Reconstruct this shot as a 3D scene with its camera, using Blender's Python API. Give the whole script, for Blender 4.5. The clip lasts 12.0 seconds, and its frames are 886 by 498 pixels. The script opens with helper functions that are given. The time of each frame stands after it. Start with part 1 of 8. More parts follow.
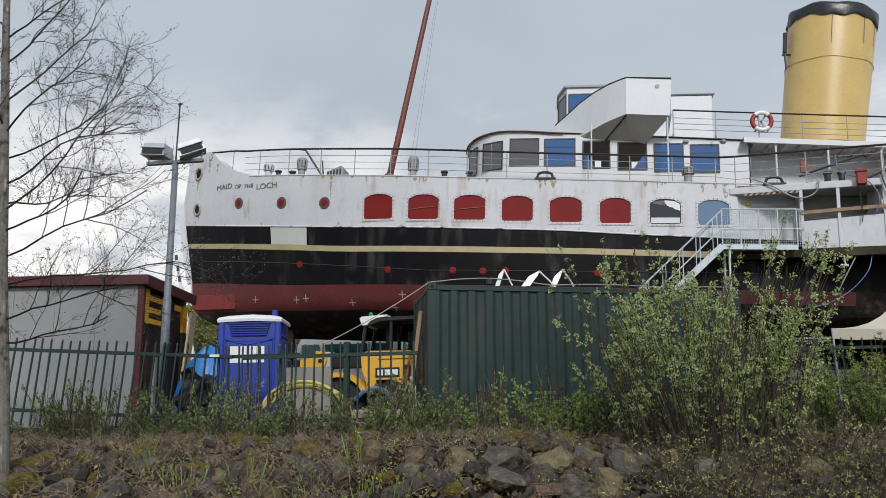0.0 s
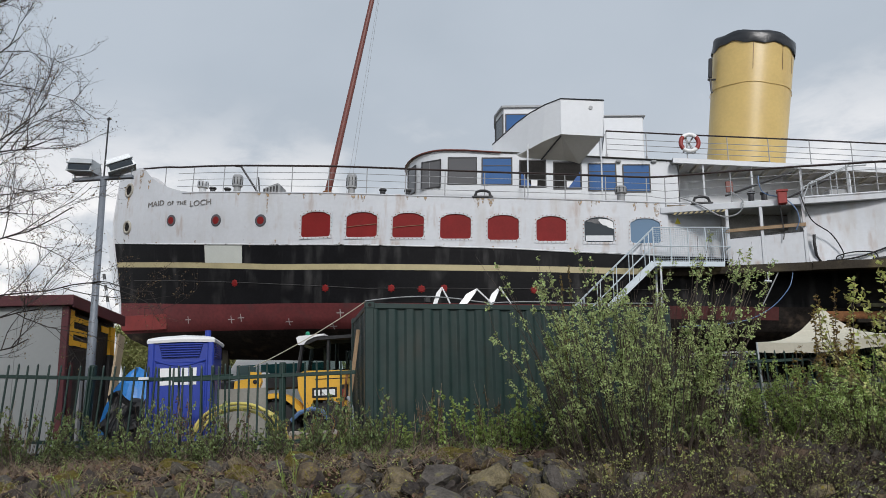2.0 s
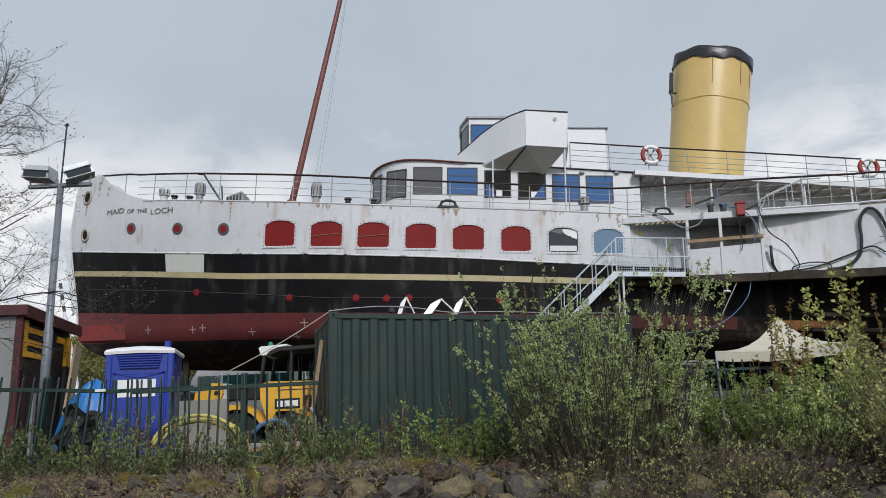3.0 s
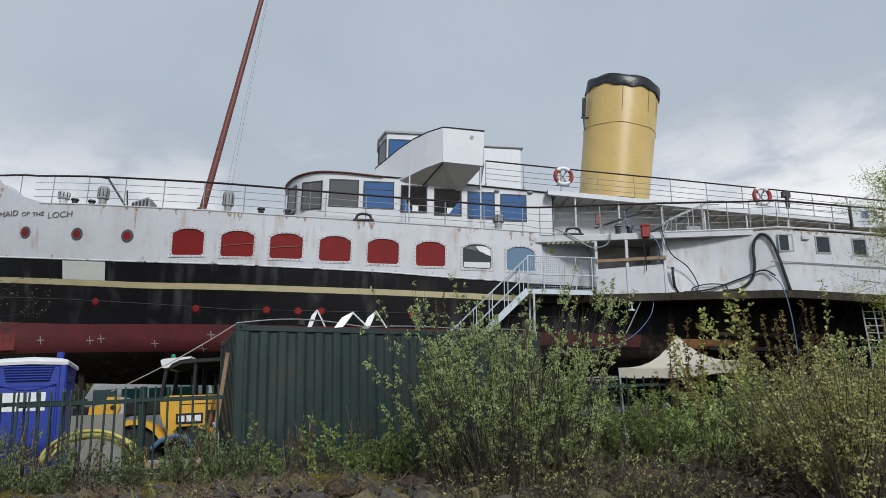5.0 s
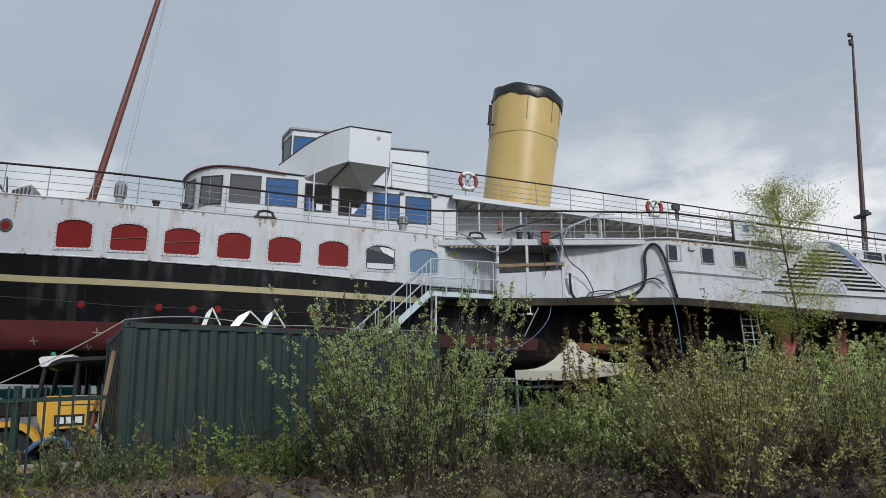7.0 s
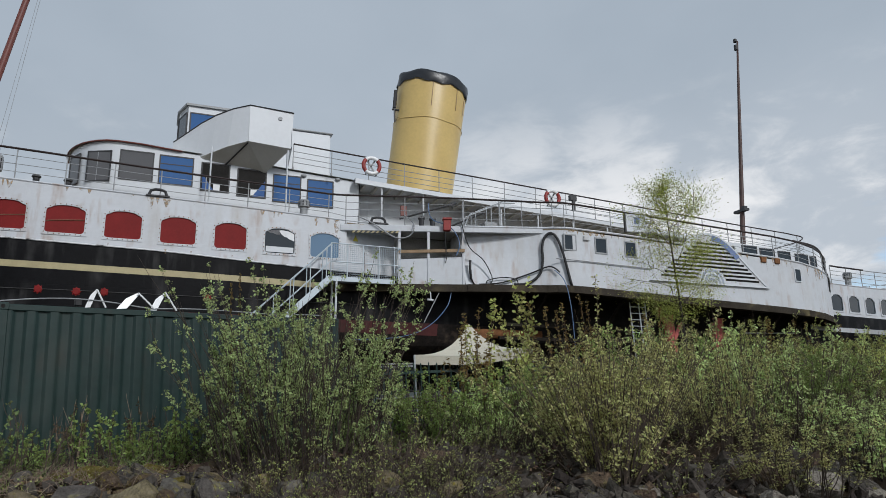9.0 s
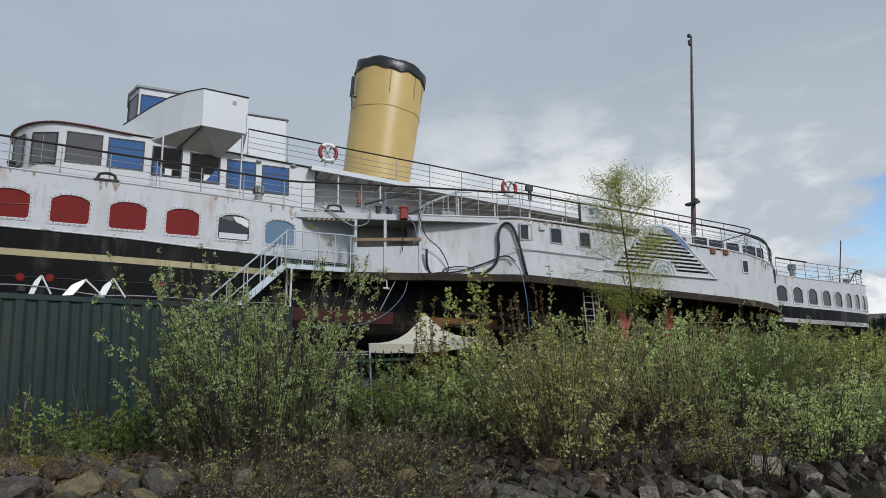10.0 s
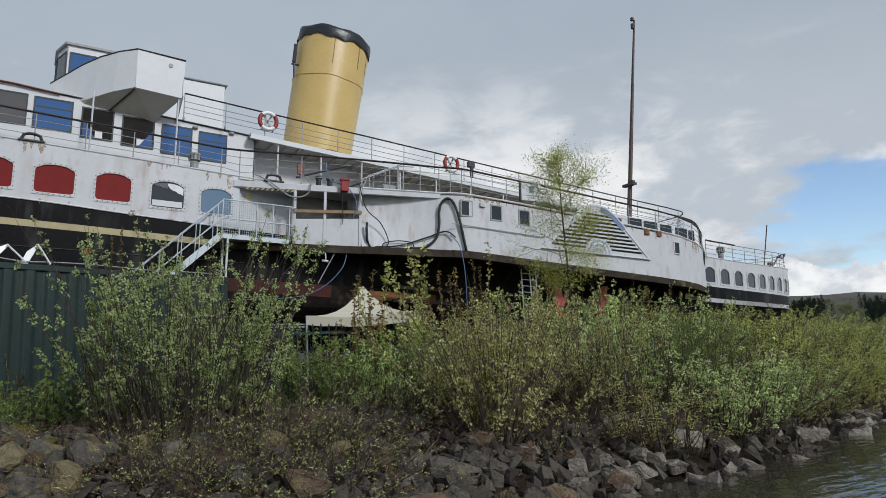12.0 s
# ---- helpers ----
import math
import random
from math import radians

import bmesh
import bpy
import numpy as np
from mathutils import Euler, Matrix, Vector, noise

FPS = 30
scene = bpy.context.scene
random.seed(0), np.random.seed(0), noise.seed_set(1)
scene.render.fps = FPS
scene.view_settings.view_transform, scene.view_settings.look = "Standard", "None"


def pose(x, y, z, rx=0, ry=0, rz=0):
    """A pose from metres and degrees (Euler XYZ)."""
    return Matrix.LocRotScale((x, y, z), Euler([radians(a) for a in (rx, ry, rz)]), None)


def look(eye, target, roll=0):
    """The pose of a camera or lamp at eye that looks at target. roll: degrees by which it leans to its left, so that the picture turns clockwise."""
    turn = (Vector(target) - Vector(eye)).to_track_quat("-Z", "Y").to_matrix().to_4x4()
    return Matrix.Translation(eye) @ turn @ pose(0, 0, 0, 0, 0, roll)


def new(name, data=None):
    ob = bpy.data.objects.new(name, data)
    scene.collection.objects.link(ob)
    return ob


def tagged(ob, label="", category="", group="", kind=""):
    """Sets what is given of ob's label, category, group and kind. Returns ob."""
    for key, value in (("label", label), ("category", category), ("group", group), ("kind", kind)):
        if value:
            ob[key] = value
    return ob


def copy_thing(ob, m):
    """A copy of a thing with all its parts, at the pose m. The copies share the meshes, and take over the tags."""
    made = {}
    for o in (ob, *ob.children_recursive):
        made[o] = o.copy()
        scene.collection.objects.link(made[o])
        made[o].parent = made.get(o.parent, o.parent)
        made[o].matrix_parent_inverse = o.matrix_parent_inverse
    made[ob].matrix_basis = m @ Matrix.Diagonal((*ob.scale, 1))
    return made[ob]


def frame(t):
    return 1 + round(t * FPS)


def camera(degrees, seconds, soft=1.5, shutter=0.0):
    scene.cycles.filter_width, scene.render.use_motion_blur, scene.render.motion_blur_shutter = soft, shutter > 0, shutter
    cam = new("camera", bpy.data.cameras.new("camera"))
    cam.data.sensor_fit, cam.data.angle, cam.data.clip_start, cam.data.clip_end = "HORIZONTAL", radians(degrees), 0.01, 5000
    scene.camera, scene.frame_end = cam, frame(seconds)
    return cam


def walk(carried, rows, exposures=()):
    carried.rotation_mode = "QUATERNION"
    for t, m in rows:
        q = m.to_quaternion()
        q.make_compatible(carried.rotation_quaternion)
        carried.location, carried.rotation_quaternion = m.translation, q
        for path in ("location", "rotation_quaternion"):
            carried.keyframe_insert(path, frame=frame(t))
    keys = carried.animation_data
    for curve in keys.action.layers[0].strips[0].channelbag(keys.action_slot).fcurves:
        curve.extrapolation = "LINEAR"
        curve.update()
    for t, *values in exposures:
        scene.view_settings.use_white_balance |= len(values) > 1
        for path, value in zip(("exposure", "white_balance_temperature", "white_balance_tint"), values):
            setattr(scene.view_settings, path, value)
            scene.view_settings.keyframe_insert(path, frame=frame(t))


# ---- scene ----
cam = camera(63.14, 12.0, soft=0.5)
# seconds, eye x, y, z, yaw to the left, pitch up, roll
ROWS = [
    (0.0, 0.000, 0.000, 0.600, 8.00, 11.47, -1.27),
    (0.5, 0.000, 0.004, 0.601, 7.14, 11.79, -1.52),
    (1.0, 0.006, 0.004, 0.602, 5.94, 12.15, -1.83),
    (1.5, 0.014, 0.000, 0.605, 4.51, 12.45, -2.14),
    (2.0, 0.028, -0.010, 0.607, 3.02, 12.71, -2.44),
    (2.5, 0.039, -0.022, 0.611, 1.55, 13.01, -2.71),
    (3.0, 0.050, -0.027, 0.612, 0.19, 13.33, -2.89),
    (5.0, 0.093, -0.046, 0.604, -6.74, 14.14, -3.01),
    (5.5, 0.102, -0.046, 0.600, -8.63, 14.21, -2.86),
    (6.0, 0.110, -0.050, 0.593, -10.47, 14.28, -2.91),
    (6.5, 0.116, -0.050, 0.587, -12.45, 14.19, -3.05),
    (7.0, 0.123, -0.052, 0.580, -14.55, 13.90, -3.22),
    (9.0, 0.150, -0.077, 0.560, -22.40, 12.31, -3.80),
    (9.5, 0.164, -0.088, 0.557, -24.12, 11.80, -3.97),
    (10.0, 0.168, -0.094, 0.556, -25.81, 11.18, -3.92),
    (10.5, 0.166, -0.101, 0.554, -27.40, 10.42, -3.71),
    (11.0, 0.167, -0.102, 0.554, -28.79, 9.74, -3.49),
    (11.5, 0.170, -0.100, 0.553, -29.82, 9.24, -3.33),
    (12.0, 0.174, -0.100, 0.554, -30.48, 8.88, -3.24),
]


def aim(x, y, z, yaw, pitch, roll):
    a, p = radians(yaw), radians(pitch)
    return look((x, y, z), (x - math.sin(a) * math.cos(p), y + math.cos(a) * math.cos(p), z + math.sin(p)), roll)


walk(cam, [(t, aim(*row)) for t, *row in ROWS], exposures=[(0.0, -0.04, 6480, 11), (3.0, -0.05, 6400, 11), (6.0, -0.18, 6260, 9.5), (9.0, -0.27, 6240, 9.5), (12.0, -0.25, 6300, 9.5)])

# ---------------------------------------------------------------- sky and sun
SUN_EL, SUN_ROT = radians(48), radians(200)
world = bpy.data.worlds.new("overcast")
scene.world = world
world.use_nodes = True
wn, wl = world.node_tree.nodes, world.node_tree.links
wn.clear()


def wnode(kind, **inputs):
    n = wn.new(kind)
    for k, v in inputs.items():
        n.inputs[k].default_value = v
    return n


w_out = wn.new("ShaderNodeOutputWorld")
w_bg = wnode("ShaderNodeBackground", Strength=0.112)
w_sky = wn.new("ShaderNodeTexSky")
w_sky.sky_type, w_sky.sun_disc, w_sky.sun_elevation, w_sky.sun_rotation = "NISHITA", False, SUN_EL, SUN_ROT
w_sky.ozone_density, w_sky.dust_density = 3.0, 0.3
w_tc = wn.new("ShaderNodeTexCoord")
w_dir = w_tc.outputs["Generated"]
w_sep = wn.new("ShaderNodeSeparateXYZ")
wl.new(w_dir, w_sep.inputs["Vector"])


def wmath(op, a, b):
    n = wn.new("ShaderNodeMath")
    n.operation = op
    for k, v in enumerate((a, b)):
        if isinstance(v, (int, float)):
            n.inputs[k].default_value = v
        else:
            wl.new(v, n.inputs[k])
    return n.outputs[0]


def wrange(value, lo, hi, to_lo=0.0, to_hi=1.0):
    n = wn.new("ShaderNodeMapRange")
    n.interpolation_type = "SMOOTHSTEP"
    for k, v in (("From Min", lo), ("From Max", hi), ("To Min", to_lo), ("To Max", to_hi)):
        n.inputs[k].default_value = v
    wl.new(value, n.inputs["Value"])
    return n.outputs["Result"]


def wnoise(scale, detail, rough, place, flat, warp=0.1):
    m = wn.new("ShaderNodeMapping")
    m.inputs["Scale"].default_value = (1.0, 1.0, flat)
    m.inputs["Location"].default_value = place
    wl.new(w_dir, m.inputs["Vector"])
    n = wnode("ShaderNodeTexNoise", Scale=scale, Detail=detail, Roughness=rough, Distortion=warp)
    wl.new(m.outputs["Vector"], n.inputs["Vector"])
    return n.outputs["Fac"]


def wmix(fac, a, b):
    n = wn.new("ShaderNodeMix")
    n.data_type = "RGBA"
    for k, v in (("Factor", fac), ("A", a), ("B", b)):
        if isinstance(v, tuple):
            n.inputs[k].default_value = (*v, 1)
        else:
            wl.new(v, n.inputs[k])
    return n.outputs["Result"]


w_z = w_sep.outputs["Z"]
# a smooth grey sheet of cloud, its low banks broken and bright
w_soft = wnoise(2.2, 5.0, 0.5, (0.3, 5.2, 1.7), 1.6)
w_fine = wnoise(8.5, 9.0, 0.58, (3.1, 0.4, 0.2), 2.2, 0.3)
w_bank = None
for az, el, wide in ((-24, 19.5, 9.0), (-39, 13, 15.0), (-15, 18, 6.0), (29, 17.5, 7.5), (36, 16, 8.0), (43, 13, 6.0), (8, 10, 10.0), (100, 18, 30.0), (-110, 18, 40.0), (180, 18, 40.0)):
    a, e = radians(az), radians(el)
    n = wn.new("ShaderNodeVectorMath")
    n.operation = "DOT_PRODUCT"
    n.inputs[1].default_value = (math.sin(a) * math.cos(e), math.cos(a) * math.cos(e), math.sin(e))
    wl.new(w_dir, n.inputs[0])
    spot = wrange(n.outputs["Value"], math.cos(radians(wide)), 1.0)
    w_bank = spot if w_bank is None else wmath("MAXIMUM", w_bank, spot)
w_puff = wrange(wmath("ADD", w_fine, wmath("MULTIPLY", w_bank, 0.26)), 0.50, 0.80)
w_low = wrange(w_z, 0.22, 0.44, 1.0, 0.0)
w_glow = wmath("MULTIPLY", wmath("ADD", wmath("MULTIPLY", w_puff, 0.82), 0.18), w_low)
w_sheet = wmix(wrange(w_soft, 0.3, 0.7), (4.0, 4.58, 5.2), (4.55, 5.12, 5.75))
w_cloud = wmix(w_glow, w_sheet, (9.2, 9.1, 9.0))
# the sheet thins out low over the open water
w_east = wrange(w_sep.outputs["X"], 0.70, 0.83, 0.0, 0.46)
w_thin = wn.new("ShaderNodeValToRGB")
w_thin.color_ramp.elements[0].position, w_thin.color_ramp.elements[0].color = 0.02, (0.9, 0.9, 0.9, 1)
w_thin.color_ramp.elements[1].position, w_thin.color_ramp.elements[1].color = 0.30, (0, 0, 0, 1)
for at, v in ((0.09, 0.85), (0.16, 0.92), (0.20, 0.72)):
    w_thin.color_ramp.elements.new(at).color = (v, v, v, 1)
wl.new(w_z, w_thin.inputs["Fac"])
w_open = wmath("MULTIPLY", w_east, w_thin.outputs["Color"])
w_veil = wnoise(7.0, 9.0, 0.5, (3.1, 0.4, 0.2), 2.6)
w_cover = wrange(wmath("SUBTRACT", wmath("ADD", w_veil, 0.36), w_open), 0.44, 0.60)
w_sat = wnode("ShaderNodeHueSaturation", Saturation=0.95, Value=1.32)
wl.new(w_sky.outputs["Color"], w_sat.inputs["Color"])
w_air = wmix(w_cover, w_sat.outputs["Color"], w_cloud)
# heaped white cloud standing on the horizon over the water
w_heap = wmath("ADD", wmath("SUBTRACT", 0.066, w_z), wmath("MULTIPLY", wnoise(15.0, 9.0, 0.55, (1.2, 0.7, 3.1), 1.3), 0.085))
w_heaps = wmath("MULTIPLY", wrange(w_heap, 0.012, 0.017), wrange(w_sep.outputs["X"], 0.72, 0.80))
w_tone = wmix(wrange(wnoise(22.0, 8.0, 0.6, (0.2, 4.4, 0.9), 1.5), 0.35, 0.62), (6.6, 6.9, 7.3), (10.0, 9.9, 9.7))
wl.new(wmix(w_heaps, w_air, w_tone), w_bg.inputs["Color"])
wl.new(w_bg.outputs["Background"], w_out.inputs["Surface"])

sun_data = bpy.data.lights.new("sun", "SUN")
sun_data.energy, sun_data.angle, sun_data.color = 2.5, radians(10), (1.0, 0.975, 0.945)
sun = new("sun", sun_data)
sun.matrix_world = look((24, -30, 36), (8, 20, 0))

# ---------------------------------------------------------------- materials


def mat(name, col, rough=0.6, var=0.18, scale=2.0, bump=0.15, bscale=30.0, metal=0.0, stain=None, stain_amt=0.0,
        stain_scale=1.2, streak=False, seams=None, alpha_noise=None, spec=0.5, island=0.0, rnd=0.0, coat=0.0, clump=0.0, stain2=None, stain2_amt=0.0):
    """A painted, stony, woody or leafy surface: mottled at two scales, with stains and fine relief."""
    m = bpy.data.materials.new(name)
    m.use_nodes = True
    nt = m.node_tree
    nodes, links = nt.nodes, nt.links
    b = nodes["Principled BSDF"]
    b.inputs["Roughness"].default_value, b.inputs["Metallic"].default_value = rough, metal
    b.inputs["Specular IOR Level"].default_value = spec
    b.inputs["Coat Weight"].default_value = coat
    tc = nodes.new("ShaderNodeTexCoord")

    def noise_tex(sc, detail=4.0, stretch=None):
        n = nodes.new("ShaderNodeTexNoise")
        n.inputs["Scale"].default_value, n.inputs["Detail"].default_value = sc, detail
        if stretch:
            mp = nodes.new("ShaderNodeMapping")
            mp.inputs["Scale"].default_value = stretch
            links.new(tc.outputs["Object"], mp.inputs["Vector"])
            links.new(mp.outputs["Vector"], n.inputs["Vector"])
        else:
            links.new(tc.outputs["Object"], n.inputs["Vector"])
        return n.outputs["Fac"]

    def mix(fac, a, bb, blend="MIX"):
        n = nodes.new("ShaderNodeMix")
        n.data_type, n.blend_type = "RGBA", blend
        for key, v in (("Factor", fac), ("A", a), ("B", bb)):
            if isinstance(v, (int, float)):
                n.inputs[key].default_value = v
            elif isinstance(v, tuple):
                n.inputs[key].default_value = (*v[:3], 1)
            else:
                links.new(v, n.inputs[key])
        return n.outputs["Result"]

    def ramp(fac, lo, hi):
        n = nodes.new("ShaderNodeMapRange")
        n.inputs["From Min"].default_value, n.inputs["From Max"].default_value = lo, hi
        links.new(fac, n.inputs["Value"])
        return n.outputs["Result"]

    dark = tuple(c * (1 - var) for c in col)
    light = tuple(min(1, c * (1 + var)) for c in col)
    coarse, fine = noise_tex(scale, 5.0), noise_tex(scale * 9, 3.0)
    c = mix(ramp(coarse, 0.3, 0.7), dark, light)
    c = mix(0.35, c, mix(ramp(fine, 0.3, 0.7), tuple(v * (1 - var) for v in dark), light))
    if island or rnd:
        if island:
            r = nodes.new("ShaderNodeNewGeometry").outputs["Random Per Island"]
        else:
            r = nodes.new("ShaderNodeObjectInfo").outputs["Random"]
        k = max(island, rnd)
        hs = nodes.new("ShaderNodeHueSaturation")
        links.new(c, hs.inputs["Color"])
        mr = nodes.new("ShaderNodeMapRange")
        mr.inputs["To Min"].default_value, mr.inputs["To Max"].default_value = 1 - k, 1 + k
        links.new(r, mr.inputs["Value"])
        if clump:
            mo = nodes.new("ShaderNodeMapRange")
            mo.inputs["To Min"].default_value, mo.inputs["To Max"].default_value = 1 - clump, 1 + clump
            links.new(nodes.new("ShaderNodeObjectInfo").outputs["Random"], mo.inputs["Value"])
            mm = nodes.new("ShaderNodeMath")
            mm.operation = "MULTIPLY"
            links.new(mr.outputs["Result"], mm.inputs[0])
            links.new(mo.outputs["Result"], mm.inputs[1])
            links.new(mm.outputs[0], hs.inputs["Value"])
        else:
            links.new(mr.outputs["Result"], hs.inputs["Value"])
        mh = nodes.new("ShaderNodeMapRange")
        mh.inputs["To Min"].default_value, mh.inputs["To Max"].default_value = 0.5 - 0.035 * k * 2, 0.5 + 0.025 * k * 2
        links.new(r, mh.inputs["Value"])
        links.new(mh.outputs["Result"], hs.inputs["Hue"])
        c = hs.outputs["Color"]
    for tone, amount, sc, long in ((stain, stain_amt, stain_scale, streak), (stain2, stain2_amt, stain_scale * (0.9 if "stone" in name else 2.3), "stone" not in name)):
        if tone is None:
            continue
        f = noise_tex(sc, 6.0, (1.0, 1.0, 0.16) if long else None)
        g = noise_tex(sc * 0.3, 3.0)
        n = nodes.new("ShaderNodeMath")
        n.operation = "MULTIPLY"
        links.new(ramp(f, 0.5, 0.8), n.inputs[0])
        links.new(ramp(g, 0.46 if tone is stain2 else 0.42, 0.62), n.inputs[1])
        n2 = nodes.new("ShaderNodeMath")
        n2.operation = "MULTIPLY"
        n2.inputs[1].default_value = amount
        n2.use_clamp = True
        links.new(n.outputs[0], n2.inputs[0])
        c = mix(n2.outputs[0], c, tone)
    links.new(c, b.inputs["Base Color"])
    h = noise_tex(bscale, 4.0)
    if seams:
        br = nodes.new("ShaderNodeTexBrick")
        br.inputs["Scale"].default_value = 1.0
        br.inputs["Brick Width"].default_value, br.inputs["Row Height"].default_value = seams
        br.inputs["Mortar Size"].default_value, br.inputs["Mortar Smooth"].default_value = 0.012, 0.6
        mp = nodes.new("ShaderNodeMapping")
        mp.inputs["Rotation"].default_value = (radians(90), 0, 0)
        links.new(tc.outputs["Object"], mp.inputs["Vector"])
        links.new(mp.outputs["Vector"], br.inputs["Vector"])
        n = nodes.new("ShaderNodeMath")
        n.operation = "MULTIPLY_ADD"
        n.inputs[1].default_value = -0.8
        links.new(br.outputs["Fac"], n.inputs[0])
        links.new(h, n.inputs[2])
        h = n.outputs[0]
    bp = nodes.new("ShaderNodeBump")
    bp.inputs["Strength"].default_value, bp.inputs["Distance"].default_value = bump, 0.02 if bump < 1 else 0.06
    links.new(h, bp.inputs["Height"])
    links.new(bp.outputs["Normal"], b.inputs["Normal"])
    return m


def glass(name, tint=(0.02, 0.03, 0.04), rough=0.04):
    """Window glass over a dark room: dark, with a clear reflection."""
    m = bpy.data.materials.new(name)
    m.use_nodes = True
    b = m.node_tree.nodes["Principled BSDF"]
    b.inputs["Base Color"].default_value = (*tint, 1)
    b.inputs["Roughness"].default_value = rough
    b.inputs["Specular IOR Level"].default_value = 0.5
    b.inputs["IOR"].default_value = 1.5
    n = m.node_tree.nodes.new("ShaderNodeTexNoise")
    n.inputs["Scale"].default_value = 1.3
    bp = m.node_tree.nodes.new("ShaderNodeBump")
    bp.inputs["Strength"].default_value, bp.inputs["Distance"].default_value = 0.06, 0.05
    m.node_tree.links.new(n.outputs["Fac"], bp.inputs["Height"])
    m.node_tree.links.new(bp.outputs["Normal"], b.inputs["Normal"])
    return m


RUST = (0.20, 0.085, 0.03)
M_WHITE = mat("weathered_white_paint", (0.555, 0.575, 0.605), 0.5, 0.06, 0.7, 0.12, 8, stain=(0.33, 0.27, 0.2), stain_amt=0.45, stain_scale=1.6, streak=True, seams=(4.6, 0.9), stain2=(0.27, 0.13, 0.05), stain2_amt=0.7)
M_WHITE2 = mat("clean_white_paint", (0.61, 0.635, 0.665), 0.4, 0.04, 0.6, 0.06, 6, stain=(0.45, 0.43, 0.38), stain_amt=0.25, stain_scale=1.1, streak=True)
M_CREAM = mat("cream_soffit_paint", (0.56, 0.55, 0.51), 0.55, 0.06, 1.0, 0.08, 12, stain=(0.35, 0.28, 0.2), stain_amt=0.4)
M_BLACK = mat("black_hull_paint", (0.0055, 0.0055, 0.0065), 0.48, 0.4, 0.9, 0.2, 9, spec=0.11, stain=(0.085, 0.083, 0.082), stain_amt=1.0, stain_scale=1.9, streak=True, seams=(4.6, 0.75))
M_GOLD = mat("faded_gold_stripe", (0.42, 0.36, 0.20), 0.5, 0.12, 1.5, 0.1, 14, stain=(0.2, 0.17, 0.1), stain_amt=0.6)
# boot red darkened for shade under the guard, with dirt stains
M_BOOTSHADE = mat("dirty_shaded_boot_red", (0.085, 0.02, 0.019), 0.7, 0.4, 0.8, 0.22, 10, stain=(0.03, 0.02, 0.018), stain_amt=1.6, stain_scale=1.6)
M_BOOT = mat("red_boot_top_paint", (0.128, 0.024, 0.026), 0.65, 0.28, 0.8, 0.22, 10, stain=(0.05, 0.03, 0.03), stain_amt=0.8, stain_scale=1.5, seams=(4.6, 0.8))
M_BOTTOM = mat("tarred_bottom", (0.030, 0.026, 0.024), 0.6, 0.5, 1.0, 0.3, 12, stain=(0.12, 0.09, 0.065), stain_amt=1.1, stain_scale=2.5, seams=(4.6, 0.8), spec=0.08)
M_REDBOARD = mat("red_shutter_board", (0.19, 0.0125, 0.012), 0.6, 0.14, 1.3, 0.08, 12, spec=0.2)
M_RUST = mat("rust", RUST, 0.85, 0.4, 6, 0.4, 40)
M_STEEL = mat("galvanised_steel", (0.46, 0.49, 0.51), 0.5, 0.12, 5, 0.06, 60, metal=0.25)
M_STAIR = mat("bright_galvanised_stair", (0.50, 0.565, 0.61), 0.5, 0.08, 5, 0.06, 60, metal=0.1)
M_COLUMN = mat("dull_galvanised_column", (0.20, 0.22, 0.25), 0.5, 0.15, 4, 0.08, 40, metal=0.3)
M_RAILDARK = mat("dark_varnished_rail", (0.030, 0.019, 0.017), 0.4, 0.3, 5, 0.1, 40)
M_RAIL = mat("grey_rail_paint", (0.30, 0.31, 0.32), 0.5, 0.15, 5, 0.1, 40)
M_MAST = mat("red_brown_mast_paint", (0.16, 0.045, 0.034), 0.5, 0.2, 3, 0.1, 30)
M_AFTMAST = mat("dark_brown_mast_paint", (0.07, 0.035, 0.028), 0.5, 0.3, 3, 0.1, 30)
M_FUNNEL = mat("buff_yellow_funnel_paint", (0.585, 0.42, 0.15), 0.36, 0.08, 0.8, 0.07, 8, stain=(0.36, 0.21, 0.07), stain_amt=0.45, stain_scale=1.8, streak=True)
M_TARP = mat("black_tarpaulin", (0.013, 0.015, 0.019), 0.35, 0.3, 4, 0.5, 8)
M_GLASS = glass("window_glass")
# blue base colour carries the mirrored sky as well as the glass tint
M_GLASS_BLUE = glass("sky_tinted_blue_glass", (0.04, 0.115, 0.29), 0.1)
M_GLASS_GREY = glass("smoked_glass", (0.10, 0.10, 0.105))
# near-black colour standing in for the lack of light inside openings
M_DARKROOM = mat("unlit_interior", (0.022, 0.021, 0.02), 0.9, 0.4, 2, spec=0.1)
M_FRAME = mat("dark_window_frame", (0.03, 0.03, 0.033), 0.5, 0.2, 5)
M_DECK = mat("deck_planking", (0.22, 0.18, 0.13), 0.8, 0.2, 4, 0.2, 30)
M_TIMBER = mat("dark_wet_timber", (0.018, 0.015, 0.012), 0.85, 0.35, 2.5, 0.5, 25, spec=0.15, stain=(0.09, 0.10, 0.05), stain_amt=0.7)
M_WOOD = mat("bare_wood", (0.28, 0.19, 0.11), 0.75, 0.2, 3, 0.2, 30)
M_CORAL = mat("faded_coral_paint", (0.46, 0.10, 0.085), 0.6, 0.2, 3, stain=(0.25, 0.05, 0.04), stain_amt=0.8, stain_scale=3.0)
M_REDPAINT = mat("bright_red_paint", (0.27, 0.025, 0.02), 0.5, 0.15, 4)
M_WHITEPL = mat("white_plastic", (0.75, 0.76, 0.77), 0.35, 0.05, 3, 0.04, 20, stain=(0.4, 0.38, 0.32), stain_amt=0.3)
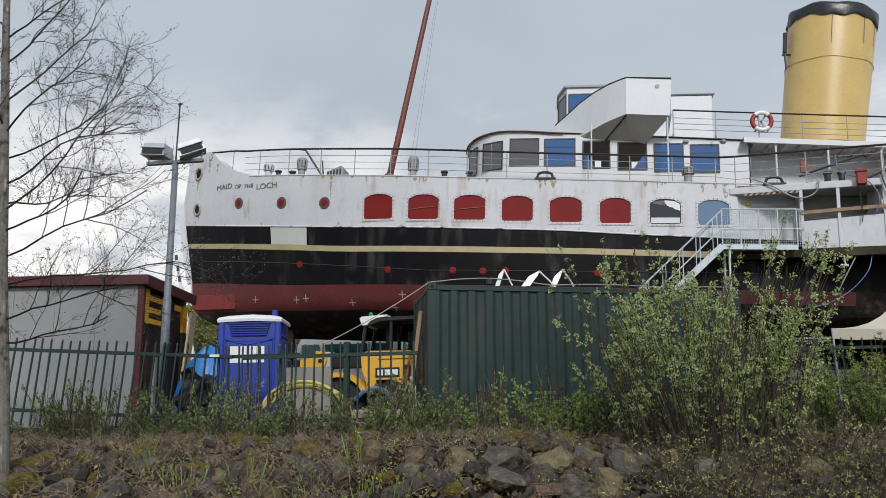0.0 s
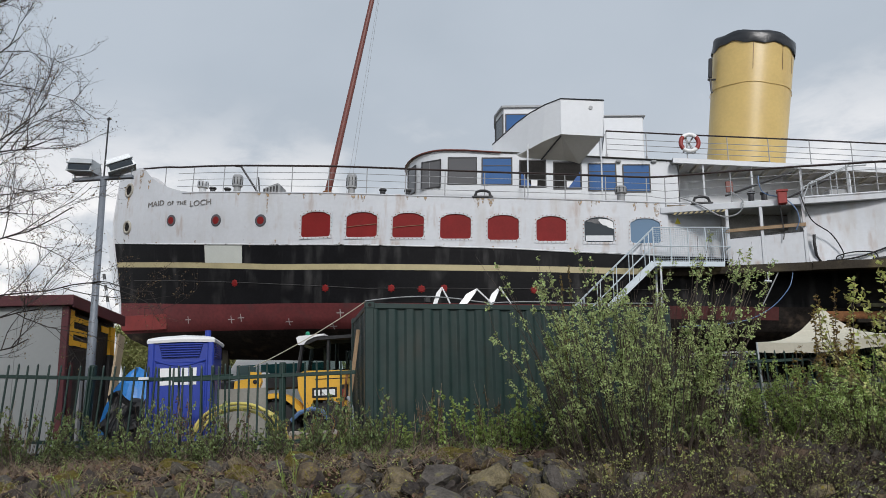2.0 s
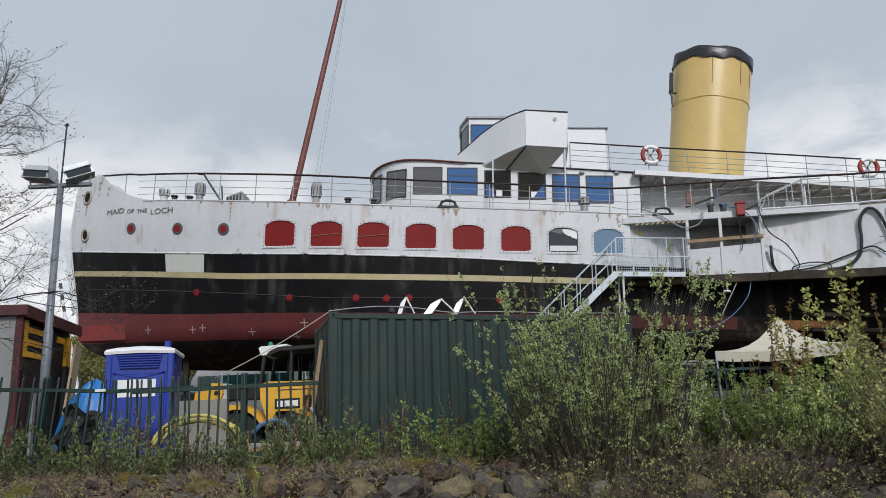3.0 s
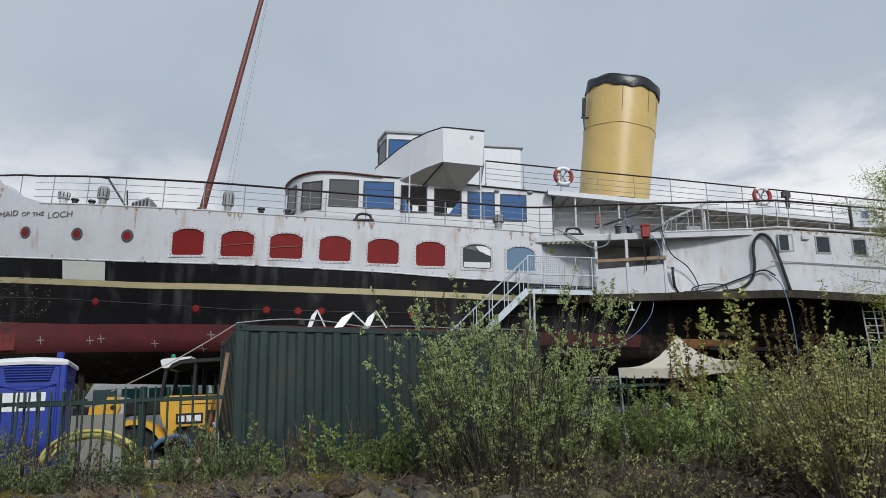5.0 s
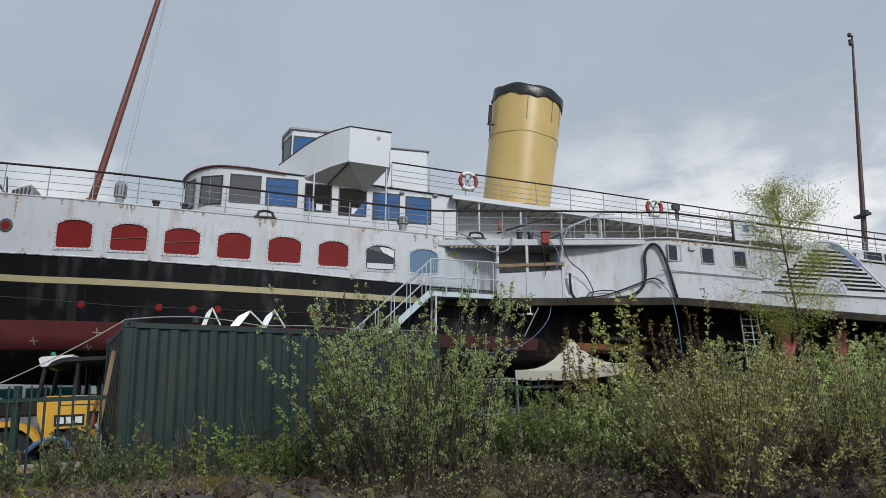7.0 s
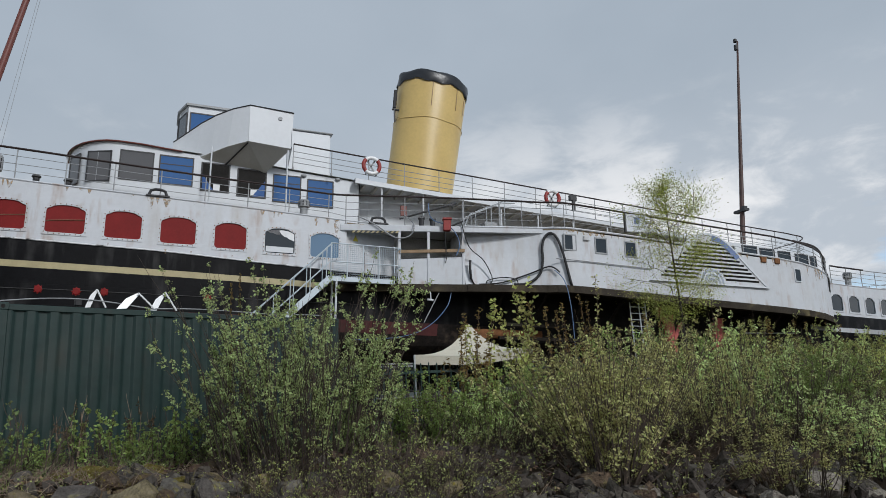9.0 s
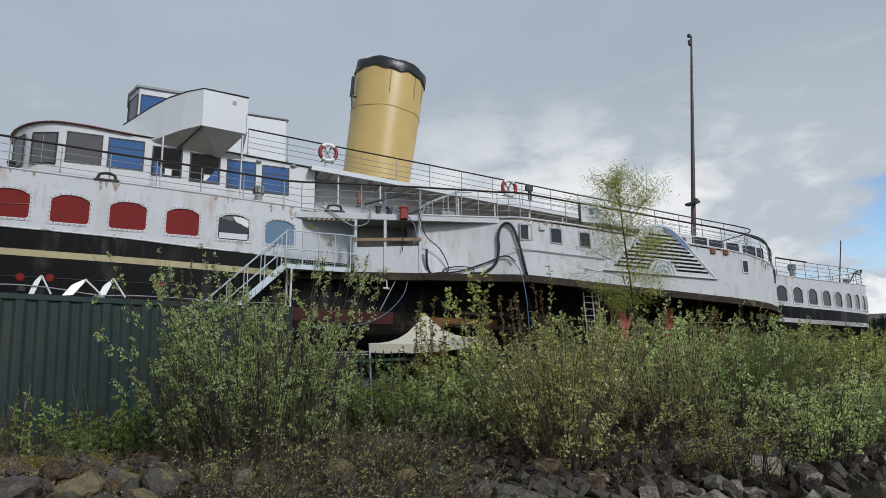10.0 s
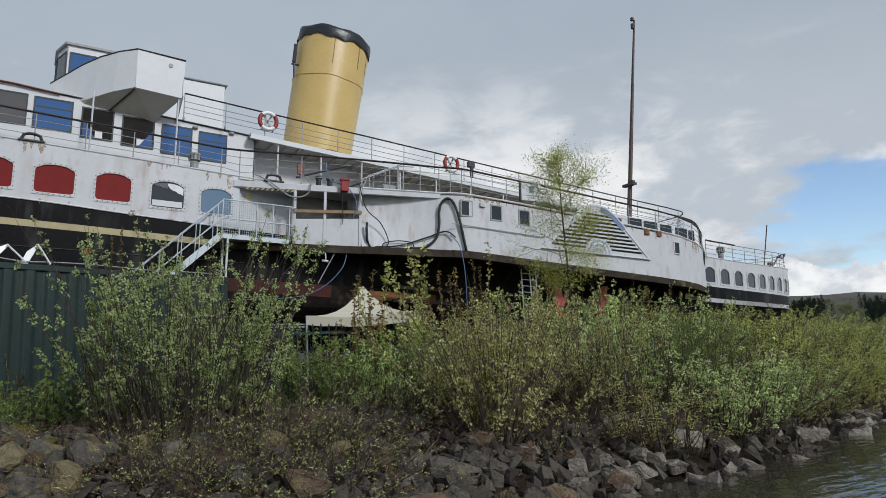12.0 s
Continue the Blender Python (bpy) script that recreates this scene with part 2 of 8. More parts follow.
M_GRIMYSHADE = mat("grimy_shaded_cloth", (0.14, 0.14, 0.145), 0.8, 0.4, 3, 0.3, 14)
M_RUBBER = mat("black_rubber", (0.014, 0.014, 0.015), 0.6, 0.3, 6, 0.1, 40)
M_BLUEPIPE = mat("blue_pipe", (0.10, 0.18, 0.33), 0.45, 0.1, 5)
M_GREEN = mat("dark_green_container_paint", (0.0155, 0.0330, 0.0300), 0.42, 0.22, 0.9, 0.5, 1.7, stain=(0.05, 0.06, 0.052), stain_amt=0.6, stain_scale=2.2, streak=True, spec=0.3, stain2=(0.05, 0.04, 0.03), stain2_amt=0.5)
M_FENCE = mat("green_fence_paint", (0.008, 0.030, 0.024), 0.5, 0.25, 4, 0.1, 40)
M_LOO = mat("blue_toilet_plastic", (0.017, 0.042, 0.30), 0.42, 0.1, 2.0, 0.08, 20)
M_SHED = mat("pale_grey_cladding", (0.25, 0.263, 0.263), 0.5, 0.05, 1.2, 0.05, 15, stain=(0.3, 0.3, 0.26), stain_amt=0.3)
M_MAROON = mat("maroon_trim", (0.075, 0.012, 0.016), 0.5, 0.2, 2, 0.1, 20)
M_YELLOW = mat("yellow_machine_paint", (0.68, 0.38, 0.04), 0.45, 0.10, 2, 0.06, 20, stain=(0.2, 0.13, 0.05), stain_amt=0.4)
M_HOSE = mat("pale_yellow_hose", (0.60, 0.52, 0.14), 0.5, 0.1, 5)
M_BLUETARP = mat("blue_tarpaulin", (0.03, 0.20, 0.55), 0.45, 0.15, 3, 0.5, 9)
M_BAGS = mat("black_bin_liner", (0.006, 0.006, 0.007), 0.5, 0.3, 5, 0.6, 10)
M_CANVAS = mat("cream_canvas", (0.50, 0.47, 0.38), 0.8, 0.08, 2, 0.25, 15, stain=(0.35, 0.32, 0.24), stain_amt=0.5)
M_ROCK = mat("grey_riprap_stone", (0.20, 0.178, 0.152), 0.9, 0.5, 2.2, 1.0, 5, stain=(0.34, 0.32, 0.27), stain_amt=1.1, stain_scale=3.0, rnd=0.35, spec=0.2)
M_SLAB = mat("lichened_slab_stone", (0.100, 0.090, 0.080), 0.9, 0.45, 2.4, 1.0, 6, stain=(0.24, 0.225, 0.19), stain_amt=0.8, stain_scale=3.5, rnd=0.35, spec=0.2, stain2=(0.20, 0.18, 0.04), stain2_amt=1.3)
M_ROCKBROWN = mat("rusty_brown_stone", (0.115, 0.082, 0.058), 0.9, 0.5, 2.4, 1.0, 6, stain=(0.26, 0.22, 0.16), stain_amt=0.9, stain_scale=4.0, rnd=0.35, spec=0.1, stain2=(0.14, 0.125, 0.03), stain2_amt=1.0)
M_ROCKDARK = mat("dark_mossy_stone", (0.088, 0.079, 0.070), 0.9, 0.5, 2.6, 1.0, 6, stain=(0.17, 0.16, 0.13), stain_amt=0.8, stain_scale=5.0, rnd=0.45, spec=0.1, stain2=(0.14, 0.125, 0.03), stain2_amt=1.4)
M_SOIL = mat("leaf_littered_soil", (0.036, 0.026, 0.018), 0.95, 0.6, 3.0, 1.0, 25, stain=(0.065, 0.055, 0.02), stain_amt=1.0, stain_scale=1.7, spec=0.05)
M_MOSS = mat("moss", (0.150, 0.125, 0.035), 0.95, 0.55, 9, 1.0, 40, stain=(0.05, 0.038, 0.022), stain_amt=1.5, stain_scale=6.0, spec=0.05)
M_BARK = mat("grey_brown_bark", (0.038, 0.030, 0.026), 0.9, 0.3, 6, 0.6, 30)
M_TWIG = mat("brown_twigs", (0.072, 0.054, 0.041), 0.9, 0.3, 6, 0.3, 30, island=0.3)
M_ALDER = mat("grey_alder_bark", (0.15, 0.14, 0.125), 0.9, 0.35, 5, 0.6, 25, stain=(0.035, 0.03, 0.026), stain_amt=2.6, stain_scale=9.0, stain2=(0.34, 0.34, 0.31), stain2_amt=1.6)
M_DEAD = mat("dead_stalks", (0.22, 0.168, 0.122), 0.95, 0.3, 6, 0.3, 30, island=0.35)


def leaf_mat(name, col, k=0.4):
    """A thin leaf: part of the light passes through it."""
    m = mat(name, col, 0.6, 0.15, 4.0, 0.1, 30, island=k, spec=0.15, clump=0.32)
    nt = m.node_tree
    b = nt.nodes["Principled BSDF"]
    tl = nt.nodes.new("ShaderNodeBsdfTranslucent")
    ms = nt.nodes.new("ShaderNodeMixShader")
    ms.inputs["Fac"].default_value = 0.42
    nt.links.new(b.inputs["Base Color"].links[0].from_socket, tl.inputs["Color"])
    nt.links.new(b.outputs["BSDF"], ms.inputs[1])
    nt.links.new(tl.outputs["BSDF"], ms.inputs[2])
    nt.links.new(ms.outputs["Shader"], nt.nodes["Material Output"].inputs["Surface"])
    return m


M_LEAF_WILLOW = leaf_mat("young_willow_leaf", (0.48, 0.57, 0.245), 0.45)
M_LEAF_GREEN = leaf_mat("fresh_green_leaf", (0.27, 0.355, 0.11), 0.4)
M_LEAF_OLIVE = leaf_mat("olive_leaf", (0.40, 0.43, 0.16), 0.5)
M_LEAF_YELLOW = leaf_mat("yellow_green_leaf", (0.45, 0.475, 0.155), 0.45)
M_LEAF_BRONZE = leaf_mat("bronze_green_leaf", (0.41, 0.40, 0.165), 0.55)
M_LEAF_DARK = leaf_mat("dark_bramble_leaf", (0.19, 0.24, 0.10), 0.55)
M_LEAF_RUSSET = leaf_mat("russet_bud", (0.12, 0.085, 0.05), 0.4)
M_LEAF_BUD = leaf_mat("bronze_young_leaf", (0.21, 0.15, 0.055), 0.45)
M_LEAF_BIRCH = leaf_mat("young_birch_leaf", (0.33, 0.36, 0.085), 0.45)
M_LEAF_FAR = leaf_mat("distant_leaf", (0.24, 0.25, 0.10), 0.4)
M_SCRUB = leaf_mat("far_scrub_leaf", (0.13, 0.145, 0.07), 0.5)
M_CONIFER = leaf_mat("conifer_needles", (0.018, 0.030, 0.018), 0.35)
M_HILL = mat("moorland_hill", (0.075, 0.066, 0.055), 0.95, 0.5, 0.012, 0.2, 0.05, stain=(0.030, 0.042, 0.034), stain_amt=6.0, stain_scale=0.011)
M_FIELD = mat("pasture_and_scrub", (0.065, 0.07, 0.036), 0.95, 0.4, 0.012, 0.2, 0.05, stain=(0.03, 0.042, 0.024), stain_amt=3.5, stain_scale=0.014)

# ---------------------------------------------------------------- mesh tools


class Shape:
    """Vertices and faces of one mesh."""

    def __init__(self):
        self.v, self.f = [], []

    def grid(self, rows, closed=False):
        """Faces between rows of points."""
        o, n = len(self.v), len(rows[0])
        for row in rows:
            self.v += [tuple(p) for p in row]
        for i in range(len(rows) - 1):
            for j in range(n if closed else n - 1):
                k = (j + 1) % n
                self.f.append((o + i * n + j, o + i * n + k, o + (i + 1) * n + k, o + (i + 1) * n + j))
        return self

    def tube(self, pts, r, n=6, caps=True):
        pts = [Vector(p) for p in pts]
        rs = r if isinstance(r, (list, tuple)) else [r] * len(pts)
        rows = []
        for i, p in enumerate(pts):
            d = (pts[min(i + 1, len(pts) - 1)] - pts[max(i - 1, 0)])
            d = d.normalized() if d.length > 1e-9 else Vector((0, 0, 1))
            side = d.cross(Vector((0, 0, 1)) if abs(d.z) < 0.95 else Vector((0, 1, 0))).normalized()
            up = side.cross(d)
            rows.append([p + (side * math.cos(a) + up * math.sin(a)) * rs[i] for a in (2 * math.pi * k / n for k in range(n))])
        o = len(self.v)
        self.grid(rows, True)
        if caps:
            self.f.append(tuple(range(o + n - 1, o - 1, -1)))
            self.f.append(tuple(o + (len(pts) - 1) * n + k for k in range(n)))
        return self

    def box(self, lo, hi, m=None, bev=0.0):
        """A box from corner to corner; bev chamfers the upright and lying edges."""
        (x0, y0, z0), (x1, y1, z1) = lo, hi
        b = min(bev, (x1 - x0) / 2.01, (y1 - y0) / 2.01, (z1 - z0) / 2.01)
        o = len(self.v)
        if b <= 0:
            pts = [(x, y, z) for z in (z0, z1) for x, y in ((x0, y0), (x1, y0), (x1, y1), (x0, y1))]
            fs = [(3, 2, 1, 0), (4, 5, 6, 7), (0, 1, 5, 4), (1, 2, 6, 5), (2, 3, 7, 6), (3, 0, 4, 7)]
        else:
            def ring(z, i):
                a, c, d, e = x0 + i, x1 - i, y0 + i, y1 - i
                return [(a + b, d, z), (c - b, d, z), (c, d + b, z), (c, e - b, z), (c - b, e, z), (a + b, e, z), (a, e - b, z), (a, d + b, z)]
            pts = ring(z0, b) + ring(z0 + b, 0) + ring(z1 - b, 0) + ring(z1, b)
            fs = [tuple(range(7, -1, -1)), tuple(range(24, 32))]
            for i in range(3):
                for j in range(8):
                    k = (j + 1) % 8
                    fs.append((i * 8 + j, i * 8 + k, i * 8 + 8 + k, i * 8 + 8 + j))
        if m is not None:
            pts = [tuple(m @ Vector(p)) for p in pts]
        self.v += pts
        self.f += [tuple(o + i for i in f) for f in fs]
        return self

    def prism(self, outline, depth, m=None):
        """An outline in x, z pushed from y = 0 to y = depth."""
        o, n = len(self.v), len(outline)
        pts = [(x, 0, z) for x, z in outline] + [(x, depth, z) for x, z in outline]
        if m is not None:
            pts = [tuple(m @ Vector(p)) for p in pts]
        self.v += pts
        self.f.append(tuple(o + i for i in range(n)))
        self.f.append(tuple(o + n + i for i in range(n - 1, -1, -1)))
        for i in range(n):
            k = (i + 1) % n
            self.f.append((o + k, o + i, o + n + i, o + n + k))
        return self

    def ring(self, outer, inner, y0, y1, m=None):
        """A flat frame between two outlines in x, z with as many points each."""
        o, n = len(self.v), len(outer)
        pts = [(x, y, z) for y in (y0, y1) for line in (outer, inner) for x, z in line]
        if m is not None:
            pts = [tuple(m @ Vector(p)) for p in pts]
        self.v += pts
        for i in range(n):
            k = (i + 1) % n
            a, b, c, d = o, o + n, o + 2 * n, o + 3 * n
            self.f += [(a + i, a + k, b + k, b + i), (c + k, c + i, d + i, d + k), (a + k, a + i, c + i, c + k), (b + i, b + k, d + k, d + i)]
        return self

    def lathe(self, profile, n=16, m=None):
        """Turned about z: profile of (r, z)."""
        rows = [[(r * math.cos(2 * math.pi * k / n), r * math.sin(2 * math.pi * k / n), z) for k in range(n)] for r, z in profile]
        if m is not None:
            rows = [[tuple(m @ Vector(p)) for p in row] for row in rows]
        o = len(self.v)
        self.grid(rows, True)
        self.f.append(tuple(o + k for k in range(n - 1, -1, -1)))
        self.f.append(tuple(o + (len(rows) - 1) * n + k for k in range(n)))
        return self

    def mesh(self, name, material, smooth=False):
        me = bpy.data.meshes.new(name)
        me.from_pydata([tuple(p) for p in self.v], [], self.f)
        for x in (material if isinstance(material, (list, tuple)) else [material]):
            me.materials.append(x)
        if smooth:
            me.polygons.foreach_set("use_smooth", [True] * len(me.polygons))
        me.update()
        return me


def part(name, shape, material, parent=None, label="", smooth=False, m=None, kind=""):
    """One mesh object, under a thing or under a part of it."""
    me = shape if isinstance(shape, bpy.types.Mesh) else shape.mesh(name, material, smooth)
    ob = new(name, me)
    if parent is not None:
        ob.parent = parent
    if m is not None:
        ob.matrix_local = m
    return tagged(ob, label, "", "", kind)


def thing(name, label, category, m=None, group="", kind=""):
    """An empty at a thing's base, which carries its parts."""
    ob = new(name)
    ob.empty_display_size = 0.2
    if m is not None:
        ob.matrix_world = m
    return tagged(ob, label, category, group, kind)


def curve(pts, n=6):
    """A smooth line through points."""
    p, out = [Vector(q) for q in pts], []
    for i in range(len(p) - 1):
        a, b, c, d = (p[max(0, min(len(p) - 1, i + k))] for k in (-1, 0, 1, 2))
        for k in range(n):
            t = k / n
            out.append(0.5 * ((2 * b) + (c - a) * t + (2 * a - 5 * b + 4 * c - d) * t * t + (3 * b - a - 3 * c + d) * t ** 3))
    return out + [p[-1]]


def interp(x, table):
    xs, ys = zip(*table)
    return float(np.interp(x, xs, ys))


def soft(x, table, r=1.2):
    return sum(interp(x + d * r, table) for d in (-1, -0.5, 0, 0.5, 1)) / 5


def arch(w, h, rise, corner=0.12, n=5):
    """Outline of a window with rounded corners and a cambered head, centred, in x, z."""
    pts = []
    for cx, cz, a0 in ((w / 2 - corner, -h / 2 + corner, -90), (w / 2 - corner, h / 2 - rise - corner, 0)):
        pts += [(cx + corner * math.cos(radians(a0 + 90 * i / n)), cz + corner * math.sin(radians(a0 + 90 * i / n))) for i in range(n + 1)]
    for i in range(1, 8):
        x = (w / 2 - corner) * (1 - i / 4)
        pts.append((x, h / 2 - rise + rise * (1 - (x / (w / 2)) ** 2)))
    for cx, cz, a0 in ((-w / 2 + corner, h / 2 - rise - corner, 90), (-w / 2 + corner, -h / 2 + corner, 180)):
        pts += [(cx + corner * math.cos(radians(a0 + 90 * i / n)), cz + corner * math.sin(radians(a0 + 90 * i / n))) for i in range(n + 1)]
    return pts


# ---------------------------------------------------------------- ground, water, distance
WATER = -1.2
SHORE = [(-400, 6.2), (-10, 6.2), (3, 6.3), (7.2, 6.75), (10.4, 7.2), (13.0, 8.0), (16.0, 8.9), (20.0, 10.0), (30.0, 13.0), (45.0, 18.0), (60, 22.0)]
SPIT_END = 62.0


def ground_z(x, y):
    d = y - soft(x, SHORE, 2.0)
    e = (SPIT_END + 0.25 * (y - 20)) - x
    rise = [(-60, -9), (-6, -3.0), (0, WATER - 0.12), (1.6, -0.78), (3.0, -0.38), (4.6, -0.06), (6.5, 0.0), (12, 0.05), (24, 0.35), (40, 0.8), (80, 1.6), (400, 3.0)]
    z = interp(min(d, e * 0.8), rise)
    return z + 0.05 * noise.noise((x * 0.6, y * 0.6, 0)) * min(1, max(0, d + 1)) + 0.10 * noise.noise((x * 0.17, y * 0.17, 4)) * min(1, max(0, d / 3))


def axis_steps(near0, near1, step, far):
    mid = list(np.arange(near0, near1, step))
    out, x, s = [], near1, step
    while x < far:
        out.append(x)
        s *= 1.35
        x += s
    out.append(far)
    left, x, s = [], near0 - step, step
    while x > -far:
        left.append(x)
        s *= 1.35
        x -= s
    left.append(-far)
    return left[::-1] + mid + out


gx, gy = axis_steps(-14, 34, 0.4, 4200), axis_steps(3, 22, 0.4, 4200)
ground_shape = Shape().grid([[(x, y, ground_z(x, y)) for x in gx] for y in gy])
ground = part("ground", ground_shape, M_SOIL, None, smooth=True)
tagged(ground, "dark leaf-littered mossy soil of the loch bank and yard", "ground", kind="structure")

m_water = bpy.data.materials.new("loch_water")
m_water.use_nodes = True
nt = m_water.node_tree
bs = nt.nodes["Principled BSDF"]
bs.inputs["Base Color"].default_value = (0.030, 0.027, 0.020, 1)
bs.inputs["Roughness"].default_value = 0.03
bs.inputs["IOR"].default_value = 1.33
tcw = nt.nodes.new("ShaderNodeTexCoord")
mpw = nt.nodes.new("ShaderNodeMapping")
mpw.inputs["Scale"].default_value = (0.55, 1.5, 1.0)
mpw.inputs["Rotation"].default_value = (0, 0, radians(-25))
nw = nt.nodes.new("ShaderNodeTexNoise")
nw.inputs["Scale"].default_value, nw.inputs["Detail"].default_value = 2.6, 3.0
bw = nt.nodes.new("ShaderNodeBump")
bw.inputs["Strength"].default_value, bw.inputs["Distance"].default_value = 0.3, 0.08
nt.links.new(tcw.outputs["Object"], mpw.inputs["Vector"])
nt.links.new(mpw.outputs["Vector"], nw.inputs["Vector"])
nt.links.new(nw.outputs["Fac"], bw.inputs["Height"])
nt.links.new(bw.outputs["Normal"], bs.inputs["Normal"])
wx, wy = axis_steps(-30, 40, 5, 4300), axis_steps(-20, 30, 5, 4300)
water = part("water", Shape().grid([[(x, y, WATER) for x in wx] for y in wy]), m_water, None)
tagged(water, "dark rippled loch water beside the rocky bank", "water", kind="structure")

# hills beyond the loch
hill_rows = []
for k, (dist, low) in enumerate(((1900, 0), (2100, 40), (2350, 90), (2500, 118), (2800, 132), (3300, 60), (3600, -10))):
    row = []
    for i in range(91):
        a = radians(-40 + 170 * i / 90)
        n1 = noise.fractal((math.sin(a) * 3.1 + 5, math.cos(a) * 3.1, k * 0.12), 0.7, 2.1, 5)
        z = low * (1.0 + 0.30 * n1) + (0 if low <= 0 else 12 * noise.noise((i * 0.9, k, 0)))
        row.append((dist * math.sin(a), dist * math.cos(a), z if low > 0 else -4))
    hill_rows.append(row)
hills = part("backdrop", Shape().grid(hill_rows), M_HILL, None, smooth=True)
tagged(hills, "low brown moorland hills across the loch", "hill", kind="structure")

# wooded rising ground in front of the moor
rows = []
for k, (dist, low) in enumerate(((1150, 0), (1250, 14), (1400, 38), (1550, 54), (1750, 48), (1880, -3))):
    row = []
    for i in range(121):
        a = radians(20 + 100 * i / 120)
        z = low * (1.0 + 0.55 * noise.noise((i * 0.14, k * 0.3, 2.0))) + 2.5 * noise.noise((i * 0.7, k, 5.0))
        row.append((dist * math.sin(a), dist * math.cos(a), z if low > 0 else -4))
    rows.append(row)
FOOT = rows


def foot_point(deg, k):
    """Point of the rising ground at a bearing, k rows up from the shore."""
    i = (deg - 20) * 1.2
    i0, k0 = int(i), min(int(k), len(FOOT) - 2)
    i, k = i - i0, k - k0
    p, q = Vector(FOOT[k0][i0]).lerp(Vector(FOOT[k0][i0 + 1]), i), Vector(FOOT[k0 + 1][i0]).lerp(Vector(FOOT[k0 + 1][i0 + 1]), i)
    return p.lerp(q, k)


foot = part("backdrop", Shape().grid(rows), M_FIELD, None, smooth=True)
tagged(foot, "pasture and scrub rising from the far shore", "hill", kind="structure")

# ---------------------------------------------------------------- the ship
PITCH = radians(3.3)
SHIP_M = Matrix.Translation((0, 33.9, 5.0)) @ Matrix.Rotation(PITCH, 4, "Y")
ship = thing("paddle_steamer", "white and black paddle steamer with buff funnel on a slipway", "ship", SHIP_M)

DECK = [(-19, 5.95), (-15, 5.42), (-13, 5.23), (-9.2, 4.88), (-4, 4.6), (0.5, 4.48), (4.3, 4.36), (7.4, 4.24), (13, 4.12), (20, 3.95), (30, 3.5), (37, 3.17), (41, 3.22), (45, 3.4), (51, 3.85)]
LOWER = [(-19, 3.45), (-17.8, 3.3), (-15.6, 3.04), (-12.7, 2.78), (-9.1, 2.54), (-4, 2.37), (0.8, 2.27), (3.4, 2.12), (7, 1.98), (13, 1.80), (37, 1.36), (41, 1.38), (45, 1.48), (51, 1.75)]
GOLD = [(-19, 2.5), (-17.7, 2.36), (-13, 1.98), (-9, 1.70), (-4, 1.58), (1, 1.54), (5, 1.46), (37, 0.64), (41, 0.70), (45, 0.82), (51, 1.12)]
BOOT = [(-19, 0.42), (-17.5, 0.36), (-15.2, 0.21), (-12, 0.04), (-5, -0.06), (37, -0.25), (45, 0.16), (51, 0.5)]
WTOP = [(-19, 4.5), (-7.95, 4.00), (-5.9, 3.90), (-1.8, 3.80), (2.3, 3.70), (6.2, 3.60), (13, 3.4), (30, 2.85), (37, 2.58), (41, 2.62), (45, 2.74), (51, 3.02)]
WBOT = [(-19, 3.7), (-7.95, 2.84), (-5.9, 2.78), (-1.8, 2.69), (2.3, 2.59), (6.2, 2.51), (13, 2.4), (30, 1.9), (37, 1.60), (41, 1.62), (45, 1.74), (51, 2.02)]


def line(table):
    return lambda s: soft(s, table, 1.0)


deck_h, lower_h, gold_h, boot_h, wtop_h, wbot_h = map(line, (DECK, LOWER, GOLD, BOOT, WTOP, WBOT))


def stem_s(h):
    return interp(h, [(-2.3, -13.6), (-2.0, -15.1), (-1.76, -15.93), (-1.42, -16.86), (-1.05, -17.31), (-0.84, -17.50), (0.44, -17.66), (3.34, -18.32), (4.3, -18.48), (6.0, -18.4), (7.1, -18.35)])


STERN = [(29, 4.15), (33, 4.08), (36.9, 3.9), (38.5, 3.72), (40.1, 3.5), (41.7, 3.24), (43.3, 2.92), (44.8, 2.53), (46.4, 2.05), (47.9, 1.5), (49.0, 0.95), (49.7, 0.45), (50.0, 0.02)]


def half(s, h):
    """Half breadth of the hull."""
    q = interp(h, [(-2.2, 1.5), (0, 1.75), (5, 2.2)])
    u = min(1, max(0, (s - stem_s(h)) / 15.2))
    end = interp(h, [(-2.2, 37), (-0.4, 44.5), (0.2, 47.6), (0.7, 49.8), (3.3, 50.0)])
    tail = interp(29 + (s - 29) * 21 / (end - 29), STERN) if s > 29 else 4.15
    keel = interp(h, [(-2.25, 0.05), (-2.1, 0.30), (-1.8, 0.58), (-1.3, 0.82), (-0.8, 0.94), (0, 1.0)])
    return max(0.02, tail * (1 - (1 - u) ** q) * keel)


def at_h(s, h):
    """Column s follows the raked stem near the bow."""
    return s + (stem_s(h) + 18.5) * min(1, max(0, (-9 - s) / 9.5))


def hull_point(s, h, side=-1, out=0.0):
    ss = at_h(s, h)
    return (ss, side * (half(ss, h) + out), h)


FRONT_WINDOWS = [(-7.95, -6.59), (-5.9, -4.52), (-3.87, -2.5), (-1.82, -0.49), (0.2, 1.54), (2.26, 3.53), (4.27, 5.53), (6.18, 7.43)]
STERN_WINDOWS = [(c - d, c + d) for c, d in ((36.95, 0.5), (38.55, 0.5), (40.15, 0.5), (41.75, 0.49), (43.3, 0.48), (44.85, 0.46), (46.35, 0.43), (47.75, 0.38), (48.85, 0.28))]
GANGWAY = (7.75, 13.4)
cuts = [w for pair in FRONT_WINDOWS + STERN_WINDOWS for w in pair] + list(GANGWAY)
cols = sorted(cuts + [c for c in np.arange(-18.5, 50.05, 0.5) if min(abs(c - k) for k in cuts) > 0.2])


def in_any(s, spans):
    return any(a - 1e-6 <= s <= b + 1e-6 for a, b in spans)


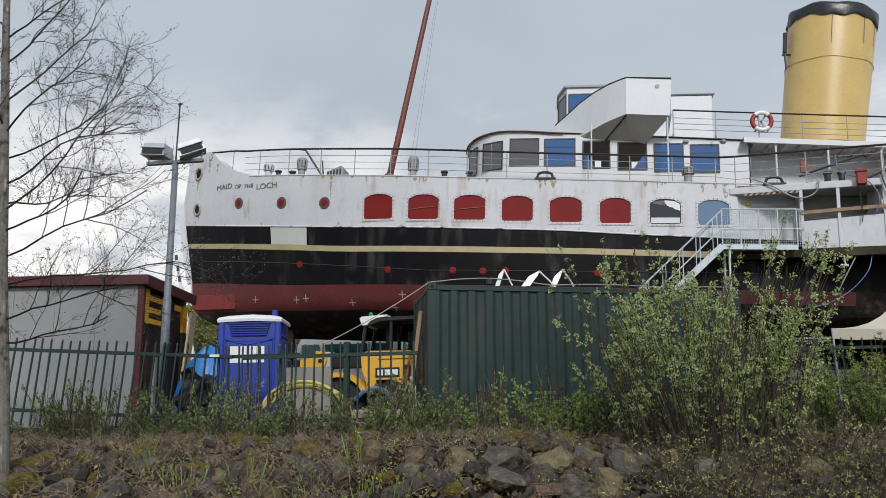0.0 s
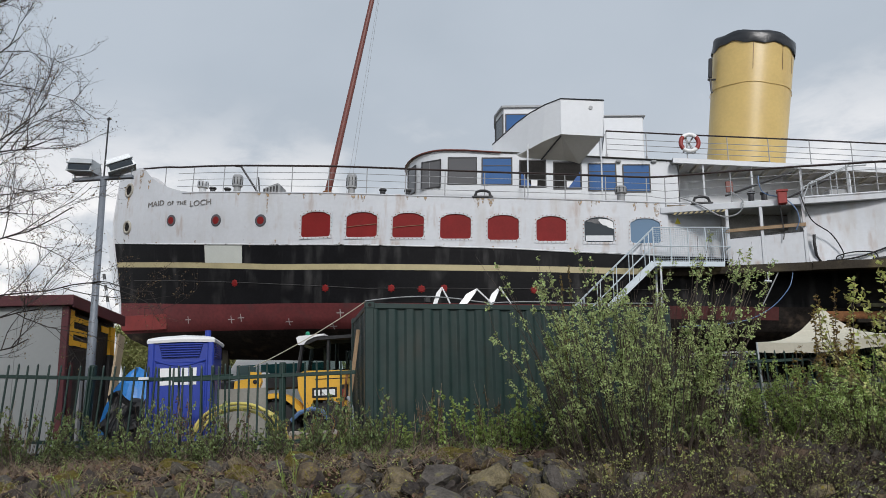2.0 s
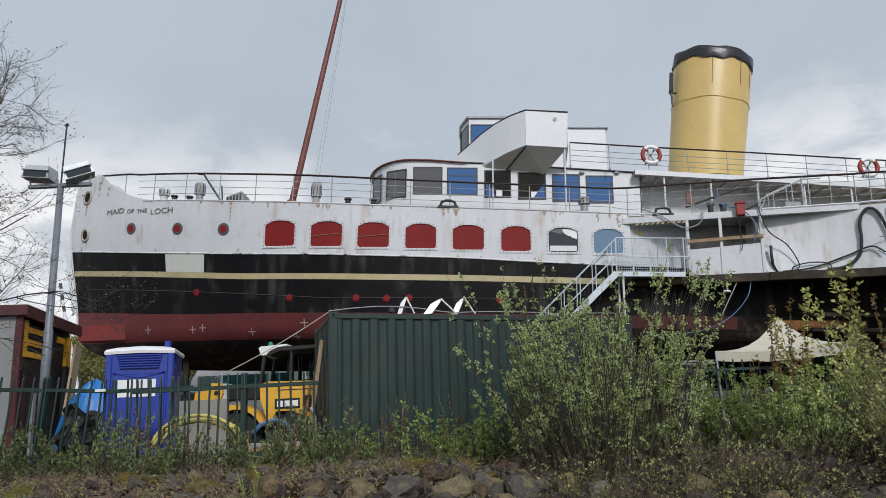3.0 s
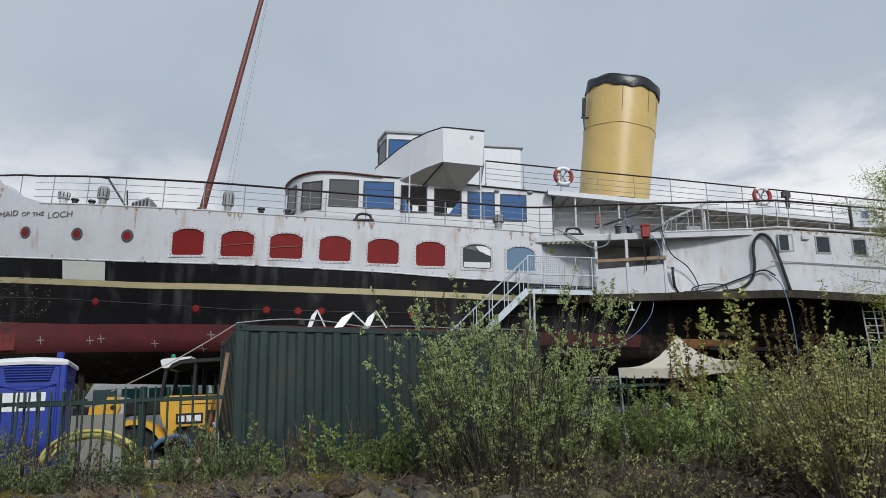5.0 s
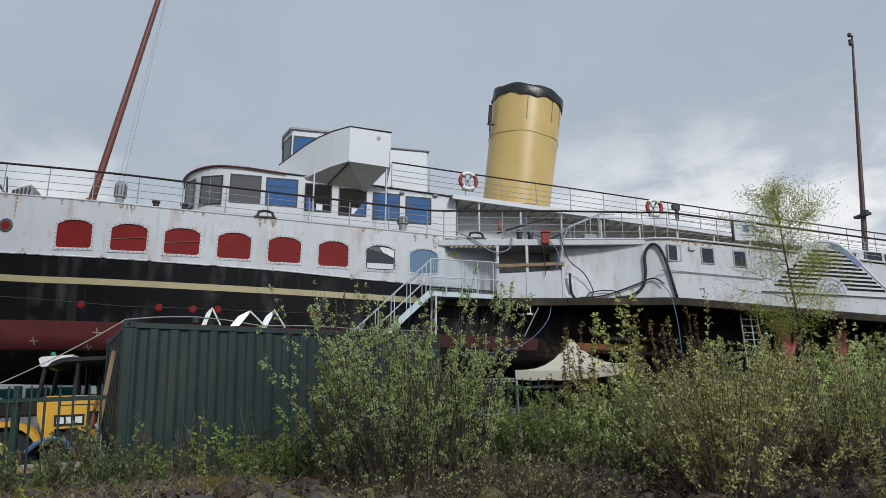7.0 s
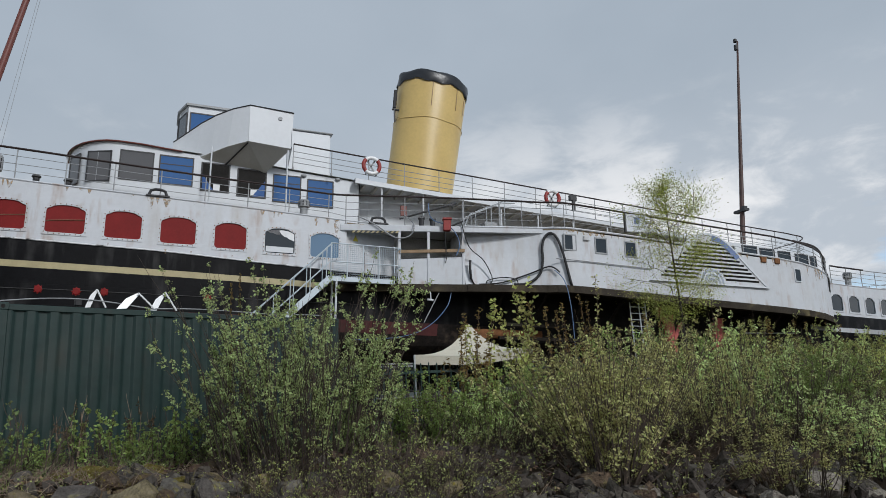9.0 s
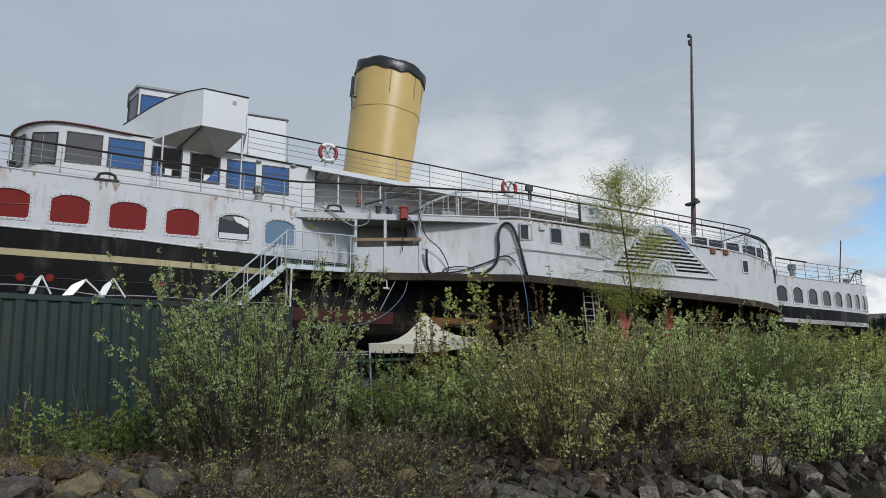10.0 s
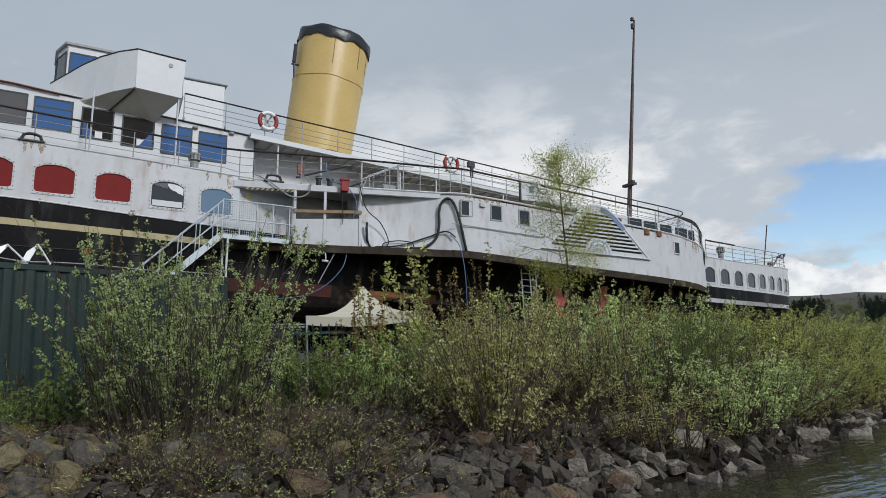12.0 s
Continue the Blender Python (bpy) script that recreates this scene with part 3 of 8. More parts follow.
def band(name, rows, material, label, holes=None, span=(-99, 99)):
    """A strip of hull plating on both sides between lines of height."""
    for side in (-1, 1):
        sh = Shape()
        cs = [c for j, c in enumerate(cols) if any(span[0] < (a + b) / 2 < span[1] for a, b in zip(cols[max(0, j - 1):j + 1], cols[max(1, j):j + 2]))]
        for f in rows:
            sh.v += [hull_point(s, f(s), side) for s in cs]
        n = len(cs)
        for i in range(len(rows) - 1):
            for j in range(n - 1):
                mid = (cs[j] + cs[j + 1]) / 2
                if holes and side < 0 and holes(i, mid):
                    continue
                q = (i * n + j, i * n + j + 1, (i + 1) * n + j + 1, (i + 1) * n + j)
                sh.f.append(q if side > 0 else q[::-1])
        part(name, sh, material, ship, label, smooth=True)


def between(a, b, k):
    return lambda s: a(s) * (1 - k) + b(s) * k


band("white_topside", [deck_h, between(deck_h, wtop_h, 0.5), wtop_h, wbot_h, lower_h], M_WHITE, "white painted hull topside with rust streaks",
     lambda i, s: in_any(s, [GANGWAY]) or (i == 2 and in_any(s, FRONT_WINDOWS + STERN_WINDOWS)))
band("black_strake", [lower_h, between(lower_h, gold_h, 0.5), gold_h], M_BLACK, "black painted strake")
stripe = [gold_h, lambda s: gold_h(s) - 0.25]
band("gold_stripe", stripe, M_GOLD, "faded gold stripe", None, (-99, 8.2))
band("dull_stripe", stripe, M_BLACK, "stripe in hull black under the sponson", None, (8.2, 34.3))
band("pale_stripe", stripe, M_WHITE, "off-white stripe round the stern", None, (34.3, 99))
band("black_hull_side", [lambda s: gold_h(s) - 0.25, between(gold_h, boot_h, 0.5), boot_h], M_BLACK, "black hull side")
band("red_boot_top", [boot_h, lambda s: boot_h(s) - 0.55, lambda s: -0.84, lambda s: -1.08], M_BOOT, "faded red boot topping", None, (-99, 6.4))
# aft of here the sponson's shade is put into the boot topping's colour
band("dull_boot_top", [boot_h, lambda s: boot_h(s) - 0.52], M_BOOTSHADE, "narrow red boot topping darkened for the shade under the guard", None, (6.4, 12.2))
band("tarred_turn", [lambda s: boot_h(s) - 0.52, lambda s: -1.08], M_BOTTOM, "plating in tar colour for the shade at the hull's turn", None, (6.4, 12.2))
band("tarred_boot_top", [boot_h, lambda s: boot_h(s) - 0.55, lambda s: -1.08], M_BOTTOM, "boot topping in tar colour for the shade under the sponson", None, (12.2, 99))
band("hull_bottom", [lambda s: -1.08, lambda s: -1.35, lambda s: -1.65, lambda s: -1.9, lambda s: -2.1, lambda s: -2.2, lambda s: -2.25], M_BOTTOM, "tarred black bottom")
# rubbing seams along the black side
seam = Shape().tube([hull_point(s, 0.55 + (1.15 if s < -10 else 1.15) * max(0, (-5 - s) / 13.5) ** 1.0 * 0.85, -1, 0.012) for s in np.arange(-17.4, 9, 0.6)], 0.016, 5)
part("seam_strap", seam, mat("scuffed_strap", (0.05, 0.048, 0.047), 0.5), ship)
seam2 = Shape().tube([hull_point(s, lower_h(s) + 0.015, -1, 0.02) for s in np.arange(-17.9, 7.7, 0.5)], 0.03, 6)
part("lower_moulding", seam2, mat("chipped_white_edge", (0.66, 0.67, 0.68), 0.6, 0.1, stain=(0.03, 0.028, 0.026), stain_amt=2.2, stain_scale=3.5, streak=False), ship)

# promenade deck
deck_sh = Shape().grid([[hull_point(s, deck_h(s) - 0.06, side, -0.06) for s in cols if s < 49.8] for side in (-1, 1)])
deck_part = part("promenade_deck", deck_sh, M_DECK, ship)
md = deck_part.modifiers.new("plank", "SOLIDIFY")
md.thickness = 0.1
gun = Shape().tube([hull_point(s, deck_h(s) + 0.02, -1, 0.0) for s in np.arange(-14.2, 13.2, 0.5)], 0.035, 6)
part("gunwale", gun, M_WHITE, ship)
gun2 = Shape().tube([hull_point(s, deck_h(s) + 0.02, -1, 0.0) for s in np.arange(36.4, 49.9, 0.4)], 0.035, 6)
part("gunwale", gun2, M_WHITE, ship)

# bulwark sweeping up to the bow
BUL = [(-18.8, 6.95), (-17.6, 7.12), (-16.9, 7.08), (-16.5, 6.6), (-16.0, 6.22), (-15.2, 5.80), (-14.4, 5.50), (-13.6, 5.33), (-13.0, 5.25)]
bul = Shape()
bs_ = list(np.arange(-18.5, -12.9, 0.25))
for side in (-1, 1):
    rows = [[hull_point(s, deck_h(s) * (1 - k) + max(deck_h(s) + 0.01, soft(s, BUL, 0.25)) * k, side) for s in bs_] for k in (0, 0.5, 1)]
    bul.grid(rows if side > 0 else rows[::-1])
part("bulwark", bul, M_WHITE, ship, "white bulwark sweeping up to the stem")
# stem bar, white below the name and standing off the hull
stem = Shape().tube([(stem_s(h) - 0.03, 0, h) for h in np.linspace(-0.5, 7.0, 16)], 0.06, 6)
part("stem_bar", stem, M_WHITE, ship)
stem_plate = Shape().prism([(-18.85, 4.1), (-18.35, 3.5), (-17.70, 0.42), (-17.93, 0.36)], 0.06, Matrix.Translation((0, -0.03, 0)))
part("stem_plate", stem_plate, M_WHITE2, ship)


def hull_frame(s, h):
    """A pose on the hull side: x aft along the plating, y inboard, z up."""
    p, a, b = Vector(hull_point(s, h)), Vector(hull_point(s - 0.3, h)), Vector(hull_point(s + 0.3, h))
    u, d = Vector(hull_point(s, h + 0.2)), Vector(hull_point(s, h - 0.2))
    x = (b - a).normalized()
    z = (u - d).normalized()
    y = z.cross(x).normalized()
    z = x.cross(y)
    m = Matrix((x, y, z)).transposed().to_4x4()
    m.translation = p
    return m


M_SKYGLASS = glass("pale_blue_pane", (0.12, 0.2, 0.3))


def hull_window(s0, s1, pane, label, bolts=18, panel=None):
    h0, h1 = wbot_h((s0 + s1) / 2), wtop_h((s0 + s1) / 2)
    w, h = s1 - s0, h1 - h0
    m = hull_frame((s0 + s1) / 2, (h0 + h1) / 2)
    outer, inner = arch(w + 0.16, h + 0.16, 0.08, 0.05), arch(w - 0.02, h - 0.02, 0.13, 0.13)
    ob = part("window", Shape().ring(outer, inner, -0.022, 0.05, m), M_WHITE, ship, label)
    part("pane", Shape().prism(arch(w + 0.06, h + 0.06, 0.13, 0.12), 0.03, m @ Matrix.Translation((0, 0.025, 0))), pane, ob)
    bolt = Shape()
    rim = arch(w + 0.07, h + 0.07, 0.13, 0.14)
    per = [0]
    for i in range(len(rim)):
        per.append(per[-1] + math.dist(rim[i], rim[(i + 1) % len(rim)]))
    for k in range(bolts + 8):
        d = per[-1] * k / (bolts + 8)
        i = max(j for j in range(len(rim)) if per[j] <= d)
        f = (d - per[i]) / max(1e-6, per[i + 1] - per[i])
        a, b = rim[i], rim[(i + 1) % len(rim)]
        bolt.lathe([(0.022, 0), (0.018, 0.022)], 6, m @ Matrix.Translation((a[0] + (b[0] - a[0]) * f, -0.022, a[1] + (b[1] - a[1]) * f)) @ Matrix.Rotation(radians(90), 4, "X"))
    if bolt.v:
        part("bolt_heads", bolt, M_RUST, ob, "rusty bolt heads", kind="stuff")
    return ob, m, w, h


for i, (a, b) in enumerate(FRONT_WINDOWS):
    if i < 6:
        ob, m, w, h = hull_window(a, b, M_REDBOARD, "window boarded over in dull red")
        if i in (1, 2):
            part("cord", Shape().tube([m @ Vector((x, -0.0, -0.12 + 0.14 * (x / w + 0.5) ** 0.7)) for x in np.linspace(-w / 2 + 0.03, w / 2 - 0.03, 9)], 0.012, 5), M_WOOD, ob)
    elif i == 6:
        ob, m, w, h = hull_window(a, b, M_GLASS, "open saloon window with a torn pale sheet behind")
        part("lower_board", Shape().box((-w / 2 + 0.06, 0.005, -h / 2 + 0.06), (w / 2 - 0.06, 0.024, -h / 2 + 0.27 * h), m), M_WHITE2, ob)
        # sheet hung inside: grimy half darkened for shade, pale half falling in a fold
        for u0, u1, cloth, tag in ((0.03, 0.5, M_GRIMYSHADE, "grimy half of the hung sheet, darkened for shade"), (0.44, 0.97, M_WHITEPL, "pale torn half of the hung sheet")):
            rows = []
            for v in np.linspace(0, 1, 7):
                row = []
                for u in np.linspace(u0, u1, 15):
                    lean = 0.12 * (u1 - u) / 0.53 * v if u0 > 0.3 else 0.0
                    top = 0.5 - 0.07 - 0.16 * abs(2 * u - 1) ** 3
                    low = 0.5 - (0.16 + 0.30 * min(1, u * 1.1) ** 1.4) + 0.012 * math.sin(31 * u)
                    row.append(m @ Vector((w * (u + lean - 0.5) if u + lean < 0.97 else w * 0.47, 0.012 + 0.008 * math.sin(22 * u + 3 * v), h * (top + (low - top) * v))))
                rows.append(row)
            part("torn_sheet", Shape().grid(rows), cloth, ob, tag, smooth=True)
    else:
        ob, m, w, h = hull_window(a, b, M_SKYGLASS, "pale blue gangway window")
for a, b in STERN_WINDOWS:
    hull_window(a, b, M_GLASS, "dark saloon window in the stern", -8)

# portholes and hawse holes
for s, h, r in ((-14.72, 4.09, 0.20), (-12.2, 3.86, 0.205), (-9.9, 3.69, 0.205)):
    m = hull_frame(s, h) @ Matrix.Rotation(radians(90), 4, "X")
    port = part("porthole", Shape().lathe([(r + 0.075, -0.03), (r + 0.075, 0.015), (r + 0.05, 0.03), (r - 0.03, 0.03), (r - 0.05, 0.0)], 20, m), mat("grey_porthole_rim", (0.075, 0.075, 0.085), 0.5, 0.2, 6), ship, "porthole with a blanked red cover")
    part("cover", Shape().lathe([(r - 0.03, -0.02), (r - 0.03, 0.034), (0.02, 0.04)], 20, m), M_REDBOARD, port)
for s, h, r in ((-17.75, 6.02, 0.27), (-17.55, 4.10, 0.24)):
    m = hull_frame(s, h) @ Matrix.Rotation(radians(90), 4, "X")
    hawse = Shape()
    rows = [[m @ Vector(((r + 0.07 * math.cos(b)) * math.cos(a), (r + 0.07 * math.cos(b)) * math.sin(a) * 1.15, 0.07 * math.sin(b))) for b in np.linspace(0, 2 * math.pi, 8, False)] for a in np.linspace(0, 2 * math.pi, 21)]
    hawse.grid(rows, True)
    hw = part("hawse_pipe", hawse, mat("grimy_white_casting", (0.36, 0.34, 0.29), 0.6, 0.3, 5, 0.3, 20, stain=(0.14, 0.08, 0.04), stain_amt=1.2, stain_scale=6.0), ship, "rust-stained hawse pipe", smooth=True)
    part("opening", Shape().lathe([(r - 0.03, 0.0), (r - 0.03, 0.02)], 18, m), M_DARKROOM, hw)
# white patch of primer and draught marks
m_patch = Shape().grid([[hull_point(s, interp(k, [(0, lower_h(s)), (1, gold_h(s))]), -1, 0.006) for s in np.linspace(-12.88, -10.84, 6)] for k in (0, 0.5, 1)][::-1])
part("white_patch", m_patch, mat("grey_white_primer", (0.50, 0.52, 0.48), 0.7, 0.05, 1.5, 0.05, 10), ship, "square of white primer over the black strake")
M_MARK = mat("white_mark_paint", (0.38, 0.36, 0.35), 0.6, 0.1)
for s, h in ((-14.05, -0.56), (-11.5, -0.62), (-10.95, -0.56), (-8.4, -0.78), (-6.05, -0.45), (-6.4, -0.98)):
    m, sh = hull_frame(s, h), Shape()
    arm, tip = 0.018, 0.17
    sh.prism([(arm, arm), (tip, arm), (tip, -arm), (arm, -arm), (arm, -tip), (-arm, -tip), (-arm, -arm), (-tip, -arm), (-tip, arm), (-arm, arm), (-arm, tip), (arm, tip)], 0.006, m @ Matrix.Translation((0, -0.008, 0)))
    part("draught_mark", sh, M_MARK, ship)
anode_s = [(-11.25, 0.97), (-6.73, 0.60), (-3.83, 0.55), (-2.55, 0.52), (-1.6, 0.55), (2.16, 0.5)]
for s, h in anode_s:
    m, sh = hull_frame(s, h), Shape()
    sh.lathe([(0.14, -0.01), (0.14, 0.012), (0.11, 0.03)], 14, m @ Matrix.Rotation(radians(90), 4, "X"))
    for k in range(8):
        sh.box((-0.02, -0.012, 0.12), (0.02, -0.004, 0.17), m @ Matrix.Rotation(radians(45 * k), 4, "Y"))
    part("valve_cover", sh, M_REDBOARD, ship, "round red plate with lugs")
plate_m = hull_frame(-16.75, -0.60)
part("doubler_plate", Shape().box((-1.6, -0.03, -0.36), (1.3, -0.004, 0.36), plate_m, 0.01), mat("red_lead_plate", (0.21, 0.030, 0.027), 0.6, 0.2), ship, "riveted red doubler plate")

# name on the bow
M_LETTER = mat("worn_dark_lettering", (0.17, 0.16, 0.15), 0.6, 0.3, 6, stain=(0.5, 0.5, 0.5), stain_amt=1.2, stain_scale=7.0)
for word, s, h, size in (("MAID", -15.73, 4.90, 0.37), ("OF", -14.82, 4.84, 0.27), ("THE", -14.17, 4.78, 0.27), ("LOCH", -13.07, 4.64, 0.37)):
    cu = bpy.data.curves.new("letters", "FONT")
    cu.body, cu.size, cu.extrude, cu.align_x = word, size, 0.012, "CENTER"
    tmp = bpy.data.objects.new("letters", cu)
    scene.collection.objects.link(tmp)
    bpy.context.view_layer.update()
    me = bpy.data.meshes.new_from_object(tmp.evaluated_get(bpy.context.evaluated_depsgraph_get()))
    bpy.data.objects.remove(tmp)
    me.materials.clear()
    me.materials.append(M_LETTER)
    ob = part("name_lettering", me, None, ship, "worn dark letters of the ship's name")
    ob.matrix_local = hull_frame(s, h) @ Matrix.Translation((0, -0.015, 0)) @ Matrix.Rotation(radians(90), 4, "X") @ Matrix.Diagonal((1.28, 1.0, 1.0, 1.0))

# ---- rails
stan_mesh = {}


def stanchion(p, h, thick=0.022):
    key = round(h, 2)
    if key not in stan_mesh:
        stan_mesh[key] = Shape().tube([(0, 0, -0.05), (0, 0, 0.05), (0, 0, 0.051), (0, 0, h)], [0.045, 0.045, thick, thick], 6).mesh("stanchion", M_RAIL)
    ob = part("stanchion", stan_mesh[key], None, ship)
    ob.location = p
    return ob


def railing(path, heights, top_mat=M_RAILDARK, step=2.0, top_r=0.04, wire_r=0.015, posts=True):
    """Rails along a path of deck points, the last height being the handrail."""
    pts = [Vector(p) for p in path]
    for h in heights:
        last = h == heights[-1]
        part("handrail" if last else "rail", Shape().tube([p + Vector((0, 0, h)) for p in pts], top_r if last else wire_r, 6), top_mat if last else M_RAIL, ship)
    if posts:
        d, nxt = 0.0, 0.0
        for i in range(len(pts) - 1):
            seg = (pts[i + 1] - pts[i]).length
            while nxt <= d + seg:
                stanchion(pts[i].lerp(pts[i + 1], (nxt - d) / max(seg, 1e-6)), heights[-1])
                nxt += step
            d += seg


def rail_h(s):
    return interp(s, [(-17, 1.35), (-9, 1.32), (-4, 1.28), (0.5, 1.2), (8, 1.15), (50, 1.1)])


# the deck edge flares out in a straight line from the gangway to the paddle box
EDGE_M = Matrix.Translation((7.54, -4.22, 0)) @ Matrix.Rotation(-math.atan(0.268), 4, "Z")
SPONSON = [(12.75, 5.62), (14.3, 6.03), (15.3, 6.30), (16.15, 6.53), (16.6, 6.78), (17.1, 6.96), (17.6, 7.0), (29.3, 7.0), (31.2, 6.8), (32.9, 6.3), (34.2, 5.65), (35.2, 4.98), (36.0, 4.35), (36.45, 3.92)]


fore = [Vector(hull_point(s, deck_h(s), -1, -0.12)) for s in np.arange(-14.6, 7.3, 0.8)]
tops = [Vector(p) + Vector((0, 0, rail_h(p[0]))) for p in fore]
bowtop = [Vector(hull_point(s, max(deck_h(s) + rail_h(s), 0) + (0.02 if s > -16 else 0), -1, -0.05)) for s in np.arange(-17.0, -14.7, 0.6)]
outb = [Vector((s, -w + 0.1, min(deck_h(s), 4.05))) for s, w in [(7.7, 4.26), (10.2, 4.93)] + SPONSON]


def guard_h(s):
    return interp(s, [(7.5, 1.35), (11.6, 1.34), (16.2, 1.23), (19, 1.15), (40, 1.15)])


outtops = [p + Vector((0, 0, guard_h(p.x))) for p in outb]
part("handrail", Shape().tube(bowtop + tops + outtops, 0.045, 6), M_RAILDARK, ship, "dark varnished teak handrail")
for k in (0.28, 0.52, 0.76):
    part("rail", Shape().tube([p + Vector((0, 0, rail_h(p.x) * k)) for p in fore] + [p + Vector((0, 0, guard_h(p.x) * k)) for p in outb], 0.014, 5), M_RAIL, ship)
for s in np.arange(-15.4, 7.3, 1.72):
    p = Vector(hull_point(s, deck_h(s), -1, -0.12))
    stanchion(p, round(rail_h(s), 2))
for a, b in zip(outb[:-1], outb[1:]):
    n = max(1, int((b - a).length / 1.7))
    for k in range(n):
        stanchion(a.lerp(b, k / n), round(guard_h(a.x), 2))
stern = [Vector(hull_point(s, deck_h(s), -1, -0.15)) for s in np.arange(36.9, 49.7, 0.65)]
stern += [Vector((p.x, -p.y, p.z)) for p in reversed(stern)]
railing(stern, [0.3, 0.6, 0.85, 1.1], M_RAIL, 1.5, 0.025)

# ---- gangway recess in the ship's side
M_INNER = mat("dim_grey_bulkhead", (0.56, 0.55, 0.53), 0.7, 0.25, 1.5, 0.2, 12, stain=(0.10, 0.08, 0.06), stain_amt=1.1, stain_scale=2.0)
rec = Shape()
# the wall slants inboard from the hull side
REC_M = Matrix.Translation((7.7, -4.02, 0)) @ Matrix.Rotation(radians(13.2), 4, "Z")
rec.box((0, 0, 1.75), (2.62, 0.1, 4.1), REC_M)
part("recess_wall", rec, M_WHITE, ship, "white recessed wall beside the gangway")
dark = Shape().box((10.25, -3.1, 2.95), (13.6, -3.0, 4.1)).box((10.25, -1.6, 1.7), (13.6, -1.5, 3.0)).box((10.15, -3.9, 1.7), (10.25, -1.5, 4.1)).box((13.35, -4.1, 1.7), (13.45, -1.5, 4.1))
part("machinery_space", dark, M_INNER, ship, "dim open machinery space with grey bulkhead")
part("main_deck", Shape().box((7.7, -4.2, 1.6), (13.5, -1.5, 1.72)), M_TIMBER, ship)
part("edge_beam", Shape().box((-0.1, 0, 3.77), (5.45, 0.2, 4.05), EDGE_M, 0.02), M_WHITE, ship, "rusty white deck edge beam")
for name, z0, z1 in (("deck_plate", 3.88, 3.96), ("guard_floor", 1.26, 1.36)):
    sh = Shape()
    sh.v = [(x, y, z) for z in (z0, z1) for x, y in ((7.56, -4.18), (16.2, -6.45), (16.2, -3.6), (7.56, -3.6))]
    sh.f = [(0, 3, 2, 1), (4, 5, 6, 7), (0, 1, 5, 4), (1, 2, 6, 5), (2, 3, 7, 6), (3, 0, 4, 7)]
    part(name, sh, M_CREAM if z0 > 3 else M_TIMBER, ship)
part("bay_end_wall", Shape().box((12.74, -5.0, 1.36), (12.82, -3.9, 3.88)), M_INNER, ship)
part("deck_head", Shape().box((7.6, -4.0, 4.0), (13.5, -1.5, 4.05)), M_CREAM, ship)
for u in (2.49, 3.77, 5.31):
    part("post", Shape().box((u - 0.06, 0.02, 1.38), (u + 0.06, 0.14, 3.79), EDGE_M, 0.01), M_WHITE, ship)
part("side_panel", Shape().prism([(2.55, 1.38), (5.25, 1.38), (5.25, 2.67), (2.55, 2.53)], 0.06, EDGE_M @ Matrix.Translation((0, 0.06, 0))), M_WHITE, ship, "white steel side panel")
part("panel_cap", Shape().prism([(2.55, 2.53), (5.25, 2.67), (5.25, 2.71), (2.55, 2.57)], 0.09, EDGE_M @ Matrix.Translation((0, 0.045, 0))), M_FRAME, ship)
part("timber_rail", Shape().prism([(2.42, 2.78), (5.36, 2.87), (5.36, 3.01), (2.42, 2.91)], 0.06, EDGE_M @ Matrix.Translation((0, -0.045, 0))), M_WOOD, ship, "weathered plank rail")
for k, u in enumerate(np.arange(0.4, 2.35, 0.105)):
    part("canopy_tooth", Shape().prism([(u, 3.68), (u + 0.10, 3.68), (u + 0.19, 3.775), (u + 0.09, 3.775)], 0.03, EDGE_M @ Matrix.Translation((0, 0.01, 0))), M_FRAME if k % 2 else M_GOLD, ship)
M_SIGNYELLOW = mat("yellow_sign", (0.65, 0.55, 0.05), 0.5, 0.05)
for s in (8.0,):
    part("warning_sign", Shape().prism([(s - 7.6, 3.40), (s - 7.34, 3.40), (s - 7.47, 3.67)], 0.02, REC_M @ Matrix.Translation((0, -0.012, 0))), M_SIGNYELLOW, ship)
part("valve_stack", Shape().box((11.9, -2.6, 1.7), (12.5, -2.0, 3.2), None, 0.05).tube([(12.2, -2.7, 3.0), (12.7, -2.9, 3.4), (13.0, -2.8, 3.9)], 0.09, 8), M_BAGS, ship)


# ---- sponson and paddle box
def sp_top(s):
    return min(deck_h(s), 4.04)


def sp_bot(s):
    return interp(s, [(12.7, 1.39), (16, 1.385), (18.5, 1.32), (22, 1.2), (30, 0.95), (36.45, 0.86)])


sp = []
for i in range(len(SPONSON) - 1):
    (a, wa), (b, wb) = SPONSON[i], SPONSON[i + 1]
    n = max(1, int((b - a) / 0.5))
    sp += [(a + (b - a) * k / n, wa + (wb - wa) * k / n) for k in range(n)]
sp.append(SPONSON[-1])
TUCK = [(12.7, 0.75), (13.6, 0.62), (14.8, 0.36), (16.15, 0.0)]
wall = Shape().grid([[(s, -w + interp(s, TUCK) * k, sp_bot(s) * (1 - k) + sp_top(s) * k) for s, w in sp] for k in (1, 0.75, 0.5, 0.25, 0)])
lip = [(s, w) for s, w in sp if s < 16.4]
part("deck_lip", Shape().grid([[(s, -w - 0.02, sp_top(s) + 0.012), (s, -w - 0.02, sp_top(s) - 0.25), (s, -w + 0.16, sp_top(s) - 0.25), (s, -w + 0.16, sp_top(s) + 0.012)] for s, w in lip], True), M_WHITE, ship, "rust-flecked white deck edge over the sponson")
ob = part("sponson_wall", wall, M_WHITE, ship, "white steel sponson side, rust stained along the top", smooth=True)
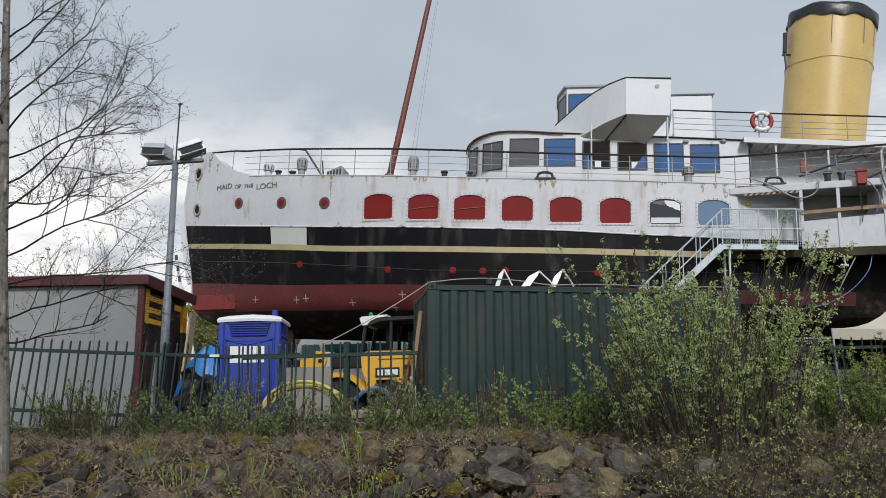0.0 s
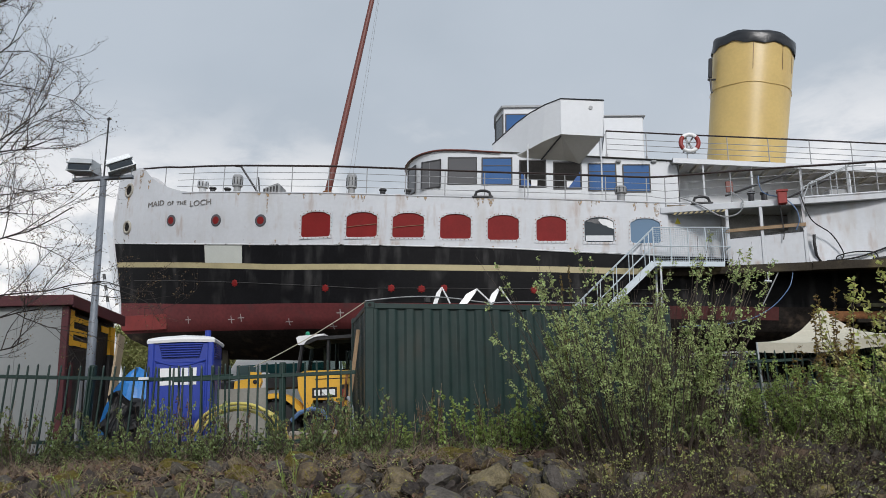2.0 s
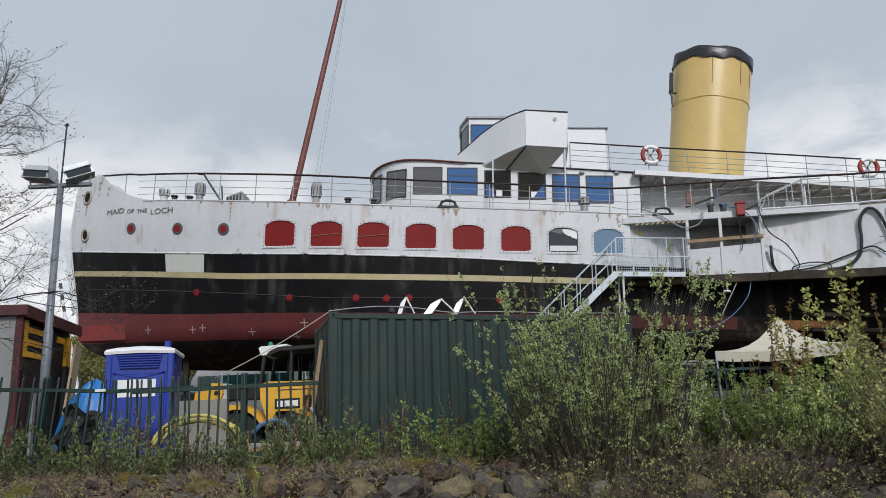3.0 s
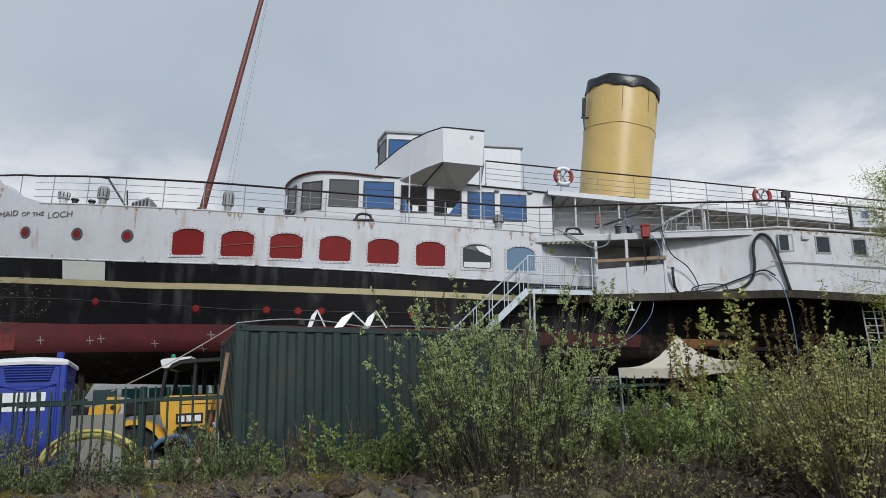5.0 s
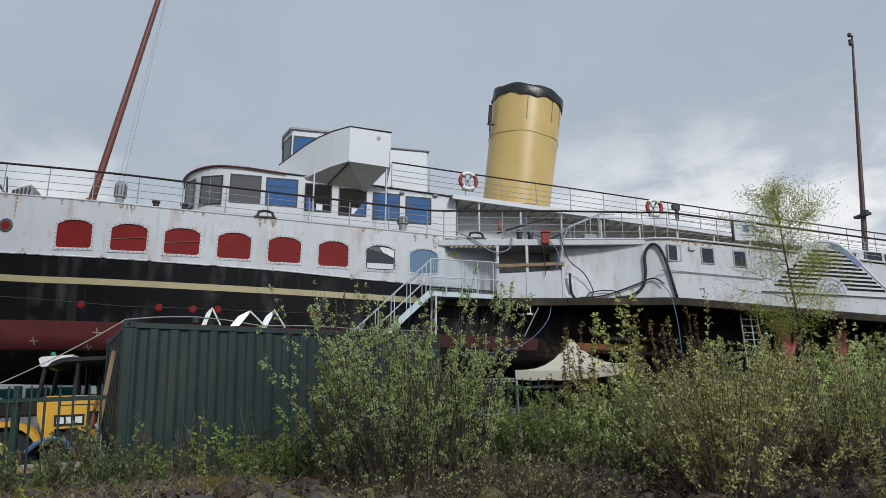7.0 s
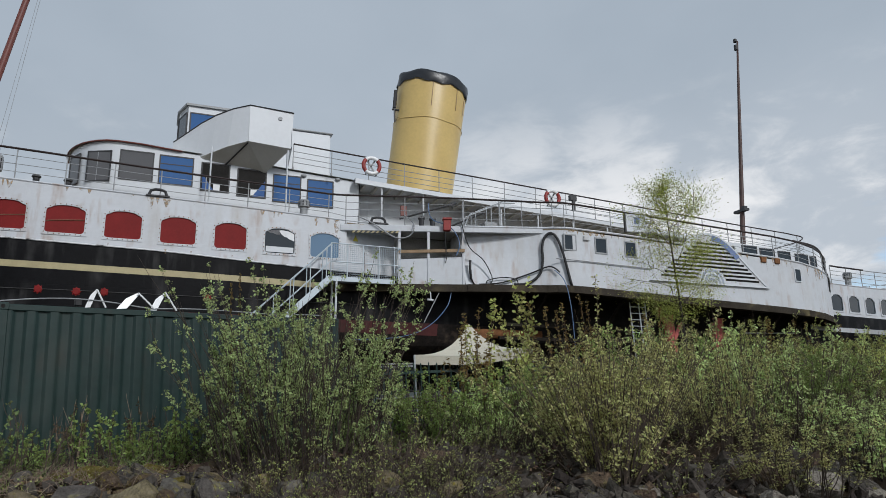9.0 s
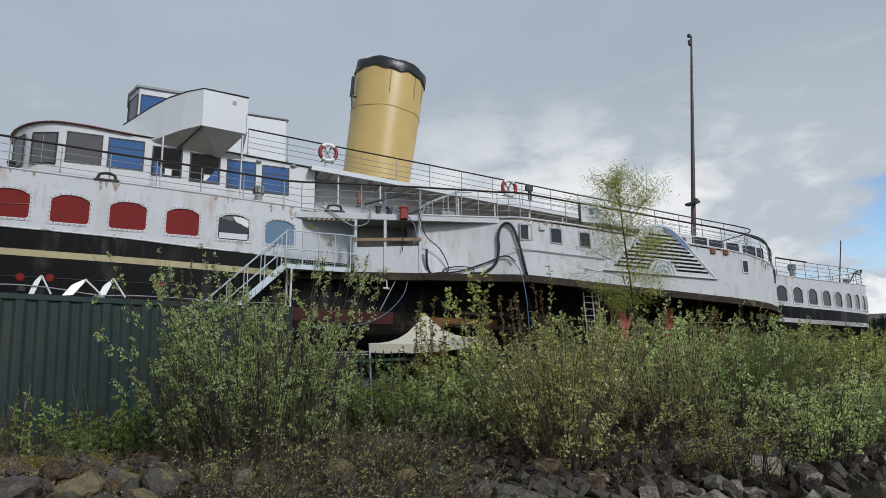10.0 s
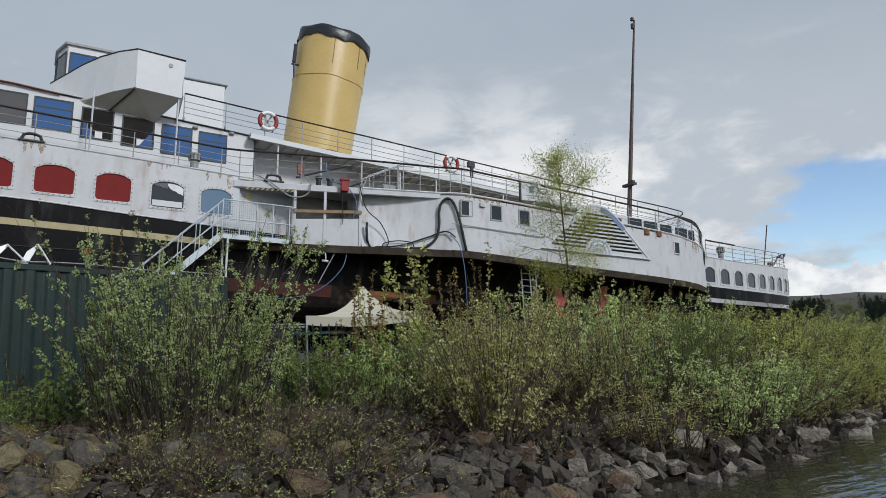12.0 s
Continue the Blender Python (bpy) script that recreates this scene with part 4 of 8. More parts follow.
ob = part("sponson_deck", Shape().grid([[(s, -w, sp_top(s) - 0.03) for s, w in sp], [(s, -3.7, sp_top(s) - 0.03) for s, w in sp]]), M_DECK, ship)
md = ob.modifiers.new("plank", "SOLIDIFY")
md.thickness = 0.08
ob = part("sponson_floor", Shape().grid([[(s, -w, sp_bot(s)) for s, w in sp], [(s, -3.6, sp_bot(s)) for s, w in sp]]), M_TIMBER, ship)
md = ob.modifiers.new("plank", "SOLIDIFY")
md.thickness = 0.08
rub = Shape()
rows = []
for s, w in sp:
    h = sp_bot(s)
    rows.append([(s, -w - 0.16, h + 0.02), (s, -w - 0.16, h - 0.30), (s, -w + 0.06, h - 0.34), (s, -w + 0.06, h + 0.02)])
rub.grid(rows, True)
M_STRAKE = mat("weathered_strake_timber", (0.045, 0.038, 0.030), 0.9, 0.4, 1.5, 0.5, 20, spec=0.1, stain=(0.20, 0.165, 0.085), stain_amt=1.3, stain_scale=1.2)
part("rubbing_strake", rub, M_STRAKE, ship, "dark weathered timber rubbing strake")
part("fore_rubbing_strake", Shape().box((-1.0, -0.16, 1.06), (5.42, 0.06, 1.40), EDGE_M, 0.02), M_STRAKE, ship)
capr = Shape().tube([(s, -w, sp_top(s)) for s, w in sp], 0.05, 6)
part("sponson_cap", capr, M_WHITE, ship)
# brackets and paddle frame below
for s in np.arange(14.5, 33.5, 1.9):
    w = interp(s, SPONSON)
    part("bracket", Shape().tube([(s, -w + 0.3, sp_bot(s) - 0.2), (s, -3.9, sp_bot(s) - 2.2)], 0.07, 6), M_TIMBER, ship)
# dark sheet before the hull side, in place of the shade under the sponson
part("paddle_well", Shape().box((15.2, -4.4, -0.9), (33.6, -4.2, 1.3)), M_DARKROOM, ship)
for k, z in enumerate((-0.9, -0.3)):
    part("underside_beam", Shape().box((14.4, -5.4, z), (31.0, -5.2, z + 0.16), None, 0.02), M_TIMBER, ship)
part("rusty_bulkhead", Shape().box((13.5, -4.6, -0.75), (17.0, -4.42, -0.35)), M_RUST, ship)
for h in (-0.15, -0.8):
    part("scaffold_rail", Shape().tube([(28.2, -5.5, h), (31.7, -5.5, h + 0.1)], 0.035, 6), M_RAIL, ship)
for s, h0, h1 in ((31.7, -3.0, 1.0), (34.1, -2.5, 0.6), (29.4, -2.5, 0.9)):
    part("sponson_post", Shape().tube([(s, -5.5, h0), (s + 0.06, -5.5, h1)], 0.09, 8), M_STRAKE, ship)
# small square windows in the sponson side
for s0 in (17.0, 18.6, 20.2):
    w = interp(s0 + 0.25, SPONSON)
    h = sp_top(s0) - 0.34
    fr = part("window", Shape().ring([(s0 - 0.06, h - 0.70), (s0 + 0.60, h - 0.70), (s0 + 0.60, h + 0.06), (s0 - 0.06, h + 0.06)],
                                     [(s0, h - 0.64), (s0 + 0.54, h - 0.64), (s0 + 0.54, h), (s0, h)], -w - 0.03, -w + 0.02), M_RAIL, ship, "small square window in a grey frame")
    part("pane", Shape().box((s0, -w - 0.012, h - 0.64), (s0 + 0.54, -w - 0.004, h)), M_GLASS, fr)
part("vent_box", Shape().box((17.95, -7.1, 3.5), (18.25, -7.0, 3.71), None, 0.02), M_WHITE, ship)
part("belt_pipe", Shape().tube([(16.5, -7.03, 2.56), (17.5, -7.06, 2.54), (19.5, -7.06, 2.48), (21.6, -7.06, 2.42)], 0.022, 6), M_RAIL, ship)
# fan grille of the paddle box: framed panel, slots, painted half-round boss
FC, G_W, G_H = 25.0, -7.0, 1.88
fan_half = [(3.62, 0.0), (3.35, 0.22), (2.9, 0.62), (2.35, 1.12), (1.85, 1.58), (1.4, 1.98), (0.95, 2.30), (0.5, 2.50)]
panel = [(FC + x, G_H + z) for x, z in fan_half] + [(FC, G_H + 2.57)] + [(FC - x, G_H + z) for x, z in reversed(fan_half)]
part("paddle_box_face", Shape().prism(panel[::-1], 0.06, Matrix.Translation((0, G_W - 0.075, 0))), M_WHITE, ship, "arched white paddle box face")
inner = [(FC + (x - FC) * 0.93, G_H + 0.07 + (z - G_H) * 0.93) for x, z in panel]
part("paddle_box_moulding", Shape().ring(panel, inner, G_W - 0.115, G_W - 0.07), M_WHITE2, ship)
M_CREST = mat("blue_crest_paint", (0.15, 0.21, 0.38), 0.5, 0.2)
M_CREST2 = mat("faded_blue_paint", (0.34, 0.39, 0.48), 0.6, 0.25, 5)
scroll = [(0.25, 2.46), (0.7, 2.33), (1.15, 2.08), (1.55, 1.76), (1.85, 1.48)]
part("blue_scroll", Shape().grid([[(FC + x, G_W - 0.125, G_H + z) for x, z in scroll], [(FC + x * 0.9 - 0.06, G_W - 0.125, G_H + z * 0.93 - 0.06) for x, z in scroll]]), M_CREST, ship, "faded blue painted scroll")
for k in range(10):
    h = G_H + 2.0 - 0.19 * k
    reach = interp(h - G_H, [(0.2, 3.05), (1.1, 2.05), (2.0, 0.75)])
    spans = [(FC - reach, FC + reach)]
    if h - G_H < 0.78:
        r = 0.78 * math.sqrt(max(0.02, 1 - ((h - G_H) / 0.78) ** 2)) + 0.14
        spans = [(FC - reach, FC - r), (FC + r, FC + reach)]
    for a, b in spans:
        part("slot", Shape().box((a, G_W - 0.083, h - 0.045), (b, G_W - 0.06, h + 0.045), None, 0.0), M_DARKROOM, ship)
        part("louvre", Shape().box((a, G_W - 0.115, h + 0.05), (b, G_W - 0.07, h + 0.09)), M_WHITE, ship)
boss = [(FC + 0.78 * math.cos(a), G_H + 0.78 * math.sin(a)) for a in np.linspace(0, math.pi, 13)]
part("crest_boss", Shape().prism(boss, 0.04, Matrix.Translation((0, G_W - 0.13, 0))), M_WHITE2, ship)
for k in range(3):
    ro, ri = 0.72 - 0.22 * k, 0.60 - 0.22 * k
    an = np.linspace(0.05, math.pi - 0.05, 13)
    part("crest_ring", Shape().grid([[(FC + ro * math.cos(a), G_W - 0.136, G_H + 0.03 + ro * math.sin(a)) for a in an], [(FC + ri * math.cos(a), G_W - 0.136, G_H + 0.03 + ri * math.sin(a)) for a in an]]), M_CREST2, ship, "faded blue crest ring")
for s in (28.3, 29.2):
    part("rust_bracket", Shape().box((s, -7.08, 3.22), (s + 0.32, -6.98, 3.5), None, 0.02), M_RUST, ship, "rusted steel bracket")
fr = part("window", Shape().ring([(30.6, 2.4), (31.05, 2.4), (31.05, 3.1), (30.6, 3.1)], [(30.65, 2.45), (31.0, 2.45), (31.0, 3.05), (30.65, 3.05)], -6.90, -6.76), M_WHITE2, ship, "narrow window in the sponson end")
part("pane", Shape().box((30.65, -6.88, 2.45), (31.0, -6.865, 3.05)), M_GLASS, fr)

# ---- deckhouse with a rounded front
HW, HF, HC = 2.9, -3.75, -1.75


def roof_h(s):
    return interp(s, [(-4, 7.02), (-1.9, 7.09), (-0.9, 7.08), (0.5, 6.97), (2, 6.90), (8.6, 6.50), (14, 6.20), (18.5, 5.93), (22, 5.72), (30, 5.25), (37, 4.9)])


plan = [(8.65, HW)] + [(s, HW) for s in np.arange(8.0, HC, -0.8)] + [(HC + (HF - HC) * math.sin(a), HW * math.cos(a)) for a in np.linspace(0, math.pi / 2, 10)]
plan = plan + [(s, -w) for s, w in reversed(plan[:-1])]
house = Shape().grid([[(s, -w, roof_h(s)) for s, w in plan], [(s, -w, roof_h(s) - 0.34) for s, w in plan], [(s, -w, deck_h(s) + 0.85) for s, w in plan], [(s, -w, deck_h(s) - 0.05) for s, w in plan]])
part("deckhouse_wall", house, M_WHITE2, ship, "white deckhouse with a rounded front", smooth=True)
part("deckhouse_end", Shape().box((8.6, -HW, deck_h(8.6) - 0.05), (8.66, HW, 6.46)), M_WHITE2, ship)
over = [(s + (0 if s > HC else -0.12 * math.sin(math.acos(max(-1, min(1, abs(w) / HW))))), w * 1.035) for s, w in plan]
part("deckhouse_roof", Shape().grid([[(s, -w, roof_h(s) + 0.05) for s, w in over[:len(over) // 2 + 1]], [(s, w, roof_h(s) + 0.05) for s, w in over[:len(over) // 2 + 1]]]), M_CREAM, ship)
trim_pts = [(s, -w, roof_h(s) + 0.01) for s, w in over if s < 1.4]
part("roof_trim", Shape().tube(trim_pts, 0.03, 6), M_MAST, ship, "red-brown roof edge trim")
HOUSE_WIN = [(-1.55, -0.33), (-0.02, 1.26), (1.67, 2.77), (3.18, 4.34), (4.72, 5.87), (6.24, 7.35)]
HOUSE_TOP = [(-1, 6.73), (0.6, 6.70), (2.2, 6.58), (3.8, 6.49), (5.3, 6.40), (6.8, 6.34)]
M_INSIDE = mat("dim_cabin_opening", (0.016, 0.015, 0.014), 0.6, 0.4, 2, 0.1, 10, spec=0.1)


def square_window(s0, s1, h0, h1, w, pane, label, frame_w=0.055, m=None):
    o = [(s0 - frame_w, h0 - frame_w), (s1 + frame_w, h0 - frame_w), (s1 + frame_w, h1 + frame_w), (s0 - frame_w, h1 + frame_w)]
    i = [(s0, h0), (s1, h0), (s1, h1), (s0, h1)]
    fr = part("window", Shape().ring(o, i, -w - 0.03, -w + 0.01, m), M_FRAME, ship, label)
    part("pane", Shape().box((s0, -w - 0.014, h0), (s1, -w - 0.006, h1), m), pane, fr)
    return fr


for k, (a, b) in enumerate(HOUSE_WIN):
    c = (a + b) / 2
    h1 = interp(c, HOUSE_TOP)
    square_window(a, b, h1 - 1.19, h1, HW, M_GLASS_GREY if k == 0 else M_INSIDE if k in (2, 3) else M_GLASS_BLUE, "deckhouse window with a dark frame")
for k in (1, 4, 5):
    a, b = HOUSE_WIN[k]
    h1 = interp((a + b) / 2, HOUSE_TOP)
    part("transom", Shape().box((a, -HW - 0.026, h1 - 0.36), (b, -HW - 0.012, h1 - 0.32)), M_FRAME, ship)
M_CURTAIN = mat("blue_curtain", (0.05, 0.12, 0.32), 0.8, 0.2, 4, 0.2, 20)
for (a, b), side in ((HOUSE_WIN[2], 1), (HOUSE_WIN[3], -1)):
    h1 = interp((a + b) / 2, HOUSE_TOP)
    tri = [(a + 0.02, h1 - 1.19), (a + 0.5, h1 - 1.19), (a + 0.02, h1 - 0.5)] if side > 0 else [(b - 0.02, h1 - 1.19), (b - 0.02, h1 - 0.45), (b - 0.55, h1 - 1.19)]
    part("curtain", Shape().prism(tri, 0.01, Matrix.Translation((0, -HW - 0.026, 0))), M_CURTAIN, ship, "blue curtain gathered in the window")
    part("cabin_paper", Shape().box((b - 0.62, -HW - 0.024, h1 - 1.17), (b - 0.35, -HW - 0.016, h1 - 0.88)), M_WHITEPL, ship)
for a0, a1 in ((0.09, 0.53), (0.74, 1.06)):
    p0 = Vector((HC + (HF - HC) * math.sin(a0), -HW * math.cos(a0), 0))
    p1 = Vector((HC + (HF - HC) * math.sin(a1), -HW * math.cos(a1), 0))
    x = (p0 - p1).normalized()
    m = Matrix((x, Vector((-x.y, x.x, 0)), Vector((0, 0, 1)))).transposed().to_4x4()
    m.translation = (p0 + p1) / 2
    l = (p0 - p1).length / 2
    square_window(-l, l, 5.40, 6.62, 0.05, M_GLASS_GREY, "curved front deckhouse window", 0.055, m)

# ---- wheelhouse, bridge wing and aft block
wh = [(3.2, 1.8), (0.95, 1.8), (0.6, 0.65), (0.6, -0.65), (0.95, -1.8), (3.2, -1.8)]
part("wheelhouse_wall", Shape().grid([[(s, -w, 9.62) for s, w in wh], [(s, -w, 6.8) for s, w in wh]]), M_WHITE2, ship, "white wheelhouse")
rim = [(s - (0.1 if s < 3 else 0), w * 1.05) for s, w in wh]
roof_sh = Shape().grid([[(s, -w, 9.62) for s, w in rim], [(s, -w, 9.72) for s, w in rim]])
roof_sh.f += [tuple(range(len(rim))), tuple(range(2 * len(rim) - 1, len(rim) - 1, -1))]
part("wheelhouse_roof", roof_sh, M_RAIL, ship, "grey wheelhouse roof edge")
for (s0, w0), (s1, w1) in zip(wh[1:4], wh[2:5]):
    p0, p1 = Vector((s0, -w0, 0)), Vector((s1, -w1, 0))
    x = (p0 - p1).normalized()
    m = Matrix((x, Vector((-x.y, x.x, 0)), Vector((0, 0, 1)))).transposed().to_4x4()
    m.translation = (p0 + p1) / 2
    l = (p0 - p1).length / 2 - 0.12
    square_window(-l, l, 8.2, 9.3, 0.02, M_GLASS, "wheelhouse front window", 0.05, m)
# side panes take the blue glass to show mirrored sky
square_window(1.08, 2.1, 8.3, 9.26, 1.82, M_GLASS_BLUE, "wheelhouse side window")
square_window(2.35, 3.1, 8.3, 9.26, 1.82, M_GLASS_BLUE, "wheelhouse side window")
part("aft_block", Shape().box((3.2, -1.8, 6.7), (7.45, 1.8, 9.12), None, 0.04), M_WHITE2, ship, "white house aft of the bridge")
part("aft_block_roof", Shape().box((3.2, -1.88, 9.12), (7.55, 1.88, 9.2), None, 0.03), M_RAIL, ship)
WT = [(0.42, 7.75, 1.85), (0.9, 8.05, 2.25), (1.5, 8.42, 2.8), (2.1, 8.7, 3.3), (2.75, 8.9, 3.75), (3.4, 9.02, 4.1)]
WB = [(0.45, 7.05, 1.9), (0.9, 6.95, 2.3), (1.35, 6.80, 2.75), (1.9, 6.95, 3.2), (2.6, 7.18, 3.7), (3.38, 7.38, 4.1)]
front = Shape().grid([[(s, -w, h) for s, h, w in WT], [(s, -w, h) for s, h, w in WB]])
ob = part("bridge_wing_front", front, M_WHITE2, ship, "curved white bridge wing screen")
md = ob.modifiers.new("plate", "SOLIDIFY")
md.thickness, md.offset = 0.05, 1
part("bridge_wing_side", Shape().prism([(3.4, 7.38), (5.22, 7.27), (5.27, 8.92), (3.4, 9.02)], 0.05, Matrix.Translation((0, -4.1, 0))), M_WHITE2, ship)
part("bridge_wing_soffit", Shape().grid([[(s, -w, h) for s, h, w in WB[2:]] + [(5.22, -4.1, 7.27)], [(s + 0.3, -2.88, 6.75 - 0.06 * k) for k, (s, h, w) in enumerate(WB[2:])] + [(4.3, -2.88, 6.42)]]), M_CREAM, ship, "cream underside of the bridge wing", smooth=False)
part("bridge_wing_back", Shape().prism([(0, 0), (1.3, 0.85), (1.3, 1.6), (0, 1.4)], 0.04, Matrix.Translation((5.22, -2.85, 6.5)) @ Matrix.Rotation(radians(-90), 4, "Z")), M_WHITE2, ship)
part("bridge_wing_cap", Shape().tube([(s, -w, h + 0.02) for s, h, w in WT] + [(5.28, -4.12, 8.94)], 0.03, 6), M_FRAME, ship)
part("soffit_rib", Shape().tube([(3.4, -4.05, 7.33), (2.6, -2.9, 6.62)], 0.035, 5), M_FRAME, ship)
for s, w, t in ((1.95, 3.9, 7.0), (5.1, 4.0, 7.3)):
    part("wing_post", Shape().tube([(s, -w, deck_h(s)), (s, -w, t)], 0.035, 8), M_WHITE2, ship)
part("port_lamp", Shape().lathe([(0.09, -0.05), (0.09, 0.0)], 12, Matrix.Translation((4.7, -4.13, 8.6)) @ Matrix.Rotation(radians(90), 4, "X")), M_RAIL, ship)
for s in (6.02, 7.58):
    part("deck_lamp", Shape().lathe([(0.13, 0), (0.13, 0.03), (0.08, 0.08), (0.02, 0.10)], 14, Matrix.Translation((s, -2.93, 6.51)) @ Matrix.Diagonal((1.0, 1.0, 0.65, 1.0)) @ Matrix.Rotation(radians(90), 4, "X")), M_RAIL, ship)

# ---- boat deck
BW = 3.4
bd = list(np.arange(8.3, 36.4, 0.8))
boat = Shape().grid([[(s, -BW, roof_h(s) + 0.0), (s, -BW, roof_h(s) - 0.22), (s, -BW + 0.12, roof_h(s) - 0.22), (s, -BW + 0.12, roof_h(s) - 0.1), (s, BW, roof_h(s) - 0.1), (s, BW, roof_h(s))] for s in bd], True)
part("boat_deck", boat, M_WHITE2, ship, "white edged boat deck")
for s in np.arange(8.8, 36, 0.62):
    part("deck_beam", Shape().box((s - 0.04, -BW + 0.1, roof_h(s) - 0.24), (s + 0.04, -1.8, roof_h(s) - 0.1)), M_CREAM, ship)
for s in np.arange(9.6, 35.5, 2.05):
    part("deck_post", Shape().tube([(s, -BW + 0.15, deck_h(s)), (s, -BW + 0.15, roof_h(s) - 0.2)], 0.045, 8), M_WHITE2, ship)
inner = [(8.6, 1.75), (9.3, 1.95), (13.5, 1.95), (14.2, 1.7), (26.0, 1.7), (26.5, 2.3), (35.0, 2.3), (35.8, 1.4), (36.0, 0)]
part("lower_house_wall", Shape().grid([[(s, -w, roof_h(s) - 0.1) for s, w in inner], [(s, -w, deck_h(s) - 0.05) for s, w in inner]]), M_WHITE2, ship, "white casing wall under the boat deck")
part("house_door", Shape().box((14.9, -1.76, deck_h(15)), (16.1, -1.7, deck_h(15) + 1.2)), M_MAST, ship, "red-brown louvred panel")
part("saloon_side", Shape().grid([[(s, -BW - 0.02, roof_h(s) + 0.02) for s in np.arange(30.2, 36.3, 0.6)], [(s, -BW - 0.02, deck_h(s) - 0.05) for s in np.arange(30.2, 36.3, 0.6)]]), M_WHITE2, ship, "white side of the after saloon")
for s0, s1 in ((30.75, 31.75), (32.05, 33.05), (33.4, 34.25), (34.7, 35.6), (35.85, 36.25)):
    square_window(s0, s1, roof_h(s0) - 0.66, roof_h(s0) - 0.12, BW + 0.02, M_GLASS, "saloon window behind the rail")
edge = [(s, -BW + 0.08, roof_h(s)) for s in np.arange(5.45, 35.0, 0.9)]
edge += [(35.0 + 1.5 * math.sin(a), -BW + 0.08 + 1.5 * (1 - math.cos(a)), roof_h(35.5)) for a in np.linspace(0, math.pi / 2, 6)]
edge.append((36.5, 1.5, roof_h(36)))
railing(edge, [0.27, 0.52, 0.78, 1.13], M_RAILDARK, 1.75, 0.035)
# handrail that swoops down from the boat deck at its after end
part("sweep_rail", Shape().tube(curve([(31.0, -6.7, 4.62), (32.9, -6.1, 4.68), (34.4, -5.3, 4.66), (35.5, -4.5, 4.45), (36.2, -4.0, 4.0), (36.7, -3.8, 3.35)]), 0.06, 8), M_RAILDARK, ship, "curved dark handrail at the after end")
# no opening is cut: a dark patch on the wall stands for the shaded passage
arch_s = np.linspace(34.9, 36.4, 8)
arch_top = [sp_top(q) - d for q, d in zip(arch_s, (0.04, 0.04, 0.05, 0.07, 0.10, 0.14, 0.20, 0.30))]
part("dark_archway", Shape().grid([[(s, -interp(s, SPONSON) - 0.02, h) for s, h in zip(arch_s, arch_top)], [(s, -interp(s, SPONSON) - 0.02, 2.40 + 0.1 * (s - 34.9)) for s in arch_s]]), M_DARKROOM, ship, "dark patch on the wall for the shaded passage under the deck edge")
part("arch_hood", Shape().tube([(s, -interp(s, SPONSON) - 0.03, h + 0.03) for s, h in zip(arch_s, arch_top)], 0.05, 6), M_WHITE, ship)
stern_rail = [Vector(hull_point(s, deck_h(s) + 1.12, -1, -0.12)) for s in np.arange(36.9, 40.3, 0.4)]
part("dark_stern_rail", Shape().tube(stern_rail, 0.045, 6), M_RAILDARK, ship)
part("curled_rail", Shape().tube(curve([(46.5, -2.0, 4.3), (47.6, -1.6, 4.35), (48.5, -1.2, 4.75), (49.3, -0.6, 4.95), (49.6, 0.1, 4.9), (49.4, 0.4, 4.3)]), 0.045, 6), M_RAILDARK, ship, "curled dark rail at the stern")
# clutter on the sponson deck: sloping hand rails, struts, coiled rope
for w in (4.4, 4.9):
    part("stair_handrail", Shape().tube([(13.0, -w, 4.15), (13.3, -w, 4.85), (15.2, -w, 5.75), (15.9, -w, 5.8)], 0.03, 6), M_STEEL, ship)
    for s, h in ((13.6, 4.95), (14.4, 5.35), (15.1, 5.7)):
        part("handrail_post", Shape().tube([(s, -w, 4.1), (s, -w, h)], 0.022, 5), M_STEEL, ship)
part("dark_strut", Shape().tube([(10.4, -3.5, 4.75), (13.2, -3.6, 5.75)], 0.05, 6), M_FRAME, ship)
part("dark_strut", Shape().tube([(12.9, -3.5, 4.6), (14.8, -3.6, 5.5)], 0.05, 6), M_FRAME, ship)
part("locker", Shape().box((14.3, -4.4, 4.05), (15.0, -3.8, 4.75), None, 0.03), M_RAIL, ship, "grey steel deck locker")
part("blue_rope", Shape().tube(curve([(11.17, -5.24, 5.07), (11.2, -5.25, 4.6), (11.39, -5.3, 4.28), (12.02, -5.5, 4.03), (12.38, -5.62, 3.56), (12.45, -5.66, 3.09), (12.32, -5.6, 2.7)]), 0.022, 6), M_BLUEPIPE, ship, "hanging blue rope")
part("notice_board", Shape().box((20.3, -7.06, 4.12), (21.5, -7.0, 4.98), None, 0.01), M_WHITE2, ship, "white notice board on the rail")
part("notice_emblem", Shape().box((20.75, -7.068, 4.52), (21.05, -7.06, 4.84)), M_CREST, ship, "pale blue emblem")
part("notice_line", Shape().box((20.55, -7.068, 4.36), (21.3, -7.06, 4.41)), M_RAIL, ship)
part("notice_line", Shape().box((20.65, -7.068, 4.25), (21.15, -7.06, 4.29)), M_RAIL, ship)
part("board_edge", Shape().box((20.22, -7.08, 4.08), (20.3, -6.98, 5.0)), M_FRAME, ship)

